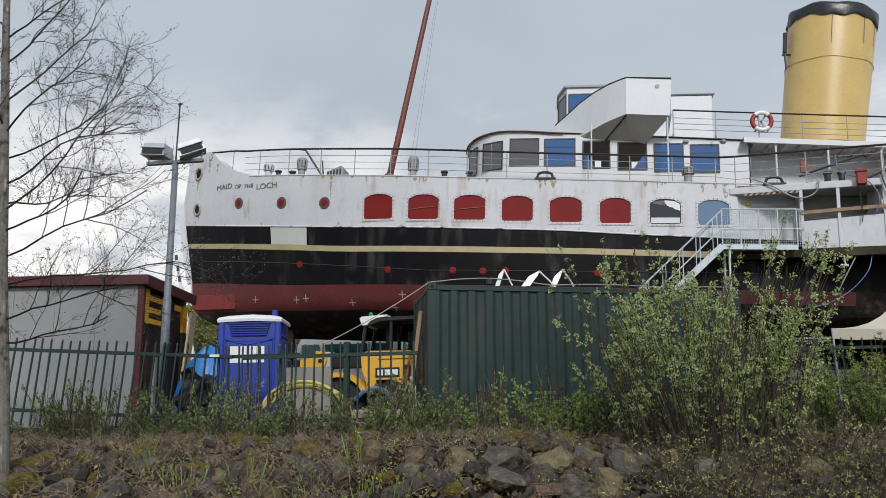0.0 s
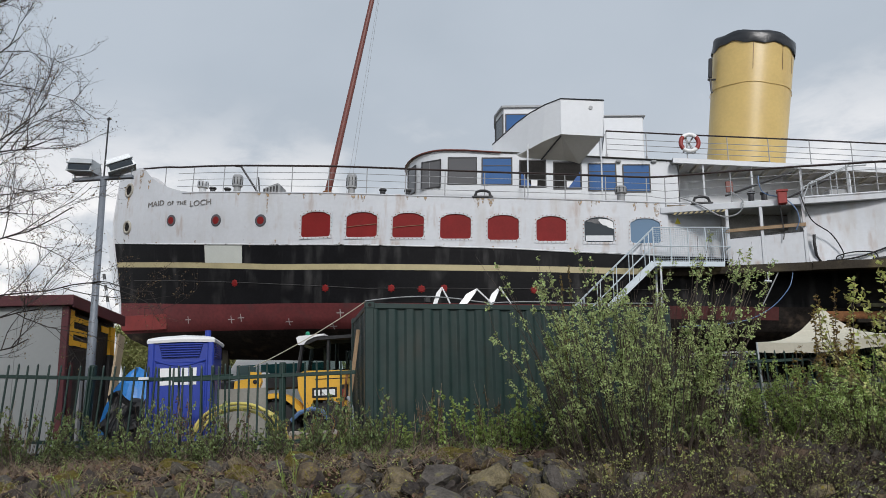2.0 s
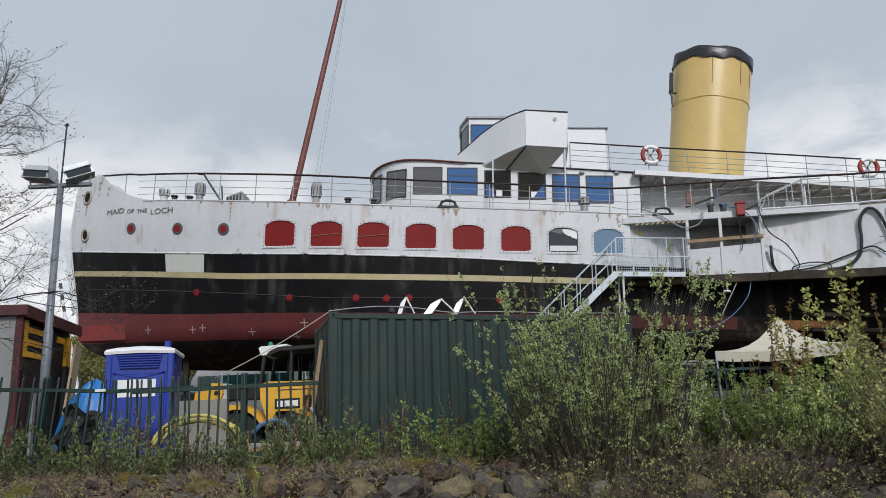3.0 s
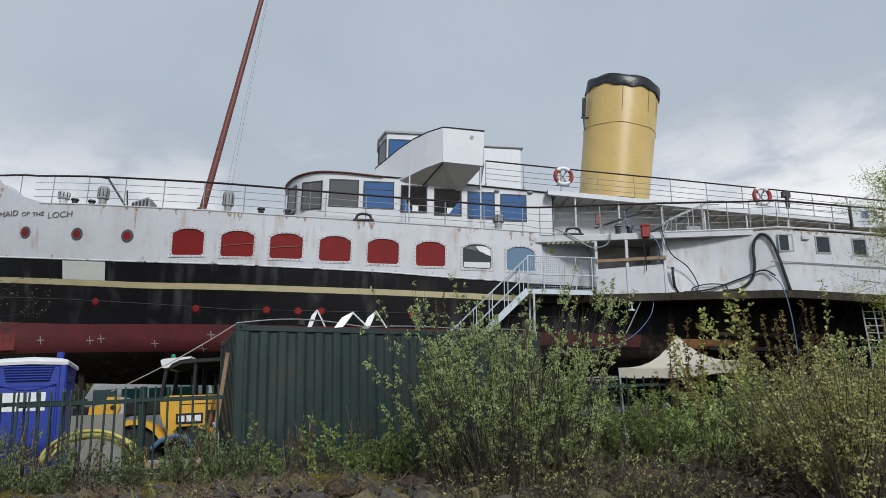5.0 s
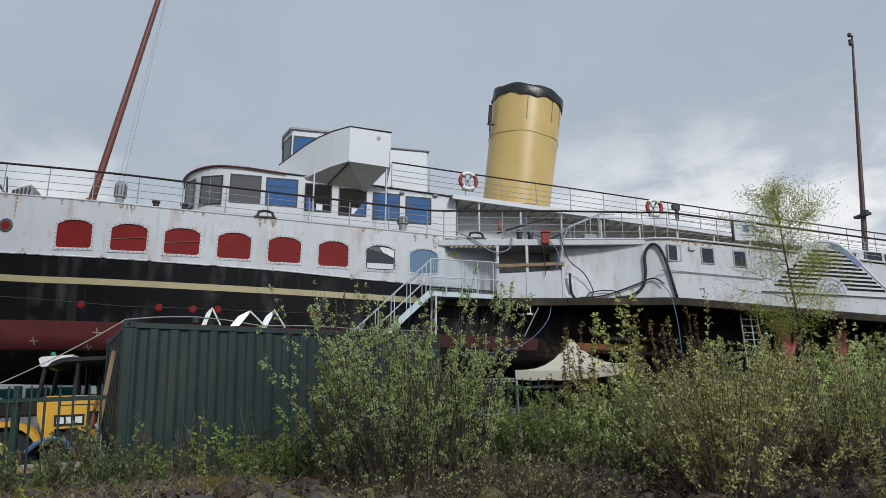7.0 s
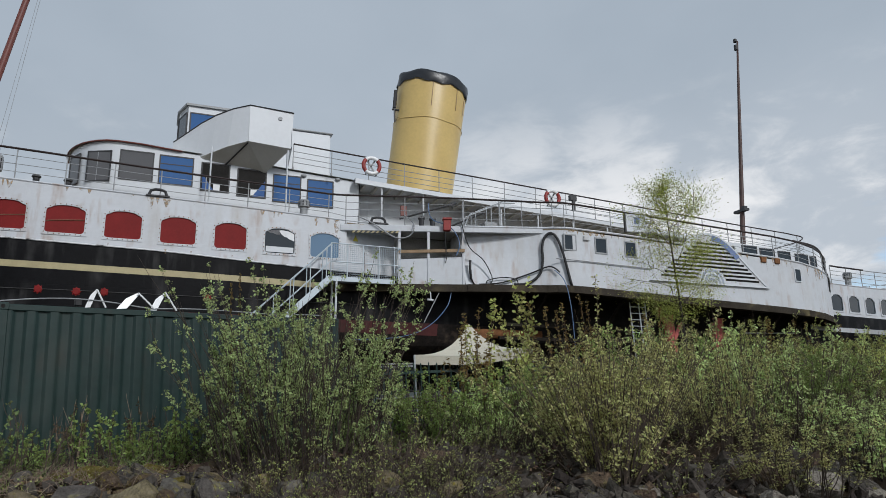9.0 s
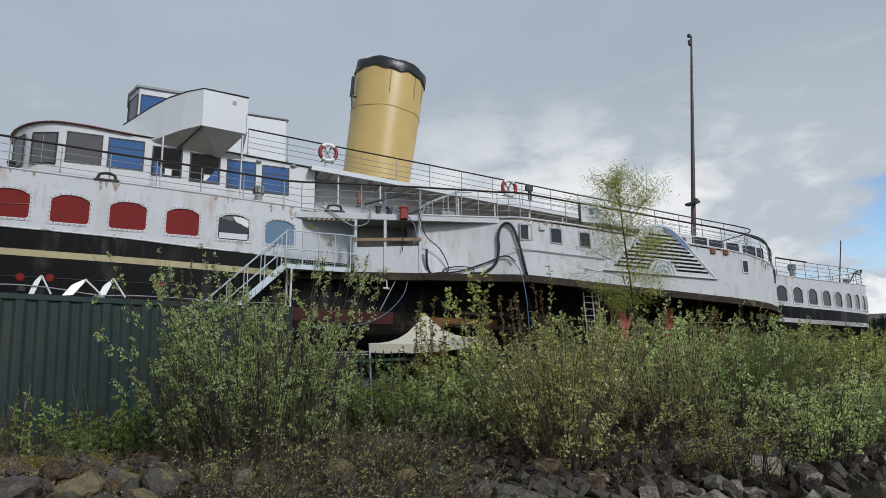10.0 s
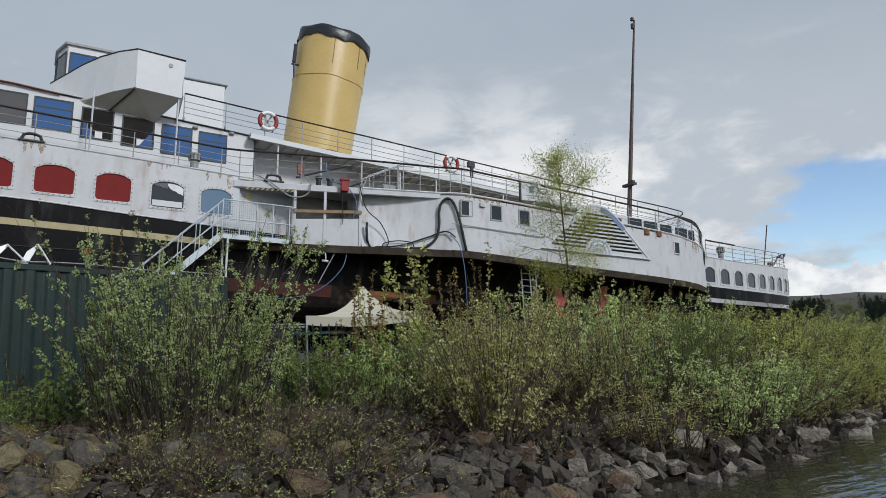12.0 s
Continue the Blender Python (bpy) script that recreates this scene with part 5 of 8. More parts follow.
# ---- funnel
FB, FT = Vector((12.57, 0, 7.0)), Vector((13.44, 0, 13.45))
fun_rows = []
for k in np.linspace(0, 1, 9):
    c = FB.lerp(FT, k)
    fun_rows.append([(c.x + (1.78 + 0.12 * k) * math.cos(a), c.y + 1.55 * math.sin(a), c.z - 0.26 * k * math.cos(a)) for a in np.linspace(0, 2 * math.pi, 40, False)])
funnel = part("funnel", Shape().grid(fun_rows, True), M_FUNNEL, ship, "buff yellow funnel, its top wrapped in black sheeting", smooth=True)
cap_rows = []
rng = random.Random(5)
for j, (k, r) in enumerate(((0.93, 1.035), (0.94, 1.05), (0.965, 1.045), (0.995, 1.045), (1.02, 1.03), (1.036, 0.92), (1.042, 0.5), (1.04, 0.02))):
    c = FB.lerp(FT, k)
    cap_rows.append([(c.x + 1.87 * r * math.cos(a) * (1 + 0.012 * math.sin(9 * a + j)), c.y + 1.55 * r * math.sin(a) * (1 + 0.012 * math.sin(11 * a + j * 2)),
                      c.z - 0.26 * r * math.cos(a) + (0.07 * math.sin(5 * a + 1) + 0.05 * math.sin(13 * a) if j < 2 else 0.05 * math.sin(7 * a + j))) for a in np.linspace(0, 2 * math.pi, 48, False)])
part("sheeting", Shape().grid(cap_rows, True), M_TARP, funnel, "black tarpaulin tied over the funnel top", smooth=True)
for k in (0.885, 0.55):
    c = FB.lerp(FT, k + 0.06)
    part("band", Shape().tube([(c.x + 1.885 * math.cos(a), 1.565 * math.sin(a), c.z - 0.26 * k * math.cos(a) + 0.03 * math.sin(6 * a)) for a in np.linspace(0, 2 * math.pi, 40)], 0.010 if k > 0.6 else 0.014, 5), M_WOOD if k > 0.6 else M_FUNNEL, funnel)
for a in (-105, -60, -35):
    c, d = FB.lerp(FT, 0.95), FB.lerp(FT, 0.72)
    ca, sa = math.cos(radians(a)), math.sin(radians(a))
    part("rope", Shape().tube([(c.x + 1.89 * ca, 1.57 * sa, c.z), (d.x + 1.89 * ca + 0.05, 1.57 * sa, d.z)], 0.014, 5), M_WOOD, funnel)
wp = FB.lerp(FT, 0.72)
part("whistle_pipe", Shape().tube([(wp.x - 2.05, -0.35, wp.z - 0.7), (wp.x - 2.08, -0.35, wp.z + 0.1)], 0.05, 6).tube([(wp.x - 2.08, -0.35, wp.z + 0.1), (wp.x - 2.0, -0.35, wp.z + 1.1)], 0.1, 8).tube([(wp.x - 2.2, -0.35, wp.z), (wp.x - 1.8, -0.35, wp.z)], 0.05, 6), M_FRAME, funnel, "dark whistle pipe on the funnel's fore side")

# ---- masts
mast = part("foremast", Shape().tube([(-7.93 + 0.172 * d, 0, 4.8 + d) for d in np.linspace(0, 18, 10)], [0.175 - 0.004 * d for d in np.linspace(0, 18, 10)], 12), M_MAST, ship, "raked red-brown foremast", smooth=True)
part("mast_collar", Shape().lathe([(0.26, 0), (0.26, 0.16), (0.2, 0.22)], 14, Matrix.Translation((-7.74, 0, 5.85))), M_RUST, mast)
for s, w in ((-6.55, 0.6), (-6.2, 2.9)):
    part("stay", Shape().tube([(-7.93 + 0.172 * 17, 0, 21.8), (s, -w, 5.0)], 0.008, 4), M_RAIL, mast)
aft = part("mainmast", Shape().tube([(34.05 + 0.104 * d, 0, 4.4 + d) for d in np.linspace(0, 16.3, 8)], [0.17, 0.16, 0.145, 0.13, 0.115, 0.10, 0.08, 0.06], 10), M_AFTMAST, ship, "dark brown mainmast with lamps", smooth=True)
part("lamp_bracket", Shape().box((34.24, -0.5, 8.4), (34.59, 0.5, 8.55)).box((34.14, -0.55, 8.35), (34.39, -0.3, 8.65)), M_FRAME, aft)
part("masthead_lamp", Shape().box((35.34, -0.2, 19.9), (35.56, 0.0, 20.3), None, 0.03).box((35.34, -0.2, 20.5), (35.54, 0.0, 20.75), None, 0.03), M_FRAME, aft)
part("ensign_staff", Shape().tube([(46.2, -1.0, 3.5), (47.0, -1.0, 6.85)], 0.04, 6), M_AFTMAST, ship)
# ---- deck fittings
for s, w, h in ((-13.55, 1.3, 0.95), (-12.0, 0.9, 1.5), (-6.27, 1.4, 1.75), (5.95, 3.6, 0.85), (39.2, 3.0, 1.0), (47.6, 0.6, 0.6)):
    z = deck_h(s)
    v = part("ventilator", Shape().lathe([(0.17, 0), (0.17, h * 0.6), (0.25, h * 0.62), (0.25, h * 0.95), (0.2, h)], 14, Matrix.Translation((s, -w, z))), M_RAIL if s > -13 else M_WHITE2, ship, "mushroom ventilator", smooth=False)
    for k in range(10):
        a = 2 * math.pi * k / 10
        part("vent_slot", Shape().box((-0.02, -0.006, h * 0.66), (0.02, 0.006, h * 0.9), Matrix.Translation((s + 0.252 * math.cos(a), -w + 0.252 * math.sin(a), z)) @ Matrix.Rotation(a + math.pi / 2, 4, "Z")), M_FRAME, v)
for s, w in ((-12.68, 2.2), (-11.93, 2.3), (-4.4, 3.7), (-3.3, 3.7), (11.32, 3.9), (11.86, 3.9)):
    big = s > 10
    part("bollard", Shape().lathe([(0.18, 0), (0.18, 0.05), (0.12, 0.08), (0.12, 0.52 if big else 0.3), (0.17, 0.56 if big else 0.34), (0.16, 0.64 if big else 0.4)], 14, Matrix.Translation((s, -w, deck_h(s)))), M_FRAME, ship)
for s in (0.0, 9.2):
    w = half(s, 4.4) - 0.05
    sh = Shape().box((s - 0.45, -w - 0.12, deck_h(s) + 0.0), (s + 0.45, -w + 0.12, deck_h(s) + 0.08), None, 0.02)
    sh.tube([(s - 0.35, -w, deck_h(s) + 0.05), (s - 0.27, -w, deck_h(s) + 0.27), (s - 0.1, -w, deck_h(s) + 0.33), (s + 0.1, -w, deck_h(s) + 0.33), (s + 0.27, -w, deck_h(s) + 0.27), (s + 0.35, -w, deck_h(s) + 0.05)], 0.06, 8)
    part("fairlead", sh, M_FRAME, ship, "black iron fairlead")
part("skylight", Shape().prism([(-10.45, 0), (-9.6, 0), (-9.6, 0.92), (-9.72, 1.0), (-10.4, 0.72)], 1.0, Matrix.Translation((0, -1.8, deck_h(-10)))), M_RAIL, ship, "small grey slatted skylight")
for k in range(5):
    part("skylight_slat", Shape().box((-10.38 + 0.15 * k, -1.83, deck_h(-10) + 0.42), (-10.30 + 0.15 * k, -1.79, deck_h(-10) + 0.70 + 0.05 * k)), M_FRAME, ship)
part("windlass_lever", Shape().tube([(-10.45, -1.9, 5.2), (-11.5, -1.9, 6.72)], 0.05, 6).tube([(-11.5, -1.9, 6.72), (-11.8, -1.9, 6.75)], 0.03, 6), M_FRAME, ship)
part("windlass_bar", Shape().tube([(-10.55, -1.7, 5.0), (-10.7, -1.7, 6.25)], 0.035, 6), M_FRAME, ship)
part("red_box", Shape().box((4.41, -0.28, 3.78), (4.74, -0.01, 4.30), EDGE_M, 0.03).box((4.37, -0.32, 4.26), (4.78, 0.02, 4.36), EDGE_M, 0.02), M_REDPAINT, ship, "red steel hopper box on the deck edge")
part("junction_box", Shape().box((10.55, -3.2, 5.0), (10.85, -3.1, 5.5), None, 0.02), M_MAST, ship)
part("cable_loop", Shape().tube(curve([(10.7, -3.3, 5.0), (10.54, -5.08, 4.08), (10.36, -5.08, 3.56), (9.73, -4.9, 3.46), (8.91, -4.68, 4.02), (8.16, -4.45, 4.41)]), 0.03, 6), M_RAIL, ship)
hose = [(13.11, -5.74, 1.38), (12.96, -5.69, 1.7), (12.93, -5.68, 2.18), (12.95, -5.68, 2.5)]
part("black_hose", Shape().tube(hose, 0.06, 8), M_RUBBER, ship, smooth=True)
hose = [(14.76, -6.27, 1.42), (15.4, -6.42, 1.5), (15.9, -6.56, 1.9), (16.04, -6.62, 2.52), (16.04, -6.62, 3.12), (16.15, -6.66, 3.54), (16.38, -6.78, 3.76), (16.64, -6.92, 3.53), (16.88, -7.02, 2.73), (17.18, -7.08, 1.36)]
hp = []
for i in range(len(hose) - 1):
    p0, p1, p2, p3 = (Vector(hose[max(0, min(len(hose) - 1, i + k))]) for k in (-1, 0, 1, 2))
    for k in range(5):
        t = k / 5
        hp.append(0.5 * ((2 * p1) + (p2 - p0) * t + (2 * p0 - 5 * p1 + 4 * p2 - p3) * t * t + (3 * p1 - p0 - 3 * p2 + p3) * t ** 3))
part("suction_hose", Shape().tube(hp + [Vector(hose[-1])], 0.06, 8), M_RUBBER, ship, "thick black hose looped over the side", smooth=True)
part("thin_hose", Shape().tube(curve([(13.26, -5.84, 1.42), (14.31, -6.12, 1.52), (15.54, -6.45, 1.95), (16.3, -6.75, 2.24), (16.66, -7.0, 1.96)]), 0.035, 6), M_RUBBER, ship)
part("black_cable", Shape().tube(curve([(12.57, -5.64, 4.23), (12.87, -5.74, 3.11), (13.49, -5.9, 2.49), (13.84, -5.99, 1.73), (13.75, -5.97, 1.44)]), 0.025, 5), M_RUBBER, ship)
part("black_cable", Shape().tube(curve([(13.58, -5.93, 1.42), (13.66, -5.95, 1.6), (14.22, -6.09, 1.73), (14.83, -6.25, 1.68), (14.96, -6.29, 1.45)]), 0.025, 5), M_RUBBER, ship)
part("black_cable", Shape().tube(curve([(11.85, -5.44, 3.75), (11.91, -5.46, 2.73), (11.87, -5.45, 2.35)]), 0.02, 5), M_RUBBER, ship)
part("blue_line", Shape().tube(curve([(16.3, -7.15, 2.0), (16.7, -7.3, 1.5), (16.9, -7.4, 0.3), (17.0, -7.4, -1.5)]), 0.02, 6), M_BLUEPIPE, ship)
part("blue_pipe", Shape().tube(curve([(7.6, -5.6, -1.15), (9.26, -5.6, -1.02), (10.07, -5.6, -0.88), (10.7, -5.6, -0.64), (11.33, -5.6, -0.2), (11.88, -5.6, 0.45), (12.1, -5.5, 1.06)]), 0.017, 6), M_BLUEPIPE, ship)
part("pipe_hanger", Shape().tube([(11.2, -5.32, 1.06), (11.22, -5.33, 0.72)], 0.03, 6).tube([(11.05, -5.33, 0.72), (11.32, -5.33, 0.70)], 0.045, 6), M_WHITE2, ship, "white pipe hanger under the strake")
part("stay_rod", Shape().tube([(11.6, -5.35, 1.06), (10.95, -5.2, -0.25)], 0.025, 6), M_RAIL, ship)

# lifebuoys on the boat deck rail


def lifebuoy(s, w, h):
    m = SHIP_M @ Matrix.Translation((s, -w, h)) @ Matrix.Rotation(radians(90), 4, "X")
    buoy = thing("lifebuoy", "red and white lifebuoy on crossed brackets at the ship's rail", "lifebuoy", m, "lifebuoys on the boat deck rail")
    for k in range(4):
        a0, a1 = radians(45 + 90 * k), radians(135 + 90 * k)
        rows = [[((0.385 + 0.095 * math.cos(b)) * math.cos(a), (0.385 + 0.095 * math.cos(b)) * math.sin(a), 0.085 * math.sin(b)) for b in np.linspace(0, 2 * math.pi, 10, False)] for a in np.linspace(a0, a1, 9)]
        part("ring_segment", Shape().grid(rows, True), M_WHITEPL if k in (0, 2) else M_REDPAINT, buoy, "white segment" if k in (0, 2) else "red segment", smooth=True)
    for a in (-32, 32):
        part("bracket", Shape().box((-0.035, -0.5, -0.14), (0.035, 0.45, -0.09), Matrix.Rotation(radians(a), 4, "Z")), M_RAIL, buoy)
    return buoy


lifebuoy(9.05, 3.42, roof_h(9) + 0.72)
lifebuoy(18.6, 3.42, roof_h(18.6) + 0.72)
part("loudhailer", Shape().box((19.6, -3.5, roof_h(19.6) + 0.75), (20.0, -3.3, roof_h(19.6) + 1.05), None, 0.02).box((19.75, -3.5, roof_h(19.6) + 0.2), (19.9, -3.35, roof_h(19.6) + 0.8), None, 0.02), M_FRAME, ship)

# rust weeping from the sponson top edge and the deck edge beam
M_STREAK = mat("rust_bleed", (0.42, 0.29, 0.16), 0.7, 0.35, 5, 0.2, 30, stain=(0.55, 0.54, 0.52), stain_amt=1.2, stain_scale=6.0)
nt = M_STREAK.node_tree
tr_, ms_ = nt.nodes.new("ShaderNodeBsdfTransparent"), nt.nodes.new("ShaderNodeMixShader")
nz_, mr_ = nt.nodes.new("ShaderNodeTexNoise"), nt.nodes.new("ShaderNodeMapRange")
nz_.inputs["Scale"].default_value, nz_.inputs["Detail"].default_value = 7.0, 6.0
mr_.inputs["From Min"].default_value, mr_.inputs["From Max"].default_value, mr_.inputs["To Max"].default_value = 0.42, 0.62, 0.85
nt.links.new(nt.nodes.new("ShaderNodeTexCoord").outputs["Object"], nz_.inputs["Vector"])
nt.links.new(nz_.outputs["Fac"], mr_.inputs["Value"])
nt.links.new(mr_.outputs["Result"], ms_.inputs["Fac"])
nt.links.new(tr_.outputs["BSDF"], ms_.inputs[1])
nt.links.new(nt.nodes["Principled BSDF"].outputs["BSDF"], ms_.inputs[2])
nt.links.new(ms_.outputs["Shader"], nt.nodes["Material Output"].inputs["Surface"])
rs_ = random.Random(12)
for k in range(70):
    if k < 54:
        s = rs_.uniform(16.6, 33.5)
        w, h = interp(s, SPONSON), sp_top(s) - 0.05
    else:
        s = rs_.uniform(7.8, 13.2)
        w, h = 4.225, 4.12
    ln = rs_.uniform(0.12, 0.75) * (1 if k < 54 else 0.35)
    wd = rs_.uniform(0.03, 0.16) if k % 3 else rs_.uniform(0.2, 0.5)
    if 16.6 < s < 20.9:
        ln = min(ln, 0.22)
    wa, wb = (interp(s, SPONSON), interp(s + wd, SPONSON)) if k < 54 else (w, w)
    pts = [(s, -wa - 0.012, h), (s + wd, -wb - 0.012, h), (s + wd * 0.7, -wb - 0.012, h - ln * 0.6), (s + wd * 0.45, -wa - 0.012, h - ln), (s + wd * 0.2, -wa - 0.012, h - ln * 0.5)]
    sh = Shape()
    sh.v, sh.f = pts + [(x, y + 0.008, z) for x, y, z in pts], [(4, 3, 2, 1, 0), (0, 1, 6, 5), (1, 2, 7, 6), (2, 3, 8, 7), (3, 4, 9, 8), (4, 0, 5, 9)]
    part("rust_streak", sh, M_STREAK, ship)

hull_rust = [(-17.0, 6.95, 1.0, 0.3), (-16.4, 6.35, 0.5, 0.2), (-17.7, 5.7, 0.7, 0.16), (-17.5, 3.85, 0.4, 0.14), (-9.6, 4.85, 1.0, 0.10), (-5.2, 4.62, 0.3, 0.2), (-0.2, 4.46, 0.5, 0.16), (0.35, 4.44, 0.35, 0.3), (6.4, 4.28, 0.4, 0.2), (7.3, 4.22, 0.7, 0.3)]
for k in range(26):
    q = rs_.uniform(-14, 7.5)
    hull_rust.append((q, deck_h(q) - 0.02, rs_.uniform(0.08, 0.3), rs_.uniform(0.04, 0.25)))
for k in range(16):
    q = rs_.uniform(-16, 7.0)
    hull_rust.append((q, lower_h(q) + rs_.uniform(0.05, 0.25), rs_.uniform(0.05, 0.2), rs_.uniform(0.04, 0.12)))
for q, h, ln, wd in hull_rust:
    top_, mid_, low_ = ([Vector(hull_point(q + f * wd, h - g * ln, -1, 0.012)) for f in fs] for g, fs in ((0, (-0.5, 0, 0.5)), (0.5, (-0.3, 0, 0.34)), (1, (-0.08, 0, 0.1))))
    rust_sh = Shape().grid([low_, mid_, top_])
    part("rust_streak", rust_sh, M_STREAK, ship)

# ---------------------------------------------------------------- the yard


def rot(x, y, z, deg=0.0):
    return Matrix.Translation((x, y, z)) @ Matrix.Rotation(radians(deg), 4, "Z")


# shipping container
CL, CW, CH = 6.06, 2.44, 2.6
container = thing("shipping_container", "dark green corrugated steel shipping container on the bank", "container", rot(-2.14, 12.75, 0.0, 16.5) @ Matrix.Rotation(radians(1.2), 4, "Y"))


def corrugated(length, z0, z1, depth=0.036, pitch=0.33):
    pts, x = [(0.0, 0.0)], 0.0
    while x < length - pitch:
        pts += [(x + pitch * k, depth * d) for k, d in ((0.24, 0.0), (0.30, 0.08), (0.44, 0.92), (0.50, 1.0), (0.74, 1.0), (0.80, 0.92), (0.94, 0.08), (1.0, 0.0))]
        x += pitch
    pts.append((length, 0.0))
    return [[(a, b, z) for a, b in pts] for z in (z0, z1)]


for name, m in (("front_wall", Matrix.Translation((0.12, 0.03, 0))), ("back_wall", Matrix.Translation((CL - 0.12, CW - 0.03, 0)) @ Matrix.Rotation(math.pi, 4, "Z"))):
    rows = [[tuple(m @ Vector(p)) for p in row] for row in corrugated(CL - 0.24, 0.16, CH - 0.1)]
    part(name, Shape().grid(rows[::-1]), M_GREEN, container, "corrugated side wall")
m = Matrix.Translation((0.03, CW - 0.12, 0)) @ Matrix.Rotation(radians(-90), 4, "Z")
part("end_wall", Shape().grid([[tuple(m @ Vector(p)) for p in row] for row in corrugated(CW - 0.24, 0.16, CH - 0.1, 0.04, 0.22)][::-1]), M_GREEN, container, "ribbed end wall")
part("far_end_wall", Shape().box((CL - 0.06, 0.1, 0.1), (CL - 0.03, CW - 0.1, CH - 0.1)), M_GREEN, container)
part("container_roof", Shape().box((0.1, 0.08, CH - 0.06), (CL - 0.1, CW - 0.08, CH - 0.03)), M_GREEN, container)
for x in (0, CL - 0.16):
    for y in (0, CW - 0.16):
        part("corner_post", Shape().box((x, y, 0.11), (x + 0.16, y + 0.16, CH - 0.11), None, 0.012), M_GREEN, container)
        for z in (0, CH - 0.12):
            cast = part("corner_casting", Shape().box((x - 0.006, y - 0.006, z), (x + 0.168, y + 0.168, z + 0.12), None, 0.012), M_GREEN, container, "corner casting")
            part("twistlock_hole", Shape().lathe([(0.032, 0), (0.032, 0.004)], 10, Matrix.Translation((x + 0.08, y - 0.007, z + 0.06)) @ Matrix.Rotation(radians(90), 4, "X")), M_DARKROOM, cast)
for y in (0.02, CW - 0.12):
    part("top_rail", Shape().box((0.16, y, CH - 0.12), (CL - 0.16, y + 0.1, CH - 0.02), None, 0.01), M_GREEN, container)
    part("bottom_rail", Shape().box((0.16, y, 0.02), (CL - 0.16, y + 0.1, 0.18), None, 0.01), M_GREEN, container)
for x in (0.02, CL - 0.12):
    part("end_rail", Shape().box((x, 0.16, CH - 0.12), (x + 0.1, CW - 0.16, CH - 0.02), None, 0.01), M_GREEN, container)
    part("end_sill", Shape().box((x, 0.16, 0.02), (x + 0.1, CW - 0.16, 0.18)), M_GREEN, container)

# folded white bracket frames on the container, and the cable beside them


def bracket_frame(x, y, deg, wide, tall, lean):
    t = thing("bracket_frame", "white folded metal bracket frame lying on the container roof", "bracket", rot(x, y, CH - 0.02 - 0.02 * (x + 2.14), deg), "white brackets on the container")
    part("plate", Shape().prism([(0, 0), (0.26 * wide, 0.01), (0.58 * wide, 0.9 * tall), (0.54 * wide, tall), (0.24 * wide, 0.66 * tall)], 0.025, Matrix.Rotation(radians(lean), 4, "X")), M_WHITEPL, t)
    part("strut", Shape().tube([(0.55 * wide, 0.02, 0.95 * tall), (0.8 * wide, 0.04, 0.45 * tall), (wide, 0.06, 0.01)], 0.016, 5), M_WHITEPL, t)


for x, y, d, w_, h_, l in ((-0.90, 13.2, 4, 0.32, 0.33, -6), (-0.42, 13.3, 8, 0.62, 0.30, -14), (0.10, 13.5, 6, 0.46, 0.36, -20)):
    bracket_frame(x, y, d, w_, h_, l)
cable = [(-2.1 + 0.55 * i, 12.82 + 0.163 * i, CH + 0.02 - 0.0115 * i + 0.10 * abs(math.sin(i * 0.8)) * (1 if i < 4 else 0.3)) for i in range(11)]
cab = part("power_cable", Shape().tube(curve(cable, 3), 0.010, 5), M_RAIL, None)
tagged(cab, "pale cable trailing along the container roof", "cable")
lump = part("cable_block", Shape().box((-0.05, -0.05, 0), (0.05, 0.05, 0.1), rot(-1.0, 13.15, CH - 0.02, 20), 0.01), M_RUBBER, None)
tagged(lump, "small black cable block on the container roof", "block")
rope = part("tether_rope", Shape().tube([(-2.10 - 2.25 * k, 12.80 + 0.7 * k, 2.60 - 1.02 * k - 0.22 * k * (1 - k)) for k in np.linspace(0, 1, 12)], 0.010, 5), M_CANVAS, None)
tagged(rope, "slack white rope tied from the container corner", "rope")
plank = part("leaning_plank", Shape().box((-0.035, -0.02, 0), (0.035, 0.02, 2.1), rot(-2.62, 13.35, 0.1, 20) @ Matrix.Rotation(radians(8), 4, "Y"), 0.005), M_WOOD, None)
tagged(plank, "bare timber plank leaning on the container end", "plank")
rod = part("rusty_rod", Shape().tube([(-2.62, 12.62, 0.0), (-2.42, 12.72, 1.35)], 0.022, 6), M_RUST, None)
tagged(rod, "rusty steel rod leaning beside the container", "rod")
pipe = part("bent_pipe", Shape().tube([(-2.32, 12.55, -0.05), (-2.32, 12.55, 0.75), (-2.34, 12.58, 0.86), (-2.40, 12.64, 0.92)], 0.03, 7), M_STEEL, None)
tagged(pipe, "grey bent steel pipe standing by the container", "pipe")

# palisade fence
PALE = Shape().tube([(0, 0, 0), (0, 0, 1.58), (0, 0, 1.61)], [0.0185, 0.0185, 0.009], 8).mesh("pale", M_FENCE)
POST = Shape().box((-0.05, -0.05, -0.25), (0.05, 0.05, 1.62), None, 0.008).mesh("post", M_FENCE)


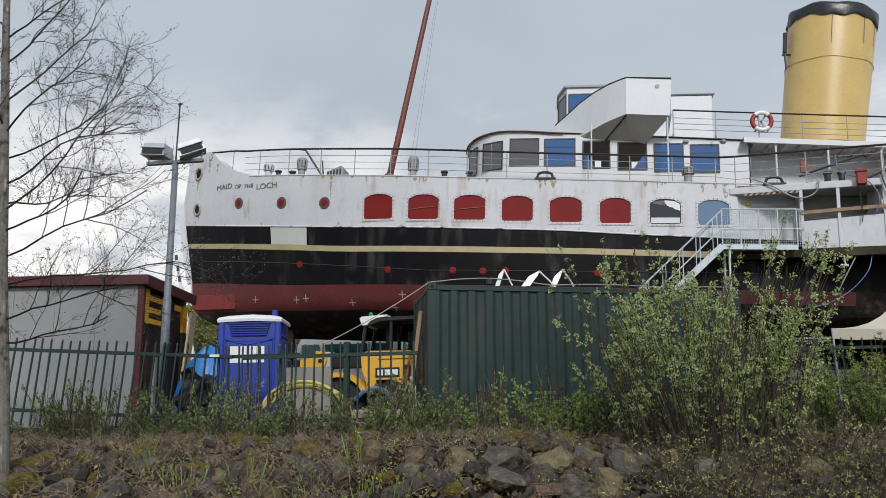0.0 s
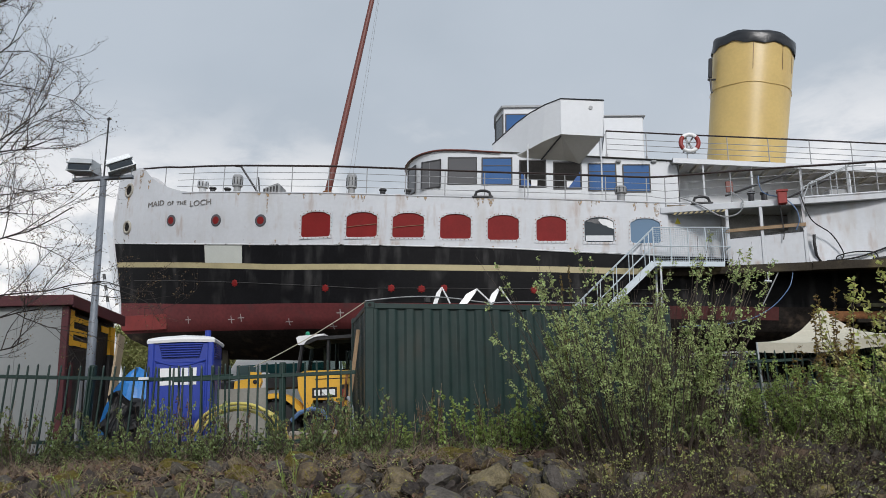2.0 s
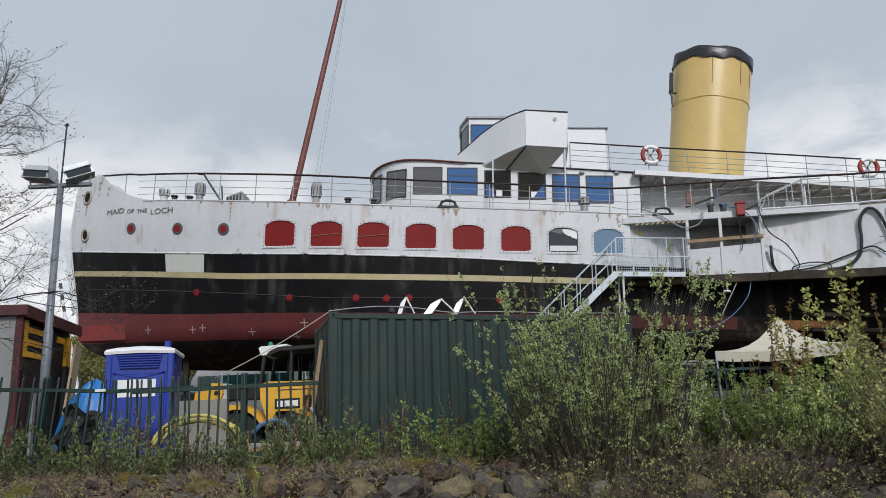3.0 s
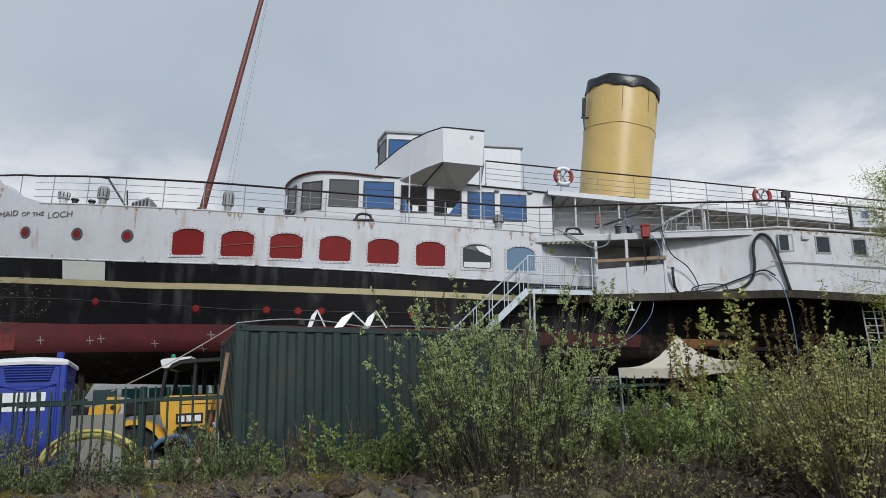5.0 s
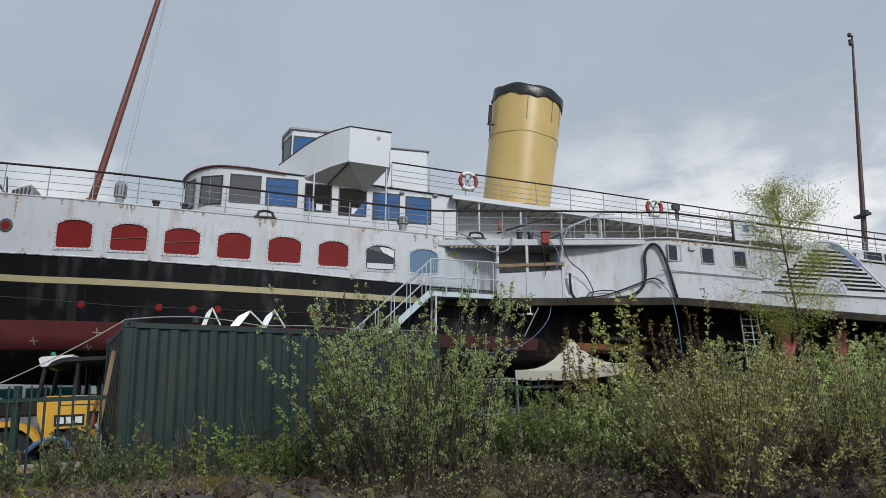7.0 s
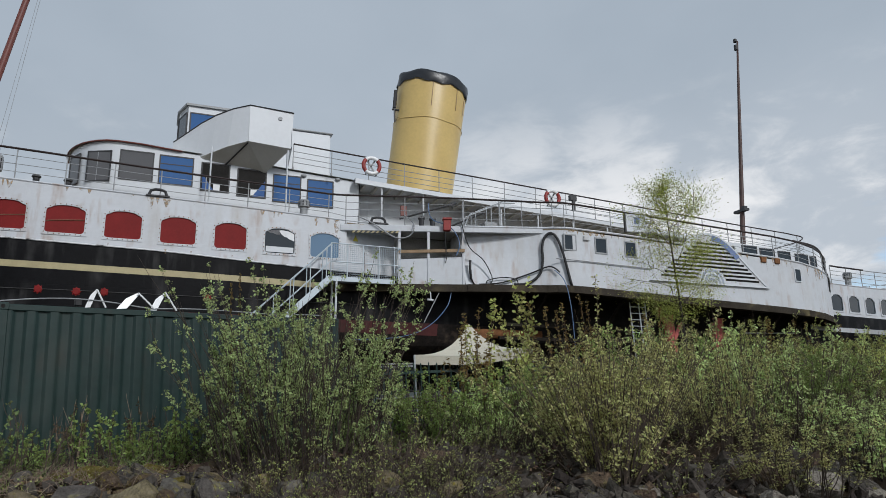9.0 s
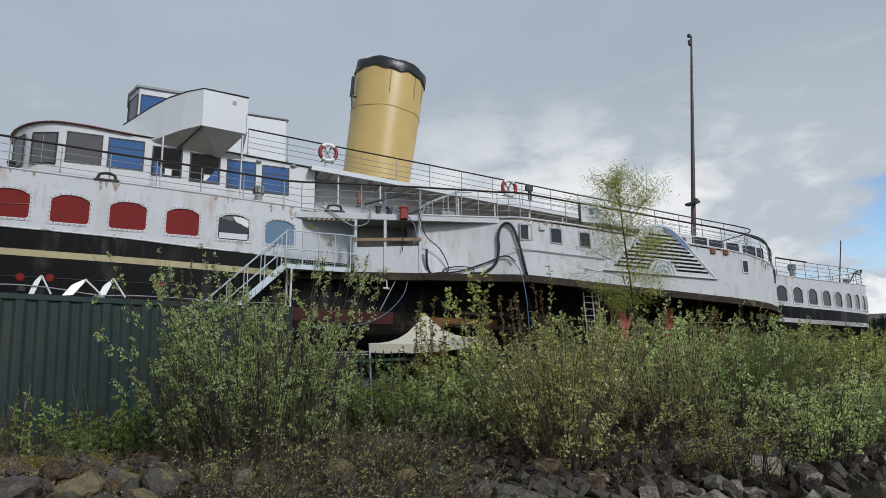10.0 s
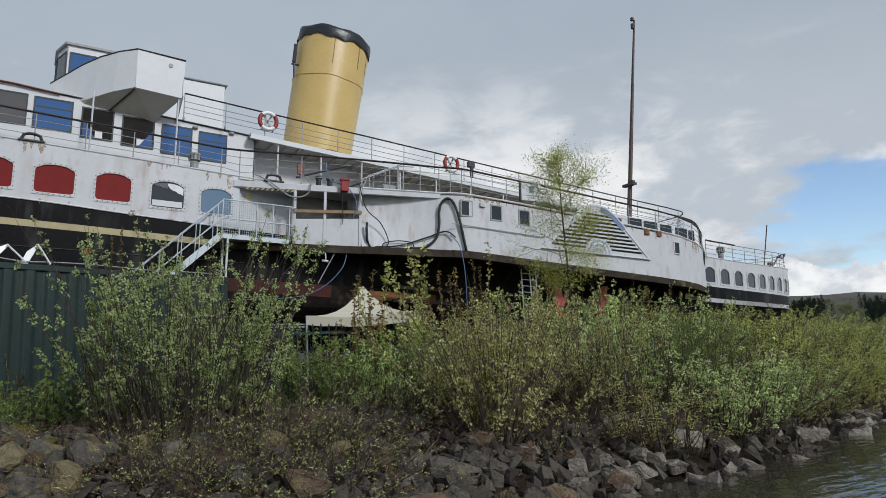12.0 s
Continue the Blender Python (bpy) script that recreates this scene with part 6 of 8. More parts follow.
def fence_panel(x0, y0, x1, y1, z, lean=0.0, pitch=0.19, post=True, fall=0.0):
    d = math.hypot(x1 - x0, y1 - y0)
    f = thing("palisade_fence", "dark green steel palisade fence panel among the weeds", "fence", rot(x0, y0, z, math.degrees(math.atan2(y1 - y0, x1 - x0))) @ Matrix.Rotation(radians(fall), 4, "Y") @ Matrix.Rotation(radians(lean), 4, "X"), "palisade fence panels")
    for h in (0.25, 1.36):
        part("rail", Shape().box((0, -0.012, h), (d, 0.045, h + 0.065), None, 0.006), M_FENCE, f)
    n = int(d / pitch)
    for k in range(n + 1):
        ob = part("pale", PALE, None, f)
        ob.matrix_local = Matrix.Translation((k * pitch + random.uniform(-0.012, 0.012), 0, random.uniform(-0.015, 0.015))) @ Matrix.Rotation(radians(random.uniform(-0.9, 0.9)), 4, "Y")
    if post:
        ob = part("post", POST, None, f)
        ob.location = (d, 0.07, 0)
    return f


fence_panel(-11.4, 12.42, -7.02, 12.42, 0.32, -1.5, fall=3.5)
fence_panel(-7.0, 12.42, -5.72, 12.42, 0.05, -1.5, post=False, fall=3.5)
fence_panel(-5.95, 12.62, -4.4, 12.58, -0.02, 3.0, 0.2, False)
fence_panel(-5.40, 12.36, -3.5, 12.36, -0.06, -1.0, 0.165)
fence_panel(-3.48, 12.36, -2.22, 12.36, -0.06, -1.0, 0.2, False)
tape = part("white_tape", Shape().box((-6.02, 12.36, 1.365), (-5.84, 12.372, 1.41)), M_WHITEPL, None)
tagged(tape, "strip of white tape on the fence rail", "tape")
fence_panel(4.0, 16.2, 7.2, 16.3, 0.0, 2.0)
fence_panel(7.3, 16.3, 10.5, 16.4, 0.0, -1.0)
fence_panel(10.6, 16.4, 13.9, 16.5, 0.0, 1.0)

# portable toilet
loo = thing("portable_toilet", "blue plastic portable toilet with a white domed roof", "toilet", rot(-6.37, 13.45, -0.02, 12) @ Matrix.Diagonal((1.07, 1.0, 1.03, 1)))
part("cabin", Shape().box((0.0, 0.0, 0.08), (1.10, 1.12, 2.08), None, 0.03), M_LOO, loo)
for x in (0.0, 1.02):
    part("corner_pillar", Shape().box((x - 0.015, -0.03, 0.0), (x + 0.095, 0.06, 2.10), None, 0.02), M_LOO, loo)
part("base_skid", Shape().box((-0.03, -0.04, 0), (1.13, 1.15, 0.1), None, 0.02), M_BAGS, loo)
door = part("door", Shape().box((0.12, -0.025, 0.14), (0.98, 0.01, 1.70), None, 0.015), M_LOO, loo)
for x0 in (0.20, 0.38, 0.56, 0.70):
    part("notice", Shape().box((x0, -0.031, 1.29), (x0 + (0.13 if x0 > 0.5 else 0.165), -0.026, 1.60)), M_WHITEPL, door, "white notice")
arc = Shape()
arc.tube([(0.12 + 0.86 * k, -0.03, 1.74 - 0.10 * math.sin(math.pi * k)) for k in np.linspace(0, 1, 9)], 0.012, 5)
part("door_arch", arc, M_LOO, loo)
for k in range(6):
    part("vent_louvre", Shape().box((0.2 - 0.012 * k + 0.03, -0.045, 1.80 + 0.045 * k), (0.9 + 0.012 * k - 0.03, 0.0, 1.825 + 0.045 * k), None, 0.006), M_LOO, loo)
    part("side_louvre", Shape().box((1.09, 0.25, 1.80 + 0.045 * k), (1.125, 0.85, 1.825 + 0.045 * k), None, 0.006), M_LOO, loo)
roof_rows = []
for z, e in ((2.06, 0.03), (2.11, 0.04), (2.15, 0.015), (2.20, -0.14), (2.225, -0.36)):
    roof_rows.append([(-e, -e, z), (0.55, -e - 0.01, z + 0.02), (1.1 + e, -e, z), (1.1 + e, 1.12 + e, z), (-e, 1.12 + e, z)])
rs = Shape().grid(roof_rows, True)
rs.f.append(tuple(len(rs.v) - 5 + k for k in range(5)))
part("roof", rs, M_WHITEPL, loo, "white domed roof")
part("vent_pipe", Shape().tube([(0.98, 0.16, 1.9), (0.98, 0.16, 2.30)], 0.055, 10), M_LOO, loo, "blue vent pipe")

# site cabin with maroon trim
shed = thing("site_cabin", "pale grey site cabin with maroon fascia and an open side", "cabin", rot(-12.25, 13.88, 0.0, 10))
SL, SD, SH_ = 3.55, 3.2, 3.12
for k in range(4):
    part("wall_panel", Shape().box((k * SL / 4 + 0.004, 0.0, 0.12), ((k + 1) * SL / 4 - 0.004, 0.06, SH_ - 0.02)), M_SHED, shed)
part("back_wall", Shape().box((0, SD - 0.06, 0.1), (SL, SD, SH_)), M_SHED, shed)
part("side_wall", Shape().box((0, 0.06, 0.1), (0.06, SD - 0.06, SH_)), M_SHED, shed)
part("base_frame", Shape().box((0, 0.02, 0.0), (SL, 0.14, 0.12)), M_BAGS, shed)
part("roof", Shape().box((-0.1, -0.12, SH_ + 0.02), (SL + 0.22, SD + 0.1, SH_ + 0.08)), M_MAROON, shed)
part("fascia", Shape().box((-0.1, -0.14, SH_ - 0.02), (SL + 0.24, -0.1, SH_ + 0.20), None, 0.01), M_MAROON, shed, "maroon fascia board")
part("side_fascia", Shape().box((SL + 0.2, -0.1, SH_ - 0.06), (SL + 0.24, SD + 0.1, SH_ + 0.20), None, 0.01), M_MAROON, shed, "maroon fascia board")
part("corner_trim", Shape().box((SL - 0.02, -0.02, 0.1), (SL + 0.12, 0.1, SH_ - 0.02), None, 0.01), M_MAROON, shed)
part("end_wall", Shape().box((SL - 0.35, 0.2, 0.1), (SL - 0.3, SD - 0.1, SH_)), M_DARKROOM, shed, "dark open end")
M_PLY = mat("pale_plywood", (0.46, 0.36, 0.24), 0.75, 0.12, 3, 0.1, 30)
M_HAZ = mat("hazard_yellow", (0.85, 0.43, 0.025), 0.45, 0.08, 3, 0.06, 20, stain=(0.35, 0.17, 0.03), stain_amt=0.4)
# a large letter-like figure and bars in yellow on a black board
for y0, y1, z0, z1 in ((0.02, 0.42, 2.30, 3.06), (0.42, 1.22, 2.83, 2.94), (0.42, 1.20, 2.56, 2.68), (0.42, 1.22, 2.32, 2.43), (1.22, 1.48, 2.84, 2.95), (2.15, 2.62, 2.80, 2.94)):
    part("yellow_sign_bar", Shape().box((SL + 0.05, y0, z0), (SL + 0.08, y1, z1)), M_HAZ, shed, "yellow safety lettering bar")
part("sign_backing", Shape().box((SL - 0.02, 0.12, 0.12), (SL + 0.04, 2.68, 3.02)), M_BAGS, shed, "black board of the open side")
part("brown_stile", Shape().box((SL + 0.04, 0.35, 0.12), (SL + 0.09, 0.5, 1.95)), M_MAROON, shed)
part("grey_stile", Shape().box((SL + 0.04, 0.95, 0.12), (SL + 0.09, 1.1, 1.6)), M_RAIL, shed)
part("far_column", Shape().box((SL + 0.02, 2.72, 2.3), (SL + 0.1, 3.02, 2.98)), M_HAZ, shed)
part("far_post", Shape().box((SL + 0.02, 2.72, 0.1), (SL + 0.1, 3.0, 2.3)), M_BAGS, shed)
part("door_stile", Shape().box((0, -0.02, 0), (0.05, 0.42, 2.7), Matrix.Translation((SL + 0.14, 2.28, 0.1)) @ Matrix.Rotation(radians(4), 4, "Y") @ Matrix.Rotation(radians(-5), 4, "X")), M_PLY, shed, "pale leaning plywood strip")

# striped pole leaning behind the cabin
pole = thing("striped_pole", "white pole with black bands leaning behind the cabin", "pole", Matrix.Translation((-13.8, 28.0, 0.0)))
part("shaft", Shape().tube([(0, 0, 0), (-1.24, 0, 5.25)], 0.10, 8), M_WHITE2, pole)
for k in range(6):
    a_, b_ = Vector((-1.24, 0, 5.25)).lerp(Vector((-1.53, 0, 6.65)), k / 6), Vector((-1.24, 0, 5.25)).lerp(Vector((-1.53, 0, 6.65)), (k + 1) / 6)
    part("band", Shape().tube([tuple(a_), tuple(b_)], 0.06, 8), M_FRAME if k % 2 else M_WHITE2, pole)

# floodlight column
LX, LY = -7.42, 13.3
lamp = thing("floodlight_column", "grey steel lighting column with two floodlights", "street lamp", rot(LX, LY, 0.0))
part("column", Shape().tube([(0, 0, 0), (0, 0, 2.6), (0.0, 0, 2.62), (0.02, 0, 5.40)], [0.085, 0.08, 0.068, 0.06], 12), M_COLUMN, lamp, smooth=True)
part("cross_arm", Shape().box((-0.60, -0.05, 5.40), (0.62, 0.05, 5.47), None, 0.008), M_COLUMN, lamp)
part("rod", Shape().tube([(0.02, 0, 5.4), (0.05, 0, 6.70)], 0.018, 6).tube([(0.02, 0, 6.68), (0.08, 0, 6.72)], 0.03, 6), M_FRAME, lamp)
for x, tilt, turn in ((-0.40, 6, 0), (0.40, -24, 25)):
    mm = Matrix.Translation((x, 0, 5.56)) @ Matrix.Rotation(radians(turn), 4, "Z") @ Matrix.Rotation(radians(tilt), 4, "Y")
    sh = Shape()
    o, n = [(-0.27, -0.2, 0), (0.27, -0.2, 0), (0.27, 0.2, 0), (-0.27, 0.2, 0)], [(-0.22, -0.17, 0.26), (0.22, -0.17, 0.26), (0.22, 0.17, 0.26), (-0.22, 0.17, 0.26)]
    sh.v = [tuple(mm @ Vector(p)) for p in o + n]
    sh.f = [(3, 2, 1, 0), (4, 5, 6, 7), (0, 1, 5, 4), (1, 2, 6, 5), (2, 3, 7, 6), (3, 0, 4, 7)]
    fl = part("floodlight", sh, M_STEEL, lamp, "grey floodlight head")
    part("lens", Shape().box((-0.22, -0.212, 0.02), (0.22, -0.19, 0.125), mm), M_GLASS, fl)
    part("visor", Shape().box((-0.26, -0.24, 0.14), (0.26, -0.17, 0.165), mm, 0.006), M_STEEL, fl)
    for dx in (-0.2, 0.2):
        part("bracket", Shape().tube([tuple(mm @ Vector((dx, 0, 0))), (x + dx * 0.8, 0, 5.44)], 0.018, 5), M_STEEL, fl)

# tarpaulin heap, bin bags
heap = Shape()
rng = random.Random(11)
rows = []
for k, (r, z) in enumerate(((0.75, 0.0), (0.7, 0.35), (0.55, 0.75), (0.38, 1.1), (0.16, 1.35), (0.02, 1.42))):
    rows.append([(r * (1 + 0.16 * math.sin(3 * a + k) + 0.08 * math.sin(7 * a)) * math.cos(a), r * 0.7 * math.sin(a), z + 0.06 * math.sin(4 * a + k)) for a in np.linspace(0, 2 * math.pi, 26, False)])
heap.grid(rows, True)
tarp = part("tarpaulin", heap, M_BLUETARP, None, smooth=False)
tarp.matrix_world = rot(-7.62, 15.6, 0.25) @ Matrix.Diagonal((1.15, 1.0, 1.08, 1))
tagged(tarp, "bright blue tarpaulin draped over a heap behind the fence", "tarpaulin")


def bag(x, y, z, s, seed):
    r = random.Random(seed)
    rows = []
    for k in range(15):
        t = k / 14
        rad = s * math.sin(math.pi * (0.08 + 0.88 * t)) ** 0.7
        row = []
        for a in np.linspace(0, 2 * math.pi, 30, False):
            c = Vector((math.cos(a), math.sin(a), 2.2 * t))
            q = 1 + 0.22 * noise.noise(c * 1.6 + Vector((seed * 3, 0, 0))) + 0.20 * abs(noise.noise(c * 4.2 + Vector((0, seed * 5, 0)))) - 0.08
            row.append((rad * q * c.x, rad * q * c.y, s * 1.6 * t))
        rows.append(row)
    ob = part("bin_bag", Shape().grid(rows, True), M_BAGS, None, smooth=True)
    ob.matrix_world = rot(x, y, z)
    tagged(ob, "shiny black bin bag piled behind the fence", "bag", "bin bags by the fence")


for i, (x, y, z, s) in enumerate(((-7.2, 13.7, 0.0, 0.29), (-6.8, 13.9, 0.0, 0.28), (-7.0, 13.9, 0.42, 0.27), (-7.3, 14.1, 0.40, 0.27), (-6.7, 13.7, 0.40, 0.22), (-6.85, 14.0, 0.80, 0.20), (-6.6, 14.1, 0.0, 0.3), (-7.05, 14.2, 0.75, 0.2))):
    bag(x, y, z, s, i)

sheet_rows = []
for v in np.linspace(0, 1, 14):
    row = []
    for u in np.linspace(0, 1, 20):
        top = 1.12 + 0.12 * math.sin(7 * u) - 0.25 * max(0, u - 0.7)
        q = Vector((u * 2.2, v * 2.6, 3.0))
        row.append((-7.15 + 0.78 * u + 0.05 * noise.noise(q * 2.1), 13.55 - 0.22 * (1 - v) + 0.16 * noise.noise(q * 1.7) + 0.05 * noise.noise(q * 5.0), top * v + 0.02))
    sheet_rows.append(row)
sheet = part("black_sheeting", Shape().grid(sheet_rows), M_BAGS, None)
md = sheet.modifiers.new("film", "SOLIDIFY")
md.thickness = 0.012
tagged(sheet, "crumpled black plastic sheeting hung over rubbish behind the fence", "sheeting")

# yellow hose hoops
for k, (x0, w, h, y) in enumerate(((-5.23, 1.62, 0.90, 12.75), (-5.16, 1.42, 0.80, 12.9), (-5.3, 1.75, 0.84, 13.0))):
    hs = part("hose_coil", Shape().tube([(x0 + w * (0.5 - 0.5 * math.cos(a)), y + 0.1 * math.sin(2 * a), h * math.sin(a) ** 0.55 if math.sin(a) > 0 else 0) for a in np.linspace(0.0, math.pi, 22)], 0.03, 7), M_HOSE, None, smooth=True)
    tagged(hs, "pale yellow hose bent into a hoop behind the fence", "hose", "yellow hoses by the fence")

# telehandler
TM = rot(-4.75, 16.3, 0.0, 0)
tele = thing("telehandler", "yellow and black telehandler parked behind the fence", "machine", TM)
HOOD = [(0.50, 1.52), (0.56, 1.60), (0.68, 1.64), (1.66, 1.62), (1.74, 1.56), (1.76, 0.84), (1.52, 0.82), (1.40, 0.92), (1.24, 0.98), (0.86, 0.98), (0.78, 0.56), (0.66, 0.56), (0.62, 0.95), (0.52, 1.2)]
part("hood", Shape().prism(HOOD, 1.5), M_YELLOW, tele, "yellow engine hood")
part("hood_seam", Shape().box((0.9, -0.006, 1.43), (1.7, 0.0, 1.45)), M_BAGS, tele)
part("lower_body", Shape().box((0.72, 0.05, 0.42), (1.9, 1.4, 0.9), None, 0.03), M_BAGS, tele, "black engine bay")
part("chassis", Shape().box((-1.3, 0.55, 0.35), (1.8, 1.3, 0.8), None, 0.05), M_BAGS, tele, "black chassis frame")
lampb = part("rear_lamp", Shape().box((1.48, -0.03, 0.95), (1.66, 0.0, 1.3), None, 0.012), M_BAGS, tele, "black rear lamp guard")
part("lamp_lens", Shape().box((1.53, -0.036, 1.02), (1.61, -0.028, 1.2)), M_REDPAINT, lampb)
badge = part("badge", Shape().box((0.84, -0.014, 1.03), (1.40, -0.004, 1.25)), M_BAGS, tele, "black maker's plate")
for x in (0.89, 1.06, 1.23):
    part("badge_bar", Shape().box((x, -0.02, 1.075), (x + 0.13, -0.013, 1.205)), M_WHITEPL, badge)
M_CABGLASS = bpy.data.materials.new("cab_glass")
M_CABGLASS.use_nodes = True
cg = M_CABGLASS.node_tree.nodes["Principled BSDF"]
cg.inputs["Base Color"].default_value, cg.inputs["Roughness"].default_value = (0.55, 0.68, 0.64, 1), 0.02
cg.inputs["Transmission Weight"].default_value, cg.inputs["IOR"].default_value = 1.0, 1.02
cab_ = part("cab", Shape().box((0.46, 0.15, 1.5), (1.9, 1.2, 1.62), None, 0.02), M_BAGS, tele, "open dark-framed cab")
for a, b in (((0.47, 1.58), (0.58, 2.3)), ((1.16, 1.6), (1.18, 2.34)), ((1.84, 1.6), (1.84, 2.36))):
    for y in (0.18, 1.15):
        part("cab_pillar", Shape().tube([(a[0], y, a[1]), (b[0], y, b[1])], 0.05, 6), M_BAGS, cab_)
    part("cab_pane", Shape().box((a[0] + 0.04, 0.17, 1.62), (min(a[0] + 0.66, 1.82), 0.178, 2.32)), M_CABGLASS, cab_) if a[0] < 1.8 else None
part("cab_roof", Shape().prism([(0.56, 2.26), (0.66, 2.36), (0.9, 2.41), (1.95, 2.43), (1.95, 2.36), (0.92, 2.33), (0.7, 2.24)], 1.15, Matrix.Translation((0, 0.08, 0))), M_BAGS, cab_, "rounded black cab roof")
part("roof_visor", Shape().prism([(0.45, 2.40), (0.5, 2.44), (1.1, 2.47), (1.1, 2.43), (0.86, 2.40), (0.70, 2.33), (0.62, 2.24), (0.50, 2.24)], 1.1, Matrix.Translation((0, 0.06, 0))), M_WHITEPL, cab_, "white roof visor")
part("beacon", Shape().lathe([(0.05, 0), (0.05, 0.08), (0.02, 0.11)], 10, Matrix.Translation((0.66, 0.3, 2.45))), mat("green_lamp_lens", (0.02, 0.25, 0.14), 0.3), cab_, "green beacon")
part("seat", Shape().box((1.15, 0.5, 1.55), (1.6, 1.0, 1.68), None, 0.04).box((1.5, 0.5, 1.6), (1.64, 1.0, 2.15), None, 0.05), M_BAGS, cab_)
part("boom", Shape().box((-0.4, 0.25, 1.27), (0.56, 0.6, 1.63), None, 0.03), M_BAGS, tele, "black telescopic boom")
part("boom_collar", Shape().box((-0.42, 0.22, 1.24), (-0.3, 0.63, 1.66), None, 0.02), M_STEEL, tele)
carriage = part("carriage", Shape().prism([(-1.0, 1.30), (-0.42, 1.28), (-0.36, 1.45), (-0.40, 1.66), (-0.62, 1.68), (-0.7, 1.52), (-0.98, 1.48)], 0.8, Matrix.Translation((0, 0.1, 0))), M_YELLOW, tele, "yellow tool carriage")
part("carriage_pin", Shape().lathe([(0.05, 0), (0.05, 0.9)], 10, Matrix.Translation((-0.5, 0.98, 1.45)) @ Matrix.Rotation(radians(90), 4, "X")), M_BAGS, carriage)
part("coupler", Shape().box((-1.35, 0.15, 1.25), (-1.0, 0.9, 1.5), None, 0.04), M_BAGS, tele, "black coupler plate")
guard = [(0.70 * math.cos(a), 0.45 + 0.72 * math.sin(a)) for a in np.linspace(radians(20), radians(165), 12)]
inner_g = [(0.60 * math.cos(a), 0.45 + 0.61 * math.sin(a)) for a in np.linspace(radians(20), radians(165), 12)]
part("mudguard", Shape().prism(guard + inner_g[::-1], 0.45, Matrix.Translation((0, -0.12, 0))), M_YELLOW, tele, "yellow mudguard")
for x in (0.0, 1.12):
    r = 0.56 if x < 1 else 0.46
    hub = Matrix.Translation((x, 0.15, 0.46)) @ Matrix.Rotation(radians(90), 4, "X")
    wheel = part("wheel", Shape().lathe([(r * 0.5, -0.2), (r * 0.9, -0.2), (r, -0.12), (r, 0.12), (r * 0.9, 0.2), (r * 0.5, 0.2)], 26, hub), M_RUBBER, tele, "black lugged tyre")
    for k in range(18):
        part("lug", Shape().box((-0.035, r - 0.03, -0.19), (0.035, r + 0.03, 0.19), hub @ Matrix.Rotation(radians(20 * k), 4, "Z")), M_RUBBER, wheel)
    part("rim", Shape().lathe([(r * 0.52, 0.19), (r * 0.52, 0.21), (r * 0.34, 0.13), (0.05, 0.17)], 18, hub), M_YELLOW, wheel, "yellow rim")
part("blue_hose_guard", Shape().tube([(0.42, -0.2, 0.55), (0.62, -0.25, 0.72), (0.9, -0.25, 0.80), (1.12, -0.25, 0.74), (1.28, -0.2, 0.5)], 0.05, 6), M_BLUEPIPE, tele, "blue hose arched over the wheel")
# grey board panel and concrete blocks between fence and machine
board = part("site_board", Shape().box((0, 0, 0), (1.05, 0.03, 1.22), rot(-5.48, 14.5, 0.02, 3) @ Matrix.Rotation(radians(-4), 4, "X")), mat("weathered_grey_board", (0.24, 0.235, 0.205), 0.8, 0.15, 2.5, 0.2, 30, stain=(0.12, 0.11, 0.09), stain_amt=0.8, stain_scale=2.0, streak=True), None)
tagged(board, "weathered grey board panel leaning behind the fence", "board")
for x, w_ in ((-4.35, 0.75), (-3.55, 0.9)):
    blk = part("concrete_block", Shape().box((0, 0, 0), (w_, 0.5, 0.32), rot(x, 14.9, 0.02, 4), 0.02), mat("rough_concrete", (0.27, 0.25, 0.22), 0.9, 0.2, 4, 0.4, 25), None)
    tagged(blk, "rough grey concrete block lying in the yard", "block", "concrete blocks in the yard")
flat = part("timber_pallet", Shape().box((0, 0, 0), (2.2, 0.9, 0.10), None, 0.01).box((0, 0, 0.16), (2.2, 0.9, 0.26), None, 0.01).box((0.05, 0.05, 0.1), (0.25, 0.85, 0.16)).box((1.9, 0.05, 0.1), (2.1, 0.85, 0.16)), M_WOOD, None)
flat.matrix_world = rot(-5.0, 14.6, 0.0, 5)
tagged(flat, "weathered timber pallet lying in the yard", "pallet")

# white cabin cruiser seen beneath the hull
cr = thing("cabin_cruiser", "white cabin cruiser with dark windows standing behind the hull", "boat", rot(-18.4, 45.0, 1.2, 3) @ Matrix.Diagonal((1.35, 1.2, 1.3, 1)), "cabin cruisers ashore")
part("hull", Shape().prism([(0, 0.9), (0.5, 0.0), (7.2, 0.0), (7.4, 1.2), (-0.3, 1.25)], 2.4), M_WHITEPL, cr)
part("cabin_top", Shape().prism([(1.2, 1.2), (6.8, 1.2), (6.6, 2.55), (2.0, 2.55)], 2.0, Matrix.Translation((0, 0.2, 0))), M_WHITEPL, cr)
M_TEAL = glass("teal_glass", (0.03, 0.10, 0.10))
for k in range(4):
    part("window", Shape().box((1.95 + 1.15 * k, 0.17, 1.65), (2.85 + 1.15 * k, 0.19, 2.15)), M_TEAL, cr)
for k in range(3):
    part("roof_hatch", Shape().box((2.5 + 1.3 * k, 0.6, 2.55), (3.0 + 1.3 * k, 1.2, 2.68), None, 0.03), M_FRAME, cr)
copy_thing(cr, rot(-8.6, 46.0, 0.75, -4) @ Matrix.Diagonal((1.15, 1.2, 1.25, 1)))
yb = part("yellow_bin", Shape().prism([(0, 0), (0.9, 0), (1.0, 0.75), (-0.1, 0.75)], 0.8), M_YELLOW, None)
yb.matrix_world = rot(-7.2, 19.0, 0.35)
tagged(yb, "yellow site bin standing in the yard", "bin")

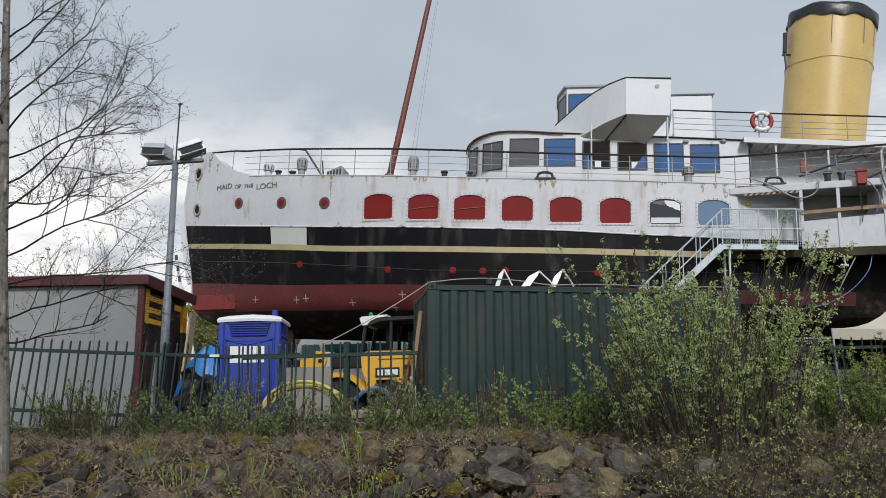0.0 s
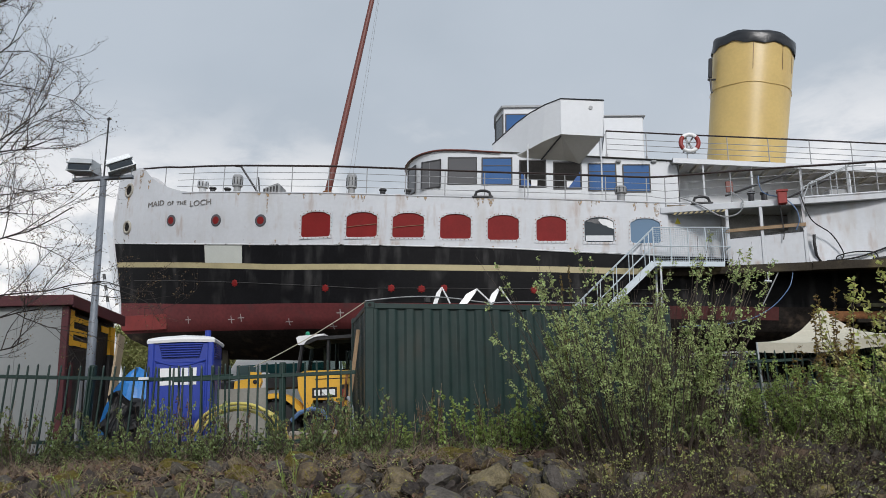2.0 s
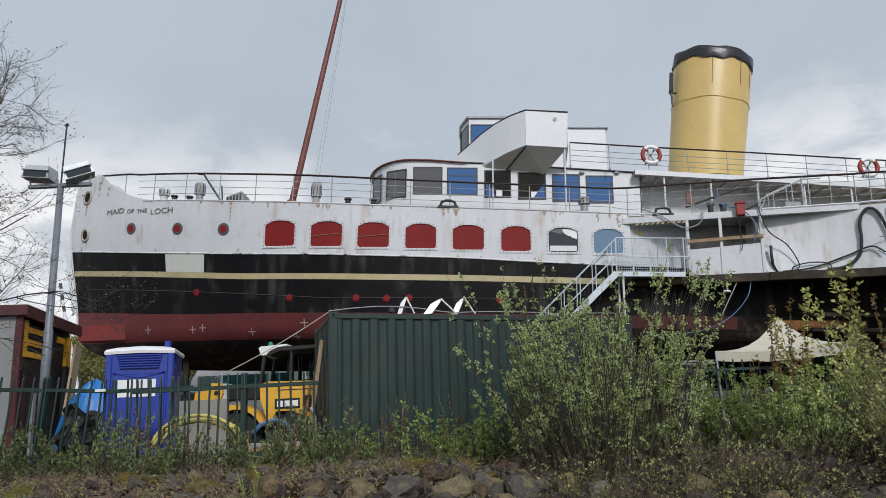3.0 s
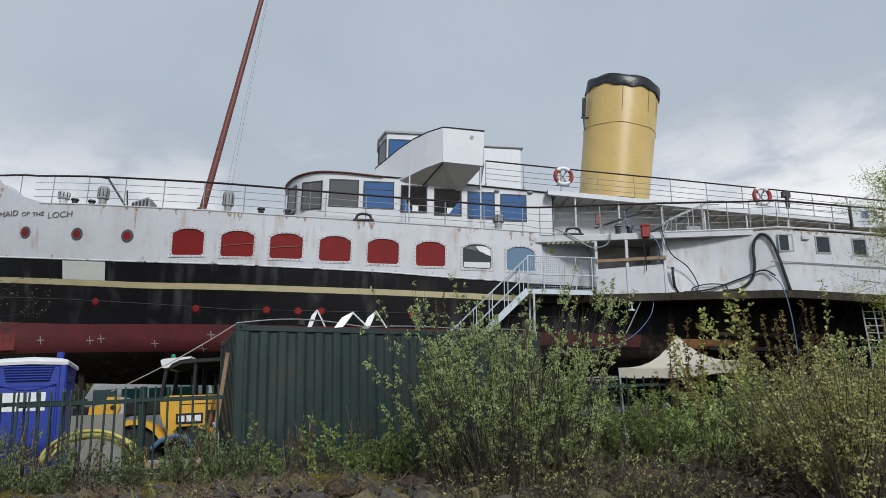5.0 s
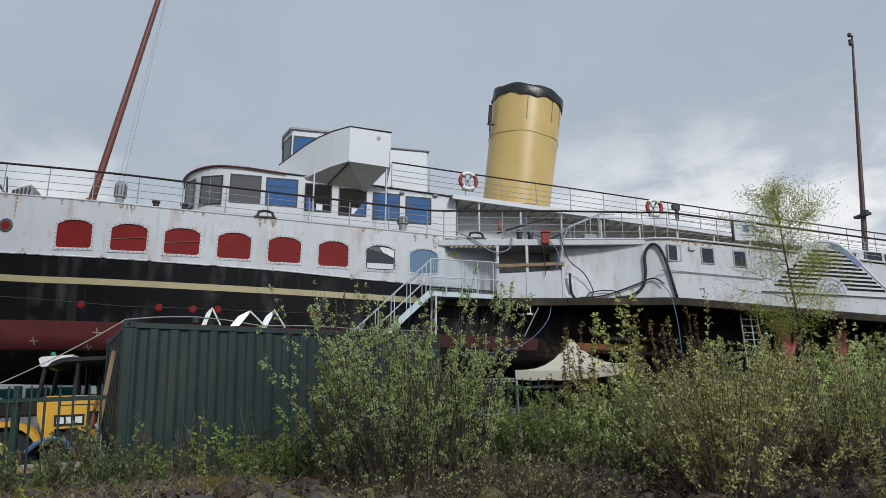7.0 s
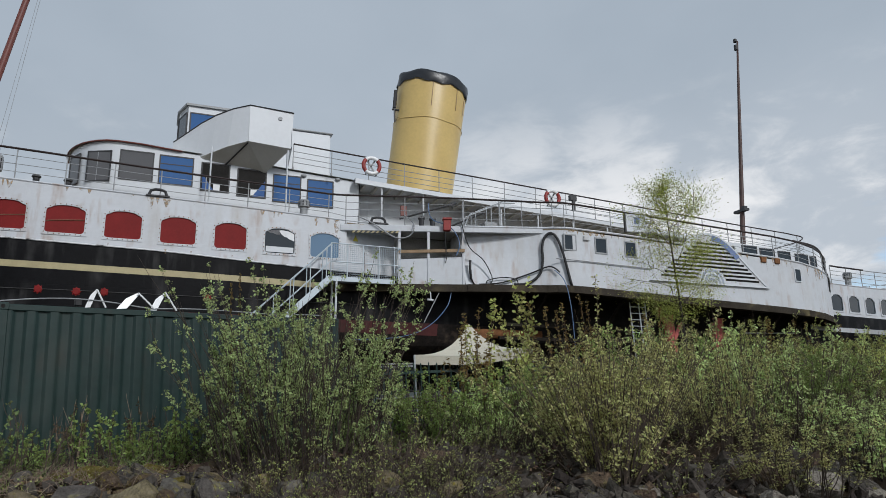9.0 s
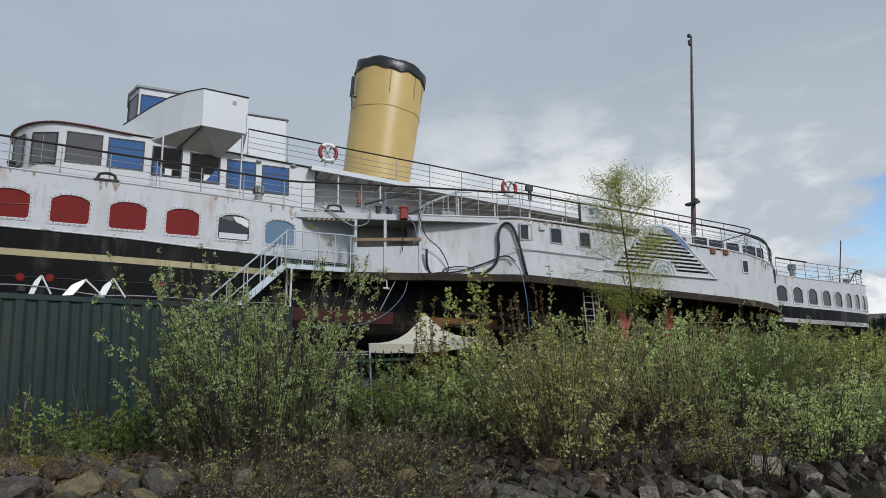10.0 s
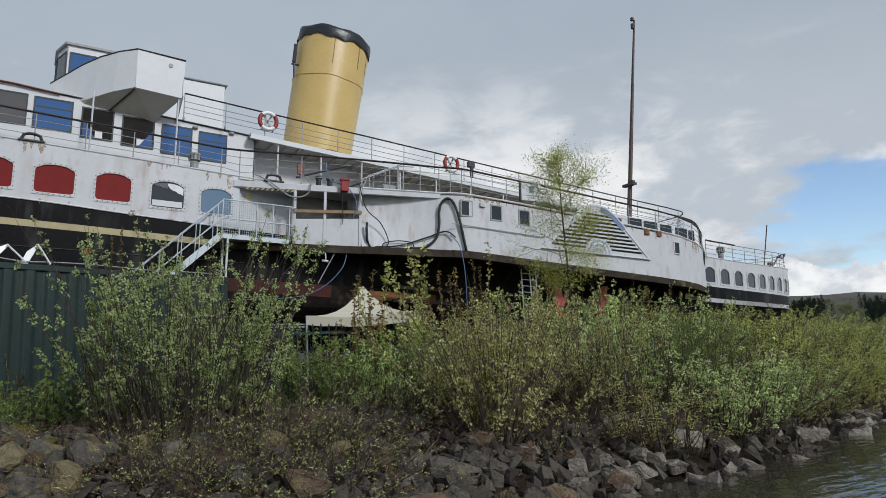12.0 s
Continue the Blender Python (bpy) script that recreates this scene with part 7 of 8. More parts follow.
# gazebo
TX, TY = 7.86, 17.2
gz = thing("gazebo", "cream canvas pop-up gazebo in the yard below the ship", "tent", rot(TX, TY, 0.0, -22) @ Matrix.Diagonal((0.88, 0.88, 1.0, 1)))
top = Shape()
for i in range(4):
    a0, a1 = radians(45 + 90 * i), radians(135 + 90 * i)
    rows = []
    for t in np.linspace(0, 1, 7):
        r = 2.25 * (1 - t) + 0.02
        z = 1.82 + 0.80 * t ** 2.7
        p0, p1 = Vector((r * math.cos(a0), r * math.sin(a0), z)), Vector((r * math.cos(a1), r * math.sin(a1), z))
        rows.append([p0.lerp(p1, k / 6) - Vector((0, 0, 0.10 * math.sin(math.pi * k / 6) * (1 - t))) for k in range(7)])
    top.grid(rows)
part("canopy", top, M_CANVAS, gz, "sagging cream canvas canopy", smooth=False)
val = Shape()
sq = [Vector((2.27 * math.cos(radians(45 + 90 * i)), 2.27 * math.sin(radians(45 + 90 * i)), 1.82)) for i in range(5)]
for a, b in zip(sq[:-1], sq[1:]):
    val.grid([[a.lerp(b, k / 8) - Vector((0, 0, 0.10 * math.sin(math.pi * k / 8))) for k in range(9)], [a.lerp(b, k / 8) - Vector((0, 0, 0.22 + 0.08 * math.sin(math.pi * k / 8) + 0.02 * (k % 2))) for k in range(9)]])
part("valance", val, M_CANVAS, gz)
for p in sq[:4]:
    part("leg", Shape().tube([(p.x, p.y, 0), (p.x, p.y, 1.82)], 0.025, 6), M_STEEL, gz)

# dark wire cages stacked behind the fence
M_CAGE = mat("dark_cage_steel", (0.045, 0.048, 0.05), 0.6, 0.3, 4, 0.1, 30, metal=0.3)
cage = thing("stillage_cage", "dark wire mesh stillage cage full of scrap behind the fence", "cage", rot(4.55, 16.95, 0.05, -2), "stillage cages in the yard")
part("load", Shape().prism([(0.05, 0.12), (1.15, 0.12), (1.15, 0.62), (0.85, 0.58), (0.6, 0.70), (0.3, 0.6), (0.05, 0.66)], 0.8, Matrix.Translation((0, 0.1, 0))), M_TIMBER, cage, "dark scrap filling")
for x in (0.0, 1.2):
    for y in (0.0, 1.0):
        part("corner_post", Shape().box((x - 0.025, y - 0.025, 0), (x + 0.025, y + 0.025, 0.8), None, 0.004), M_CAGE, cage)
for y in (0.0, 1.0):
    for z in (0.12, 0.45, 0.78):
        part("rail", Shape().box((0, y - 0.015, z), (1.2, y + 0.015, z + 0.035)), M_CAGE if z < 0.7 else M_RAIL, cage)
    for k in range(1, 11):
        part("wire", Shape().tube([(0.11 * k, y, 0.12), (0.11 * k, y, 0.8)], 0.009, 4), M_CAGE, cage)
for x, y, z, d in ((4.62, 16.98, 0.86, -4), (5.85, 17.05, 0.05, 1), (5.9, 17.05, 0.86, 3), (7.15, 17.1, 0.05, -2), (7.15, 17.12, 0.86, 2), (8.45, 17.1, 0.05, 2), (8.45, 17.1, 0.86, -3)):
    copy_thing(cage, rot(x, y, z, d))

# access stairs and platform at the gangway
ST = SHIP_M
stairs = thing("access_stairs", "galvanised steel stairs and caged landing at the gangway", "stairs", ST)
P0, P1, PW = 6.85, 9.6, 5.25
part("landing", Shape().box((P0, -PW, 1.38), (P1, -4.4, 1.46), None, 0.0), M_STAIR, stairs)
part("landing_edge", Shape().box((P0, -PW - 0.03, 1.30), (P1, -PW, 1.50)), M_STAIR, stairs)
for s in np.linspace(P0, P1, 5):
    part("baluster", Shape().tube([(s, -PW, 1.4), (s, -PW, 2.9)], 0.024, 6), M_STAIR, stairs)
for h in (2.12, 2.9):
    part("landing_rail", Shape().tube([(P0, -PW, h), (P1, -PW, h), (P1 + 0.28, -PW + 0.05, h), (P1 + 0.28, -4.4, h)], 0.026, 6), M_STAIR, stairs)
mesh_sh = Shape()
for s in np.arange(P0 + 0.05, P1 + 0.28, 0.085):
    mesh_sh.tube([(s, -PW + 0.02, 1.42), (s, -PW + 0.02, 2.86)], 0.006, 3, False)
for h in np.arange(1.46, 2.88, 0.085):
    mesh_sh.tube([(P0, -PW + 0.02, h), (P1 + 0.28, -PW + 0.02, h)], 0.006, 3, False)
part("mesh_infill", mesh_sh, M_STAIR, stairs, "welded mesh infill", kind="stuff")
for w in (PW, 4.45):
    part("leg", Shape().tube([(P0 + 0.25, -w, 1.4), (P0 + 0.2, -w, -3.6)], 0.045, 8), M_WHITE2, stairs)
part("leg", Shape().tube([(P1 - 0.2, -4.45, 1.4), (P1 - 0.4, -4.45, -4.2)], 0.04, 8), M_TIMBER, stairs)
top_p, bot_p = Vector((P0, 0, 1.44)), Vector((P0 - 3.65, 0, -2.15))
for w in (PW, 4.45):
    d_ = bot_p - top_p
    part("stringer", Shape().box((0, -0.02, -0.13), (d_.length, 0.02, 0.13), Matrix.Translation((top_p.x, -w, top_p.z)) @ Matrix.Rotation(math.atan2(-d_.z, d_.x), 4, "Y"), 0.006), M_STAIR, stairs, "pale blue-grey stringer plate")
    for dz in (0.7, 1.42):
        part("stair_rail", Shape().tube([(top_p.x, -w, top_p.z + dz), (bot_p.x, -w, bot_p.z + dz - 0.05)], 0.03, 6), M_STAIR, stairs)
    for t in np.linspace(0.05, 0.95, 6):
        p = top_p.lerp(bot_p, t)
        part("stair_post", Shape().tube([(p.x, -w, p.z), (p.x, -w, p.z + 1.4)], 0.02, 6), M_STAIR, stairs)
for k in range(18):
    p = top_p.lerp(bot_p, (k + 0.5) / 18)
    part("tread", Shape().box((p.x - 0.12, -PW, p.z), (p.x + 0.12, -4.45, p.z + 0.03)), M_STAIR, stairs)

# cradle blocks and props under the ship


def prop(s, w, colour, label, tilt=0.0):
    foot = SHIP_M @ Vector((s, -w, -2.0))
    z0 = ground_z(foot.x, foot.y)
    pr = thing("hull_prop", label, "prop", rot(foot.x, foot.y, z0), "props under the ship")
    h = max(0.4, foot.z - z0)
    red = colour is M_CORAL
    top = h + (2.55 if red else 0.9)
    wd = 0.24 if red else 0.13
    part("shaft", Shape().box((-wd, -0.13, 0.12), (wd, 0.13, top), Matrix.Rotation(radians(tilt), 4, "Y"), 0.01), colour, pr)
    if red:
        part("gusset", Shape().box((-0.02, -0.03, 0), (1.1, 0.03, 0.2), Matrix.Translation((0.1, -0.15, top - 1.25)) @ Matrix.Rotation(radians(-18 if tilt > 0 else -60), 4, "Y"), 0.01), colour, pr)
    part("foot", Shape().box((-0.35, -0.35, 0), (0.35, 0.35, 0.14), None, 0.02), M_TIMBER, pr)


for s, w in ((-12, 0.6), (-7, 1.6), (-2, 2.2), (3, 2.6), (8, 2.6), (14, 3.0), (20, 5.2), (28, 5.6), (31, 5.2), (36, 3.0)):
    prop(s, w, M_TIMBER, "dark timber prop under the hull")
prop(23.75, 5.5, M_CORAL, "faded coral-red steel prop under the sponson", -2)
prop(26.1, 5.5, M_CORAL, "faded coral-red steel prop under the sponson", 9)
lad = thing("ladder", "pale aluminium ladder standing under the sponson", "ladder", SHIP_M @ Matrix.Translation((20.9, -6.7, -3.2)))
for x in (-0.25, 0.25, 0.6):
    part("stile", Shape().tube([(x, 0, 0), (x, 0.3, 4.1)], 0.03, 5), M_STEEL, lad)
for k in range(13):
    part("rung", Shape().tube([(-0.25, 0.02 + 0.022 * k, 0.3 + 0.3 * k), (0.6, 0.02 + 0.022 * k, 0.3 + 0.3 * k)], 0.018, 5), M_STEEL, lad)

# ---------------------------------------------------------------- plants
RNG = np.random.default_rng(3)


def leaves_mesh(name, pos, size, material, aspect=0.7, droop=0.4, rng=RNG, face=0.8):
    """Many small folded leaves as one mesh."""
    n = len(pos)
    pos = np.asarray(pos, float)
    # blades turn towards the light
    nn = rng.normal(size=(n, 3)) * 0.62 + np.array([0.1, -0.55, 0.65]) * face
    nn /= np.linalg.norm(nn, axis=1, keepdims=True)
    d = rng.normal(size=(n, 3))
    d[:, 2] += droop
    d -= nn * (d * nn).sum(1)[:, None]
    d /= np.linalg.norm(d, axis=1, keepdims=True) + 1e-9
    s = np.cross(nn, d)
    ln = (size * rng.uniform(0.6, 1.35, n))[:, None]
    v = np.empty((n, 4, 3))
    v[:, 0] = pos
    v[:, 1] = pos + d * ln * 0.5 + s * ln * aspect * 0.5 + nn * ln * 0.08
    v[:, 2] = pos + d * ln
    v[:, 3] = pos + d * ln * 0.5 - s * ln * aspect * 0.5 + nn * ln * 0.08
    me = bpy.data.meshes.new(name)
    me.vertices.add(4 * n)
    me.vertices.foreach_set("co", v.ravel())
    idx = np.arange(n)[:, None] * 4
    tri = np.concatenate([idx + [0, 1, 2], idx + [0, 2, 3]], 1).ravel()
    me.loops.add(len(tri))
    me.loops.foreach_set("vertex_index", tri)
    me.polygons.add(2 * n)
    me.polygons.foreach_set("loop_start", np.arange(2 * n) * 3)
    me.materials.append(material)
    me.update(calc_edges=True)
    me.validate()
    return me


def sticks_mesh(name, lines, material, n=4):
    """Twigs: a list of (points, first radius, last radius)."""
    vs, fs, o = [], [], 0
    for pts, r0, r1 in lines:
        pts = np.asarray(pts, float)
        k = len(pts)
        d = np.gradient(pts, axis=0)
        d /= np.linalg.norm(d, axis=1, keepdims=True) + 1e-9
        ref = np.array([0.3, 0.9, 0.2]) if abs(d[0][2]) > 0.5 else np.array([0.1, 0.1, 1.0])
        s = np.cross(d, ref)
        s /= np.linalg.norm(s, axis=1, keepdims=True) + 1e-9
        u = np.cross(d, s)
        r = np.linspace(r0, r1, k)[:, None, None]
        a = np.arange(n) * 2 * np.pi / n
        ring = pts[:, None] + r * (s[:, None] * np.cos(a)[None, :, None] + u[:, None] * np.sin(a)[None, :, None])
        vs.append(ring.reshape(-1, 3))
        for i in range(k - 1):
            for j in range(n):
                m = (j + 1) % n
                fs.append((o + i * n + j, o + i * n + m, o + (i + 1) * n + m, o + (i + 1) * n + j))
        o += k * n
    me = bpy.data.meshes.new(name)
    me.from_pydata(np.concatenate(vs).tolist(), [], fs)
    me.materials.append(material)
    me.update()
    return me


def stem_line(base, lean_az, lean, length, rng, k=7, wob=0.05, curl=0.25):
    p, out = np.array(base, float), [np.array(base, float)]
    a = lean
    for i in range(k - 1):
        a = a * (1 - curl / k) + rng.normal(0, wob)
        az = lean_az + rng.normal(0, 0.2)
        p = p + length / (k - 1) * np.array([math.sin(a) * math.cos(az), math.sin(a) * math.sin(az), math.cos(a)])
        out.append(p.copy())
    return np.array(out)


def bush(name, label, category, height, spread, stems, gap, leaf, leaf_mat_, bark, seed, base_r=0.35, low=0.15, group="bushes along the bank", cluster=6, side=3, lean=0.5, bare=0, dome=0.2, clump=-0.10, wob=0.045, short=0.55, cap=1.2, tuft=0.25):
    """Stems fanning up from one foot, strung with small rosettes of leaves, gap metres apart."""
    rng = np.random.default_rng(seed)
    t = thing(name, label, category, None, group)
    lines, pos = [], []
    for q in range(stems + bare):
        az = rng.uniform(0, 2 * np.pi)
        r = base_r * math.sqrt(rng.uniform())
        ln = height * rng.uniform(short, 1.05) * (0.7 if q >= stems else 1.0) * (1 - dome * (r / base_r) ** 2)
        tilt = min(cap, abs(rng.normal(0, lean)) * spread / height)
        main = stem_line((r * math.cos(az), r * math.sin(az), -0.1), az, tilt, ln / max(0.5, math.cos(tilt * 0.8)), rng, 9, wob)
        lines.append((main, 0.010 + 0.005 * rng.uniform(), 0.003))
        if q >= stems:
            continue
        shoots = [(main, low)]
        for _ in range(side):
            i = rng.integers(1, len(main) - 1)
            b = stem_line(main[i], az + rng.normal(0, 0.8), tilt * 0.7 + rng.uniform(0.05, 0.45), ln * rng.uniform(0.22, 0.5), rng, 5)
            lines.append((b, 0.006, 0.002))
            shoots.append((b, 0.15))
        for sh, first in shoots:
            total = np.linalg.norm(np.diff(sh, axis=0), axis=1).sum()
            n = max(2, int(total * (1 - first) / gap))
            u = (first + (1 - first) * (np.arange(n) + rng.uniform(-0.35, 0.35, n) + 0.5) / n).clip(0, 0.999) * (len(sh) - 1)
            for x in u:
                if rng.uniform() < 0.12:
                    continue
                i = int(x)
                c = sh[i] * (1 - x + i) + sh[i + 1] * (x - i)
                # leaf stands in clumps with gaps between
                if noise.noise((c[0] * 2.6 + seed, c[1] * 2.6, c[2] * 2.6)) < clump:
                    continue
                pos.extend(c + rng.normal(0, leaf * tuft, (cluster, 3)) + rng.normal(0, leaf * 0.2, 3))
    part("twig_mass", sticks_mesh("twig_mass", lines, bark, 3), None, t, kind="stuff")
    part("foliage", leaves_mesh("foliage", pos, leaf, leaf_mat_, rng=rng), None, t, kind="stuff")
    return t


def drop_to(t, x, y, deg, scale, first):
    """Stand a bush at a place: the first one itself, then copies."""
    m = rot(x, y, ground_z(x, y) - 0.03, deg)
    if first:
        t.matrix_world = m
        t.scale = (scale[0], scale[0], scale[1])
        return t
    c = copy_thing(t, m)
    c.scale = (scale[0], scale[0], scale[1])
    return c


# the large willow in front of the container
b1 = bush("willow_bush", "large willow bush in pale young leaf before the container", "bush", 2.92, 3.4, 112, 0.095, 0.036, M_LEAF_WILLOW, M_TWIG, 21, 1.1, 0.30, side=7, lean=0.30, bare=40, cluster=14, dome=0.24, clump=-0.01, wob=0.06, short=0.62, cap=0.5, tuft=0.5)
b1.matrix_world = rot(2.15, 10.7, ground_z(2.1, 10.7) - 0.05, 0)

kinds = [
    bush("olive_shrub", "dense olive-green shrub in young leaf on the rocky bank", "bush", 2.25, 1.9, 44, 0.095, 0.045, M_LEAF_OLIVE, M_TWIG, 31, 0.75, 0.26, side=5, bare=16, cluster=10, tuft=0.4, clump=-0.03),
    bush("green_shrub", "fresh green leafy shrub on the rocky bank", "bush", 2.1, 1.8, 42, 0.095, 0.052, M_LEAF_GREEN, M_TWIG, 32, 0.7, 0.20, side=5, bare=15, cluster=10, tuft=0.4, clump=-0.03),
    bush("yellow_shrub", "yellow-green budding shrub on the rocky bank", "bush", 2.25, 1.7, 46, 0.095, 0.044, M_LEAF_YELLOW, M_TWIG, 33, 0.75, 0.28, side=5, bare=16, cluster=10, tuft=0.4, clump=-0.03),
    bush("undergrowth", "low twiggy undergrowth with sparse yellow leaves on the bank", "bush", 0.95, 1.9, 24, 0.15, 0.03, M_LEAF_OLIVE, M_TWIG, 35, 0.5, 0.2, side=4, bare=24, cluster=6, wob=0.16, lean=0.8),
    bush("willow_shrub", "young willow shrub with pale leaves on the bank", "bush", 2.25, 1.7, 44, 0.095, 0.045, M_LEAF_WILLOW, M_TWIG, 34, 0.75, 0.24, side=5, bare=14, cluster=10, tuft=0.4, clump=-0.03),
    bush("bronze_shrub", "bronze-green budding shrub with brown stems on the bank", "bush", 2.25, 2.0, 46, 0.095, 0.041, M_LEAF_BRONZE, M_TWIG, 36, 0.75, 0.25, side=5, bare=12, cluster=10, tuft=0.4, clump=-0.03),
]
used = [False] * len(kinds)
rng = random.Random(77)


def plant(kind, x, y, wide, tall):
    # the stony gap beside the fan-shaped shrub stays clear of others
    if 3.9 < x < 7.6 and y < (10.4 if kind != 3 else 9.6) and x > 3.9 + (0 if kind != 3 else 0.3):
        return
    drop_to(kinds[kind], x, y, rng.uniform(0, 360), (wide, tall), not used[kind])
    used[kind] = True


for kind, x, y, wide, tall in ((1, 4.6, 11.6, 0.7, 0.60), (0, 4.4, 10.2, 0.6, 0.48), (1, 5.7, 11.6, 0.75, 0.60), (4, 5.3, 10.8, 0.6, 0.5), (2, 6.6, 10.6, 0.7, 0.55), (1, 6.4, 12.2, 0.75, 0.56)):
    plant(kind, x, y, wide, tall)
x = 7.4
while x < 44:
    for row, (d, tall, wide) in enumerate(((1.15, 0.66, 1.05), (2.8, 0.88, 0.95), (5.0, 0.98, 1.0), (7.4, 1.0, 1.05))):
        if row == 3 and x < 9:
            continue
        xx = x + rng.uniform(-0.35, 0.35) + 0.3 * row
        yy = interp(xx, SHORE) + d + rng.uniform(-0.35, 0.35)
        if row == 0 and rng.random() < 0.10:
            continue
        k = rng.choice((5, 5, 0, 5) if xx < 9.5 else (1, 4, 2, 4, 2) if xx < 13.5 else (5, 2, 4, 2, 2) if xx < 18 else (0, 2, 4, 2, 2, 2))
        plant(k, xx, yy, wide * rng.uniform(0.85, 1.15), tall * rng.uniform(0.82, 1.12) * interp(xx, [(11, 1.0), (15, 0.88), (26, 0.70), (44, 0.6)]))
    x += 1.45 if x < 22 else 1.9

x = 12.5
while x < 36:
    xx = x + rng.uniform(-0.3, 0.3)
    plant(rng.choice((0, 2, 4, 5)), xx, interp(xx, SHORE) + rng.uniform(0.75, 1.1), rng.uniform(0.75, 0.95), rng.uniform(0.36, 0.5))
    x += 1.3
for i in range(46):
    xx = rng.uniform(1.5, 8.0) if i < 36 else rng.uniform(8, 14)
    yy = interp(xx, SHORE) + rng.uniform(1.5, 4.6)
    plant(3, xx, yy, rng.uniform(0.5, 0.95), rng.uniform(0.45, 0.95))
for i in range(11):
    plant(3, rng.uniform(0.6, 3.8), rng.uniform(7.6, 9.6), rng.uniform(0.6, 0.95), rng.uniform(0.5, 0.85))
for i in range(20):
    plant(3, rng.uniform(-11, 0.8), rng.uniform(9.0, 11.0), rng.uniform(0.3, 0.5), rng.uniform(0.2, 0.38))

fan = bush("fan_shrub", "fan-shaped budding shrub with brown stems among the rocks", "bush", 2.35, 2.6, 80, 0.095, 0.044, M_LEAF_BRONZE, M_TWIG, 44, 0.28, 0.30, side=3, lean=0.50, bare=40, cluster=10, tuft=0.45, dome=0.1, clump=-0.2)
fan.matrix_world = rot(6.1, 8.75, ground_z(6.1, 8.75) - 0.05, 30)
fan2 = bush("yellow_shoots", "low budding shoots leaning over the rocks", "bush", 1.0, 1.9, 20, 0.11, 0.034, M_LEAF_OLIVE, M_TWIG, 45, 0.3, 0.35, side=2, lean=0.5, bare=40, cluster=5)
for i, (x, y, w_, h_) in enumerate(((6.9, 8.3, 0.8, 0.8), (3.7, 9.1, 0.9, 0.9), (3.3, 9.8, 1.0, 1.1), (8.6, 8.2, 0.7, 0.6))):
    drop_to(fan2, x, y, 80 * i, (w_, h_), i == 0)

# tall thin shoots: maple saplings and dead flower stalks
sap = bush("maple_sapling", "thin maple sapling with fresh yellow-green leaves", "sapling", 3.1, 0.5, 3, 0.10, 0.095, M_LEAF_YELLOW, M_TWIG, 41, 0.1, 0.35, "saplings on the bank", cluster=3, side=5, clump=-1.0)
stalk = bush("budding_shoots", "tall thin shoots with russet buds", "sapling", 3.2, 0.7, 7, 0.075, 0.055, M_LEAF_BUD, M_TWIG, 42, 0.3, 0.40, "saplings on the bank", cluster=7, side=0, clump=-1.0)
for i, (x, y, s) in enumerate(((6.88, 12.6, 0.92), (6.35, 12.9, 0.82), (7.25, 12.9, 0.84))):
    drop_to(sap, x, y, 70 * i, (1.0, s), i == 0)
for i, (x, y, s) in enumerate(((1.32, 10.9, 1.03), (5.57, 12.4, 0.87), (5.25, 12.3, 0.76), (5.95, 12.6, 0.74), (7.59, 12.8, 0.94), (9.12, 13.2, 1.02), (8.3, 13.0, 0.92), (10.4, 13.0, 0.88), (12.5, 13.6, 0.82), (14.5, 14.0, 0.85), (16.5, 14.6, 0.85), (18.8, 15.2, 0.85))):
    drop_to(stalk, x, y, 50 * i, (1.0 if i else 0.45, s), i == 0)

# weeds along the fence and container
weed = bush("bramble", "dark green bramble and nettle clump at the fence foot", "weed", 0.8, 1.1, 18, 0.06, 0.040, M_LEAF_DARK, M_TWIG, 51, 0.5, 0.0, "weeds along the fence", cluster=8, side=4, clump=-0.05, wob=0.1)
weed2 = bush("elder_shoots", "bright green elder shoots at the container foot", "weed", 0.85, 0.9, 14, 0.075, 0.046, M_LEAF_GREEN, M_TWIG, 52, 0.32, 0.1, "weeds along the fence", cluster=9, side=3, clump=-0.03, wob=0.08, lean=0.3)
tall_weed = bush("dead_dock", "tall dead brown dock stalks", "weed", 1.3, 0.4, 5, 0.05, 0.034, M_LEAF_RUSSET, M_DEAD, 53, 0.25, 0.55, "weeds along the fence", cluster=9, side=2, clump=0.0)
n_w = [0, 0, 0]


def weed_at(k, x, y, s, t):
    src = (weed, weed2, tall_weed)[k]
    drop_to(src, x, y, rng.uniform(0, 360), (s, t), n_w[k] == 0)
    n_w[k] += 1


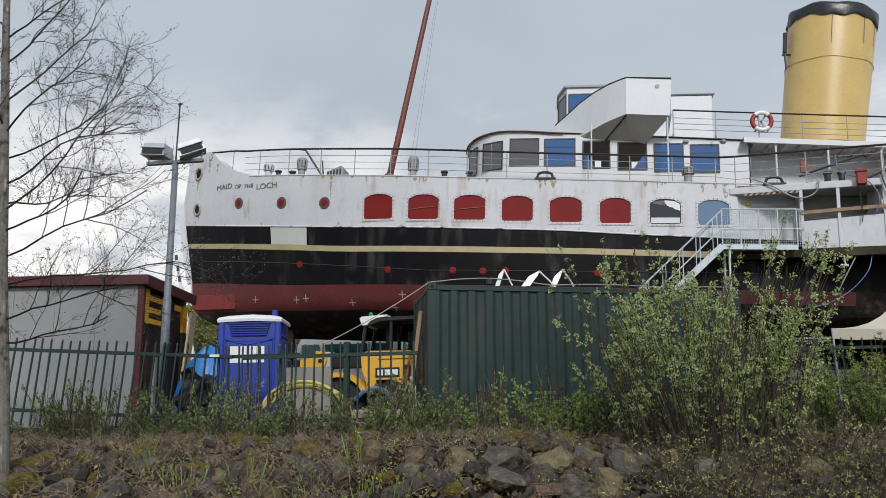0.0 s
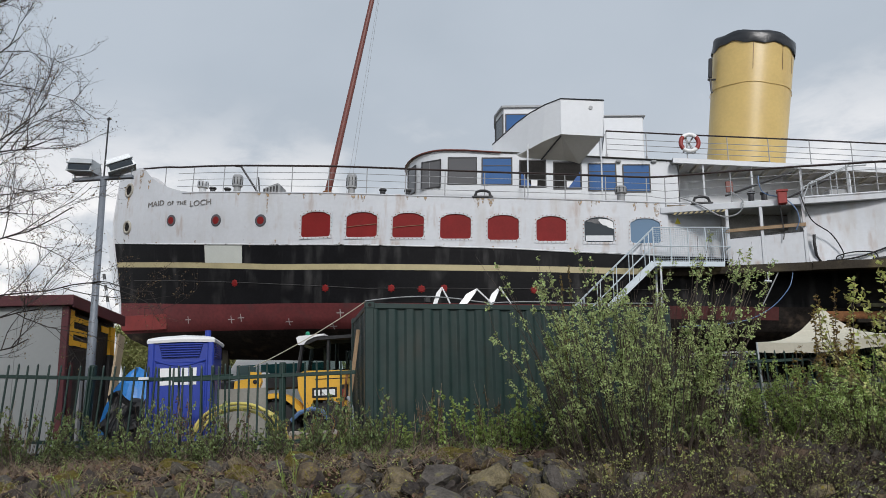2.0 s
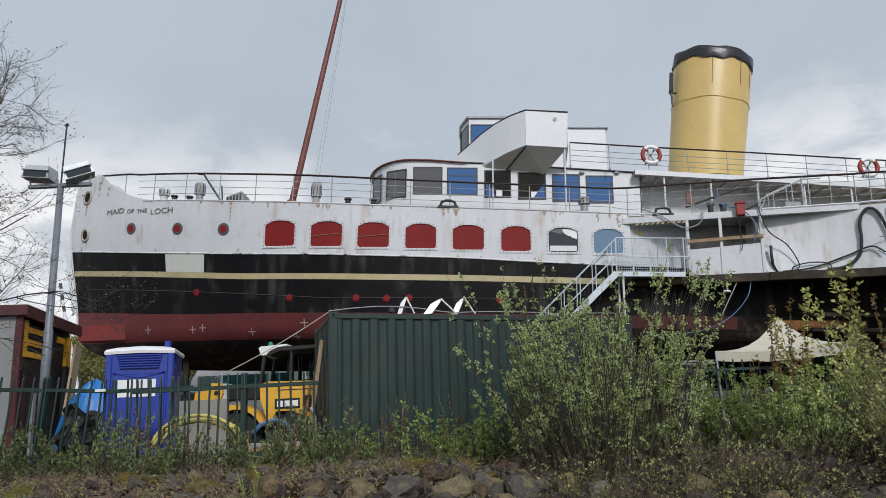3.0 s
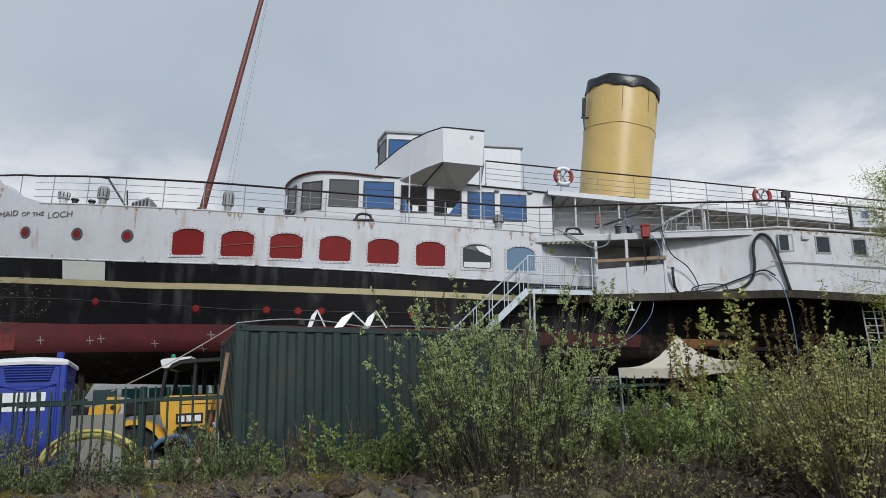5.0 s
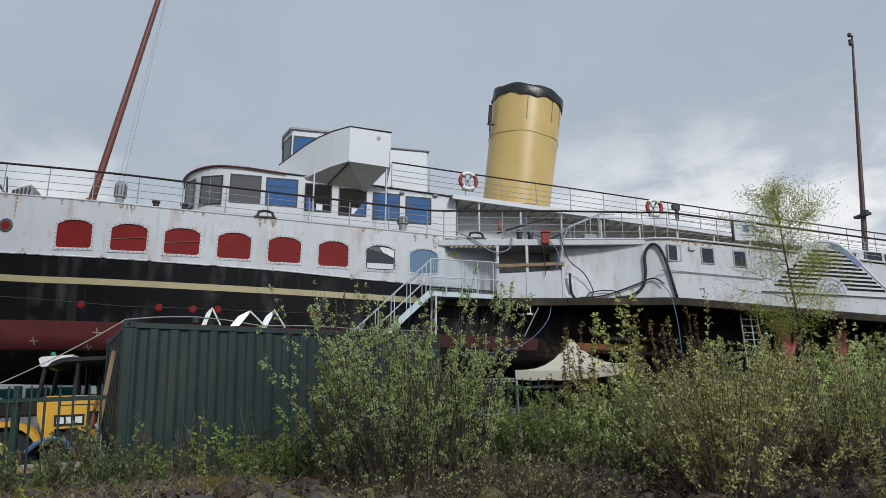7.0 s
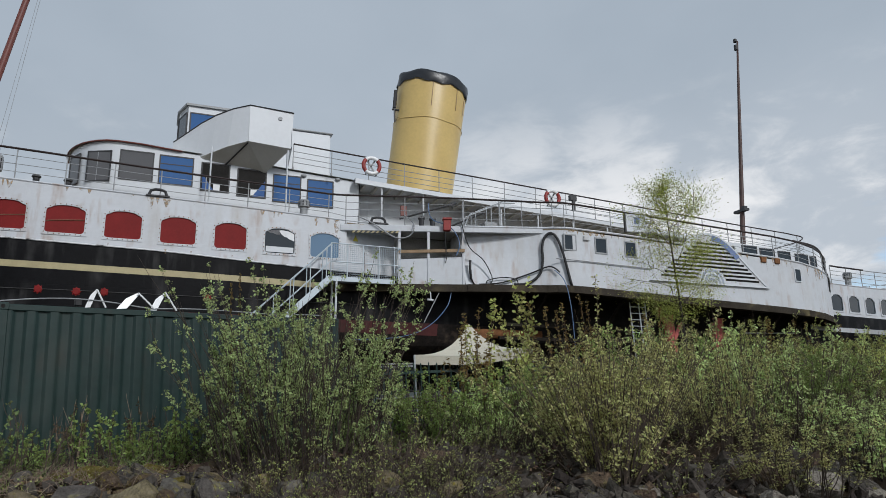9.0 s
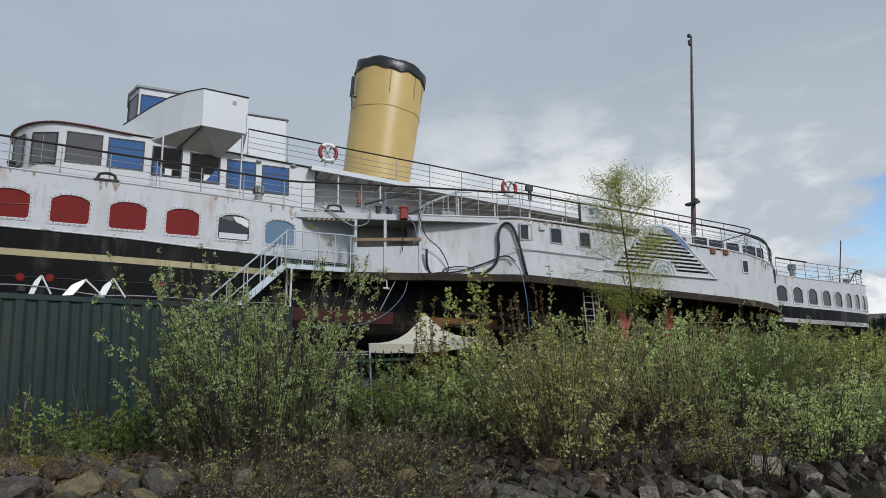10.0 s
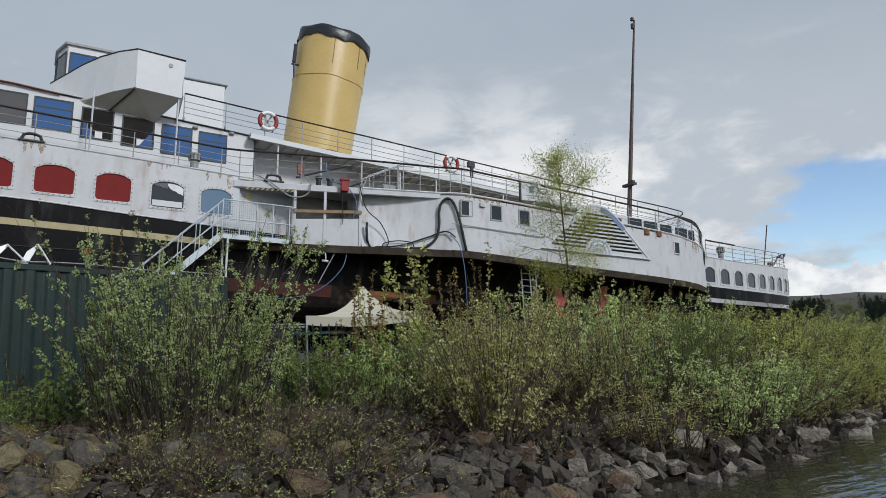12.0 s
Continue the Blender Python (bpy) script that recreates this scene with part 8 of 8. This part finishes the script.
for i in range(38):
    xx = -11 + i * 0.255 + rng.uniform(-0.2, 0.2)
    weed_at(0, xx, rng.uniform(11.4, 12.2), rng.uniform(0.7, 1.1), rng.choice((0.5, 0.7, 0.9, 1.2, 1.4)) * (0.6 if xx < -8.3 else 1.0))
for x, y, s, t in ((-1.55, 12.25, 0.9, 0.85), (-0.2, 12.35, 1.0, 0.95), (0.5, 12.4, 0.9, 0.8), (-3.1, 12.0, 0.7, 0.7), (-2.4, 11.9, 0.6, 0.6), (-0.9, 12.2, 0.7, 0.6), (-6.0, 12.0, 0.9, 0.7), (-4.5, 12.0, 0.8, 0.7), (0.9, 12.2, 1.0, 1.0), (-0.5, 11.9, 1.1, 1.0), (0.3, 11.7, 1.0, 0.9), (-1.2, 11.8, 0.9, 0.7), (1.3, 11.6, 0.9, 0.8), (5.2, 11.9, 1.3, 1.6), (4.4, 12.2, 1.2, 1.5), (6.2, 11.5, 1.2, 1.5), (5.0, 11.1, 1.1, 1.2), (-0.6, 12.2, 1.2, 1.3), (0.7, 12.1, 1.2, 1.3), (1.1, 12.0, 1.1, 1.4), (-1.6, 11.9, 0.9, 0.8), (-0.1, 11.8, 1.0, 0.8)):
    weed_at(1, x, y, s, t)
for x, y, s in ((-1.0, 12.0, 1.0), (-0.75, 12.2, 0.85), (-8.3, 11.9, 1.0), (-7.7, 12.0, 0.85), (-5.05, 12.0, 1.1), (-4.9, 12.1, 1.0), (-2.7, 11.5, 0.8), (-3.8, 11.6, 0.9), (-10.3, 12.0, 0.9), (0.1, 12.2, 1.0)):
    weed_at(2, x, y, 0.9, s)
for i in range(18):
    weed_at(0, rng.uniform(-3, 4.0), rng.uniform(11.2, 12.2), rng.uniform(0.5, 0.8), rng.uniform(0.35, 0.6))

fern = bush("horsetail", "yellow-green horsetail shoots on the mossy bank", "weed", 0.5, 0.45, 10, 0.04, 0.026, M_LEAF_GREEN, M_LEAF_GREEN, 55, 0.22, 0.1, "low shoots on the bank", cluster=3, side=3)
for i, (x, y) in enumerate(((-3.3, 8.6), (-2.9, 9.0), (-3.0, 8.3), (-2.3, 8.7), (-1.9, 8.4), (-3.9, 9.2), (-4.6, 8.9), (-1.5, 10.7), (-5.4, 9.6), (-2.6, 9.9), (1.9, 9.3), (2.5, 9.8), (3.2, 9.0), (-6.0, 10.2))):
    drop_to(fern, x, y, 47 * i, (rng.uniform(0.7, 1.1), rng.uniform(0.6, 1.1)), i == 0)

# dead stalks, twigs and grass on the bank
g = np.random.default_rng(9)
lines = []
for _ in range(11000):
    x = g.uniform(-12, 9) if g.uniform() < 0.5 else g.uniform(-10, 2)
    y = interp(x, SHORE) + g.uniform(1.4, 5.8)
    if (-2.6 < x < 1.6 and y < 10.2 and g.uniform() < 0.8) or (x > 0.2 and g.uniform() < 0.6):
        continue
    z = ground_z(x, y)
    az, tl = g.uniform(0, 6.28), g.uniform(0.7, 1.6)
    ln = g.uniform(0.08, 0.42)
    p0 = np.array([x, y, z + 0.01])
    d = np.array([math.sin(tl) * math.cos(az), math.sin(tl) * math.sin(az), math.cos(tl)])
    lines.append(([p0, p0 + d * ln * 0.5 + [0, 0, 0.03], p0 + d * ln], 0.0045, 0.002))
litter = part("dead_stalks", sticks_mesh("dead_stalks", lines, M_DEAD, 3), None)
tagged(litter, "tangle of dry brown stalks and twigs over the bank", "litter", kind="stuff")
pos = []
for _ in range(1300):
    x = g.uniform(-12, 8)
    y = interp(x, SHORE) + g.uniform(1.2, 6.0)
    n = g.integers(3, 9)
    c = np.array([x, y, ground_z(x, y) + 0.03])
    pos.extend(c + g.normal(0, 1, (n, 3)) * [0.07, 0.07, 0.03])
creep = part("ground_cover", leaves_mesh("ground_cover", pos, 0.035, M_LEAF_GREEN, rng=g), None)
tagged(creep, "small green ground-cover leaves on the bank", "plant", kind="stuff")

pos = []
for _ in range(900):
    x = g.uniform(-11, 0.8)
    y = interp(x, SHORE) + g.uniform(1.4, 4.6)
    if noise.noise((x * 0.9, y * 1.4, 4.0)) < 0.02:
        continue
    n, h = g.integers(5, 12), g.uniform(0.05, 0.24)
    c = np.array([x, y, ground_z(x, y)])
    pos.extend(c + np.stack([g.normal(0, 0.025, n), g.normal(0, 0.025, n), g.uniform(0.02, h, n)], 1))
herb = part("mossy_herbs", leaves_mesh("mossy_herbs", pos, 0.028, M_LEAF_YELLOW, 0.5, 1.2, rng=g), None)
tagged(herb, "drifts of small yellow-green shoots on the mossy bank", "plant", kind="stuff")

# fallen leaves
pos = []
for _ in range(4500):
    x = g.uniform(-12, 9)
    y = interp(x, SHORE) + g.uniform(1.0, 6.0)
    if x > 0.2 and g.uniform() < 0.75:
        continue
    n = g.integers(2, 9)
    c = np.array([x, y, ground_z(x, y) + 0.02])
    pos.extend(c + g.normal(0, 1, (n, 3)) * [0.12, 0.12, 0.015])
M_LITTER = mat("fallen_leaves", (0.17, 0.112, 0.07), 0.8, 0.3, 5, 0.2, 30, island=0.6, spec=0.2)
fallen = part("leaf_litter", leaves_mesh("leaf_litter", pos, 0.06, M_LITTER, 0.7, 0.1, rng=g), None)
tagged(fallen, "dry brown leaf litter scattered over the bank", "litter", kind="stuff")

# mossy cushions
for i in range(60):
    x = -11 + i * 0.21 + rng.uniform(-0.3, 0.3)
    y = rng.uniform(8.6, 11.6)
    s = rng.uniform(0.08, 0.22) if i % 5 else rng.uniform(0.22, 0.32)
    rows = []
    for r, z in ((1.05, -0.25), (1.0, 0.05), (0.9, 0.22), (0.68, 0.40), (0.4, 0.50), (0.02, 0.54)):
        row = []
        for a in np.linspace(0, 2 * math.pi, 16, False):
            k = 1 + 0.45 * noise.noise((1.6 * math.cos(a) * r + i, 1.6 * math.sin(a) * r, z * 2)) + 0.12 * noise.noise((6 * math.cos(a) * r + i, 6 * math.sin(a) * r, z * 5))
            row.append((s * r * k * math.cos(a), s * r * k * math.sin(a) * 0.8, s * z * k))
        rows.append(row)
    ob = part("moss_cushion", Shape().grid(rows, True), M_MOSS, None)
    ob.matrix_world = rot(x, y, ground_z(x, y))
    tagged(ob, "olive-green moss cushion on the bank", "moss", "moss cushions on the bank")

# bare alder at the water's edge


def tree_branches(rng, base, direction, length, r, depth, lines, tips):
    k = 7
    p, d = np.array(base, float), np.array(direction, float)
    pts = [p.copy()]
    for i in range(k):
        d = d + rng.normal(0, 0.11, 3) + [0, 0, 0.02]
        d /= np.linalg.norm(d)
        p = p + d * length / k
        pts.append(p.copy())
    lines.append((pts, r, r * (0.35 if depth < 3 else 0.5)))
    if depth == 0:
        tips.extend(pts[2:])
        return
    tips.extend(pts[4:] if depth == 1 else [])
    n = {3: 6, 2: 5, 1: 5}.get(depth, 4)
    for j in range(n):
        t = rng.uniform(0.25, 0.98)
        i = min(k - 1, int(t * k))
        q = pts[i] * (1 - (t * k - i)) + pts[i + 1] * (t * k - i)
        side = np.cross(d, rng.normal(size=3))
        side /= np.linalg.norm(side)
        nd = d * rng.uniform(0.5, 0.9) + side * rng.uniform(0.5, 0.9) + [0, 0, 0.15]
        tree_branches(rng, q, nd / np.linalg.norm(nd), length * rng.uniform(0.38, 0.6), r * 0.5, depth - 1, lines, tips)


AX, AY = -7.29, 9.1
alder = thing("alder_tree", "bare alder with lichen-spotted trunk and budding twigs beside the fence", "tree", rot(AX, AY, ground_z(AX, AY) - 0.1))
tr = np.random.default_rng(14)
trunk = [np.array([-0.093 * h - 0.03, 0, h]) + [0.03 * math.sin(h), 0.03 * math.cos(h * 1.3), 0] for h in np.linspace(0, 9.0, 16)]
part("trunk", sticks_mesh("trunk", [(trunk, 0.10, 0.035)], M_ALDER, 12), None, alder, "lichen-spotted trunk")
lines, tips = [], []
for h, az, el, ln in ((2.0, 5, 6, 1.5), (2.3, -8, 12, 2.0), (2.35, 150, 10, 1.8), (2.8, 12, 14, 2.3), (3.2, 0, 24, 2.3), (3.6, -12, 16, 1.9), (3.4, 170, 25, 1.6), (3.9, 8, 26, 2.2), (4.3, -4, 20, 2.0), (4.7, 20, 32, 2.0), (5.1, -15, 34, 1.8), (5.3, 185, 35, 1.6), (5.6, 10, 40, 1.8), (6.2, 0, 44, 1.6), (6.8, 160, 50, 1.2), (4.0, 90, 30, 1.4), (3.0, 250, 20, 1.4), (5.2, 270, 40, 1.2), (6.6, 5, 40, 1.3)):
    base = [np.interp(h, [p[2] for p in trunk], [p[a] for p in trunk]) for a in (0, 1)] + [h]
    a, e = radians(az), radians(el)
    tree_branches(tr, base, (math.cos(e) * math.cos(a), math.cos(e) * math.sin(a), math.sin(e)), ln, 0.018, 3, lines, tips)
part("branch_mass", sticks_mesh("branch_mass", lines, M_BARK, 3), None, alder, "bare dark branches", kind="stuff")
tips = np.array(tips)
tips = tips[tr.uniform(size=len(tips)) < 0.45]
part("bud_growth", leaves_mesh("bud_growth", tips + tr.normal(0, 0.02, tips.shape), 0.026, M_LEAF_RUSSET, rng=tr), None, alder, "small opening buds", kind="stuff")

# young birch in front of the paddle box
BX, BY = 14.55, 16.9
birch = thing("birch_tree", "slender young birch in thin yellow-green leaf", "tree", rot(BX, BY, ground_z(BX, BY) - 0.1))
tr = np.random.default_rng(8)
trunk = [np.array([0.02 * math.sin(h * 0.9), 0.02 * math.cos(h), h]) for h in np.linspace(0, 6.9, 14)]
part("trunk", sticks_mesh("trunk", [(trunk, 0.055, 0.008)], M_BARK, 8), None, birch)
lines, tips = [], []
for i in range(38):
    h = 2.3 + 4.3 * i / 37
    a, e = tr.uniform(0, 6.28), tr.uniform(0.15, 0.75)
    ln = 1.95 * (1 - abs(h - 3.9) / 4.4) * tr.uniform(0.6, 1.1)
    tree_branches(tr, (0, 0, h), (math.cos(e) * math.cos(a), math.cos(e) * math.sin(a), math.sin(e)), max(0.25, ln), 0.011, 1, lines, tips)
part("branch_mass", sticks_mesh("branch_mass", lines, M_TWIG, 3), None, birch, kind="stuff")
tips = np.repeat(np.array(tips), 22, 0)
tips = tips + tr.normal(0, 0.15, tips.shape)
part("crown", leaves_mesh("crown", tips, 0.038, M_LEAF_BIRCH, rng=tr), None, birch, "thin yellow-green leaves", kind="stuff")

# woods behind the yard


def wood_tree(seed, height):
    r = np.random.default_rng(seed)
    t = thing("tree", "tree in light spring leaf behind the yard", "tree", None, "trees behind the yard")
    lines, tips = [], []
    tk = [np.array([0.05 * r.normal(), 0.05 * r.normal(), h]) for h in np.linspace(0, height, 9)]
    lines.append((tk, 0.02 * height, 0.03))
    for i in range(22):
        h = height * (0.22 + 0.75 * i / 21)
        a, e = r.uniform(0, 6.28), r.uniform(0.2, 0.9)
        tree_branches(r, (0, 0, h), (math.cos(e) * math.cos(a), math.cos(e) * math.sin(a), math.sin(e)), height * 0.28 * (1.15 - h / height), 0.006 * height, 1, lines, tips)
    part("branch_mass", sticks_mesh("branch_mass", lines, M_BARK, 3), None, t, kind="stuff")
    tp = np.repeat(np.array(tips), 9, 0)
    tp = tp + r.normal(0, 0.035 * height, tp.shape)
    part("crown", leaves_mesh("crown", tp, 0.20, M_LEAF_FAR, 0.7, rng=r), None, t, kind="stuff")
    return t


protos = [wood_tree(s, 8.0) for s in (61, 62, 63)]
spots = [(-44 + 1.5 * i + rng.uniform(-0.7, 0.7), 50 + rng.uniform(-2, 3)) for i in range(20)]
low_wood = len(spots)
spots += [(-62 + 3.1 * i + rng.uniform(-1, 1), 58 + rng.uniform(-5, 8) + 0.05 * i * i * 0.2) for i in range(22)]
for i, (x, y) in enumerate(spots):
    m = rot(x, y, ground_z(x, y) - 0.2, rng.uniform(0, 360))
    s = rng.uniform(0.66, 0.9) if i < low_wood else rng.uniform(0.8, 1.15)
    if i < 3:
        ob = protos[i]
        ob.matrix_world = m
    else:
        ob = copy_thing(protos[i % 3], m)
    ob.scale = (s, s, s)

# conifers and scrub on the far shore
pos = []
fr = np.random.default_rng(4)
for i in range(800):
    deg = fr.choice((50, 53, 55.6, 56.3, 57.0, 61.2, 62.0, 65, 69, 74)) + fr.normal(0, 0.55)
    h = fr.uniform(12, 24)
    c = np.array(foot_point(deg, fr.uniform(1.5, 3.1))) - [0, 0, 1]
    k = 140
    t = fr.uniform(0, 1, k)
    ang = fr.uniform(0, 6.28, k)
    pos.extend(c + np.stack([(1 - t) * h * 0.25 * np.cos(ang), (1 - t) * h * 0.25 * np.sin(ang), t * h], 1))
far = part("far_woods", leaves_mesh("far_woods", pos, 2.0, M_CONIFER, 0.6, 0.0, rng=fr), None)
pos = []
for i in range(1100):
    deg, k = fr.uniform(44, 76), fr.uniform(0.6, 3.0)
    if noise.noise((deg * 0.9, k * 2.2, 3.0)) < 0.05:
        continue
    h = fr.uniform(8, 15)
    c = np.array(foot_point(deg, k)) - [0, 0, 1]
    q = fr.normal(0, 1, (60, 3))
    q /= np.linalg.norm(q, axis=1, keepdims=True)
    pos.extend(c + q * [h * 0.5, h * 0.5, h * 0.5] * fr.uniform(0.5, 1, (60, 1)) + [0, 0, h * 0.5])
shore_wood = part("shore_woods", leaves_mesh("shore_woods", pos, 2.4, M_SCRUB, 0.7, 0.0, rng=fr), None)
tagged(shore_wood, "belt of young-leaved trees along the far shore", "woods", kind="stuff")
tagged(far, "dark conifer woods on the far shore of the loch", "woods", kind="stuff")

# ---------------------------------------------------------------- rocks of the bank
ROCKS = []
shapes_rough = []
for k in range(16):
    r = random.Random(200 + k)
    bm = bmesh.new()
    bmesh.ops.create_cube(bm, size=2.0)
    sx, sy, sz = r.uniform(0.85, 1.3), r.uniform(0.6, 1.0), r.uniform(0.35, 0.6)
    for v in bm.verts:
        v.co = Vector((v.co.x * sx * r.uniform(0.7, 1.0), v.co.y * sy * r.uniform(0.7, 1.0), v.co.z * sz * r.uniform(0.75, 1.0)))
    # corners knocked off along random planes
    for _ in range(13):
        n = Vector((r.gauss(0, 1), r.gauss(0, 1), r.gauss(0, 1))).normalized()
        far_ = max(v.co.dot(n) for v in bm.verts)
        bmesh.ops.bisect_plane(bm, geom=bm.verts[:] + bm.edges[:] + bm.faces[:], plane_co=n * far_ * r.uniform(0.70, 0.92), plane_no=n, clear_outer=True)
        pts_ = [v.co.copy() for v in bm.verts]
        bm.free()
        bm = bmesh.new()
        for p in pts_:
            bm.verts.new(p)
        bmesh.ops.convex_hull(bm, input=bm.verts)
    bmesh.ops.delete(bm, geom=[v for v in bm.verts if not v.link_faces], context="VERTS")
    bmesh.ops.subdivide_edges(bm, edges=bm.edges[:], cuts=1, use_grid_fill=True)
    bmesh.ops.triangulate(bm, faces=bm.faces[:])
    for v in bm.verts:
        d = v.co.normalized()
        v.co += d * (0.16 * noise.noise(v.co * 1.7 + Vector((k, 0, 0))) + 0.05 * noise.noise(v.co * 4.5 + Vector((0, k, 0))) + r.gauss(0, 0.012))
    me = bpy.data.meshes.new("stone")
    bm.to_mesh(me)
    bm.free()
    me.materials.append(M_ROCK if k % 2 else M_ROCKBROWN if k in (2, 8, 12) else M_ROCKDARK)
    ROCKS.append(me)
bank = thing("rock_revetment", "tumbled grey stone revetment along the water's edge", "rocks", None, "", "structure")


def stone(x, y, s, lift=0.0, dark=None):
    me = rng.choice([q for i, q in enumerate(ROCKS) if dark is None or (i % 2 == 0) == dark])
    ob = part("stone", me, None, bank)
    ob.matrix_local = Matrix.Translation((x, y, ground_z(x, y) + lift)) @ Euler((rng.gauss(0, 0.4), rng.gauss(0, 0.4), rng.uniform(0, 6.28))).to_matrix().to_4x4() @ Matrix.Diagonal((s, s, s, 1))
    return ob


for i in range(225):
    x = 3.0 + 19 * (i / 225) ** 1.15 + rng.uniform(-0.3, 0.3)
    d = rng.uniform(-0.3, 2.2)
    stone(x, interp(x, SHORE) + d, rng.uniform(0.10, 0.21) + 0.17 * rng.random() ** 3, rng.uniform(0, 0.14), rng.random() < (0.1 if d < 0.9 else 0.55) + (0.8 if x < 6 else 0))
for i in range(70):
    x = rng.uniform(-9, 5)
    d = rng.uniform(1.2, 3.9)
    if x < -2.6 and i % 3:
        continue
    stone(x, interp(x, SHORE) + d, rng.uniform(0.12, 0.34), rng.uniform(-0.08, 0.05), True)
M_BOULDER = mat("mossy_brown_boulder", (0.135, 0.106, 0.070), 0.9, 0.5, 2.4, 1.0, 6, stain=(0.20, 0.175, 0.13), stain_amt=0.8, stain_scale=4.0, rnd=0.4, spec=0.1, stain2=(0.20, 0.165, 0.03), stain2_amt=1.9)
BOULDERS = []
for k in range(10):
    r = random.Random(500 + k)
    bm = bmesh.new()
    bmesh.ops.create_icosphere(bm, subdivisions=2, radius=1.0)
    cuts = [(Vector((r.gauss(0, 1), r.gauss(0, 1), r.gauss(0, 0.8))).normalized(), r.uniform(0.42, 0.74)) for _ in range(10)]
    for v in bm.verts:
        # worn flat faces with rounded edges
        for n, f in cuts:
            over = v.co.dot(n) - f
            if over > 0:
                v.co -= n * over * 0.88
        v.co += v.co.normalized() * (0.10 * noise.noise(v.co * 2.2 + Vector((k, 0, 0))) + r.gauss(0, 0.012))
        v.co.z *= 0.78
    me = bpy.data.meshes.new("stone")
    bm.to_mesh(me)
    bm.free()
    me.materials.append(M_SLAB if k % 2 == 0 else M_BOULDER)
    BOULDERS.append(me)


def boulder(x, y, a, c, sink):
    ob = part("stone", rng.choice(BOULDERS), None, bank)
    ob.matrix_local = Matrix.Translation((x, y, ground_z(x, y) + sink)) @ Euler((rng.gauss(0, 0.35), rng.gauss(0, 0.35), rng.uniform(0, 6.28))).to_matrix().to_4x4() @ Matrix.Diagonal((a, a * rng.uniform(0.7, 0.9), c, 1))


for i in range(70):
    x = rng.uniform(-9.5, 1.2)
    boulder(x, rng.uniform(8.3, 11.1), rng.uniform(0.12, 0.30), rng.uniform(0.12, 0.24), rng.uniform(0.0, 0.08))
for i in range(34):
    x, y = rng.uniform(-0.3, 3.4), rng.uniform(8.2, 11.4)
    stone(x, y, rng.uniform(0.13, 0.3), rng.uniform(-0.05, 0.04), True)
SLABS = ((-2.43, 9.8, 0.38, 0.30), (-1.81, 9.2, 0.38, 0.26), (-0.70, 9.4, 0.62, 0.30), (0.03, 9.4, 0.50, 0.34), (-0.54, 8.9, 0.66, 0.24), (-1.76, 9.75, 0.32, 0.26), (0.37, 9.8, 0.30, 0.26), (-2.68, 9.2, 0.30, 0.22), (-1.34, 8.9, 0.36, 0.24),
         (-1.2, 9.75, 0.36, 0.26), (-0.3, 10.1, 0.34, 0.24), (0.8, 9.2, 0.46, 0.28), (1.4, 9.4, 0.40, 0.26), (-3.2, 9.4, 0.28, 0.2), (2.1, 9.3, 0.40, 0.26), (2.9, 9.0, 0.40, 0.26), (3.6, 8.6, 0.38, 0.24), (-4.3, 9.2, 0.24, 0.18), (0.6, 8.6, 0.45, 0.26))
for x, y, a_, c_ in SLABS:
    boulder(x, y, a_ * 0.72, c_ * 1.05, 0.09)
    for _ in range(2):
        stone(x + rng.uniform(-0.5, 0.5), y + rng.uniform(-0.4, 0.4), rng.uniform(0.08, 0.2), 0.05, True)
# smaller rubble between and beyond them
for k in range(12):
    r = random.Random(300 + k)
    bm = bmesh.new()
    for _ in range(11):
        v = Vector((r.gauss(0, 1), r.gauss(0, 1), r.gauss(0, 1))).normalized()
        bm.verts.new((v.x * 1.05, v.y * r.uniform(0.6, 0.9), v.z * r.uniform(0.45, 0.7)))
    bmesh.ops.convex_hull(bm, input=bm.verts)
    bmesh.ops.delete(bm, geom=[v for v in bm.verts if not v.link_faces], context="VERTS")
    bm.verts.index_update()
    shapes_rough.append(([tuple(v.co) for v in bm.verts], [tuple(v.index for v in f.verts) for f in bm.faces]))
    bm.free()
verts, faces, o = [], [], 0
shapes = [(np.array(c), f) for c, f in shapes_rough]
rr = np.random.default_rng(15)
for i in range(3000):
    if i < 2000:
        x = 2.5 + 42 * rr.uniform() ** 1.3
        d = rr.uniform(-0.35, 2.3)
        sc = rr.uniform(0.05, 0.24) * (1 if x < 16 else 1.8)
    else:
        x, d, sc = rr.uniform(-10, 6), rr.uniform(0.6, 4.4), rr.uniform(0.05, 0.13) + 0.12 * rr.uniform() ** 4
    y = interp(x, SHORE) + d
    co, fc = shapes[rr.integers(len(shapes))]
    m3 = np.array(Euler(rr.uniform(0, 6.28, 3).tolist()).to_matrix())
    verts.append(co @ m3.T * sc + [x, y, ground_z(x, y) + 0.3 * sc])
    faces += [tuple(o + q for q in f) for f in fc]
    o += len(co)
me = bpy.data.meshes.new("rubble")
me.from_pydata(np.concatenate(verts).tolist(), [], faces)
M_RUBBLE = mat("mixed_rubble", (0.065, 0.056, 0.048), 0.9, 0.35, 2.5, 1.0, 12, stain=(0.21, 0.19, 0.15), stain_amt=0.7, stain_scale=3.0, island=0.5, spec=0.15)
me.materials.append(M_RUBBLE)
part("rubble", me, None, bank, kind="stuff")
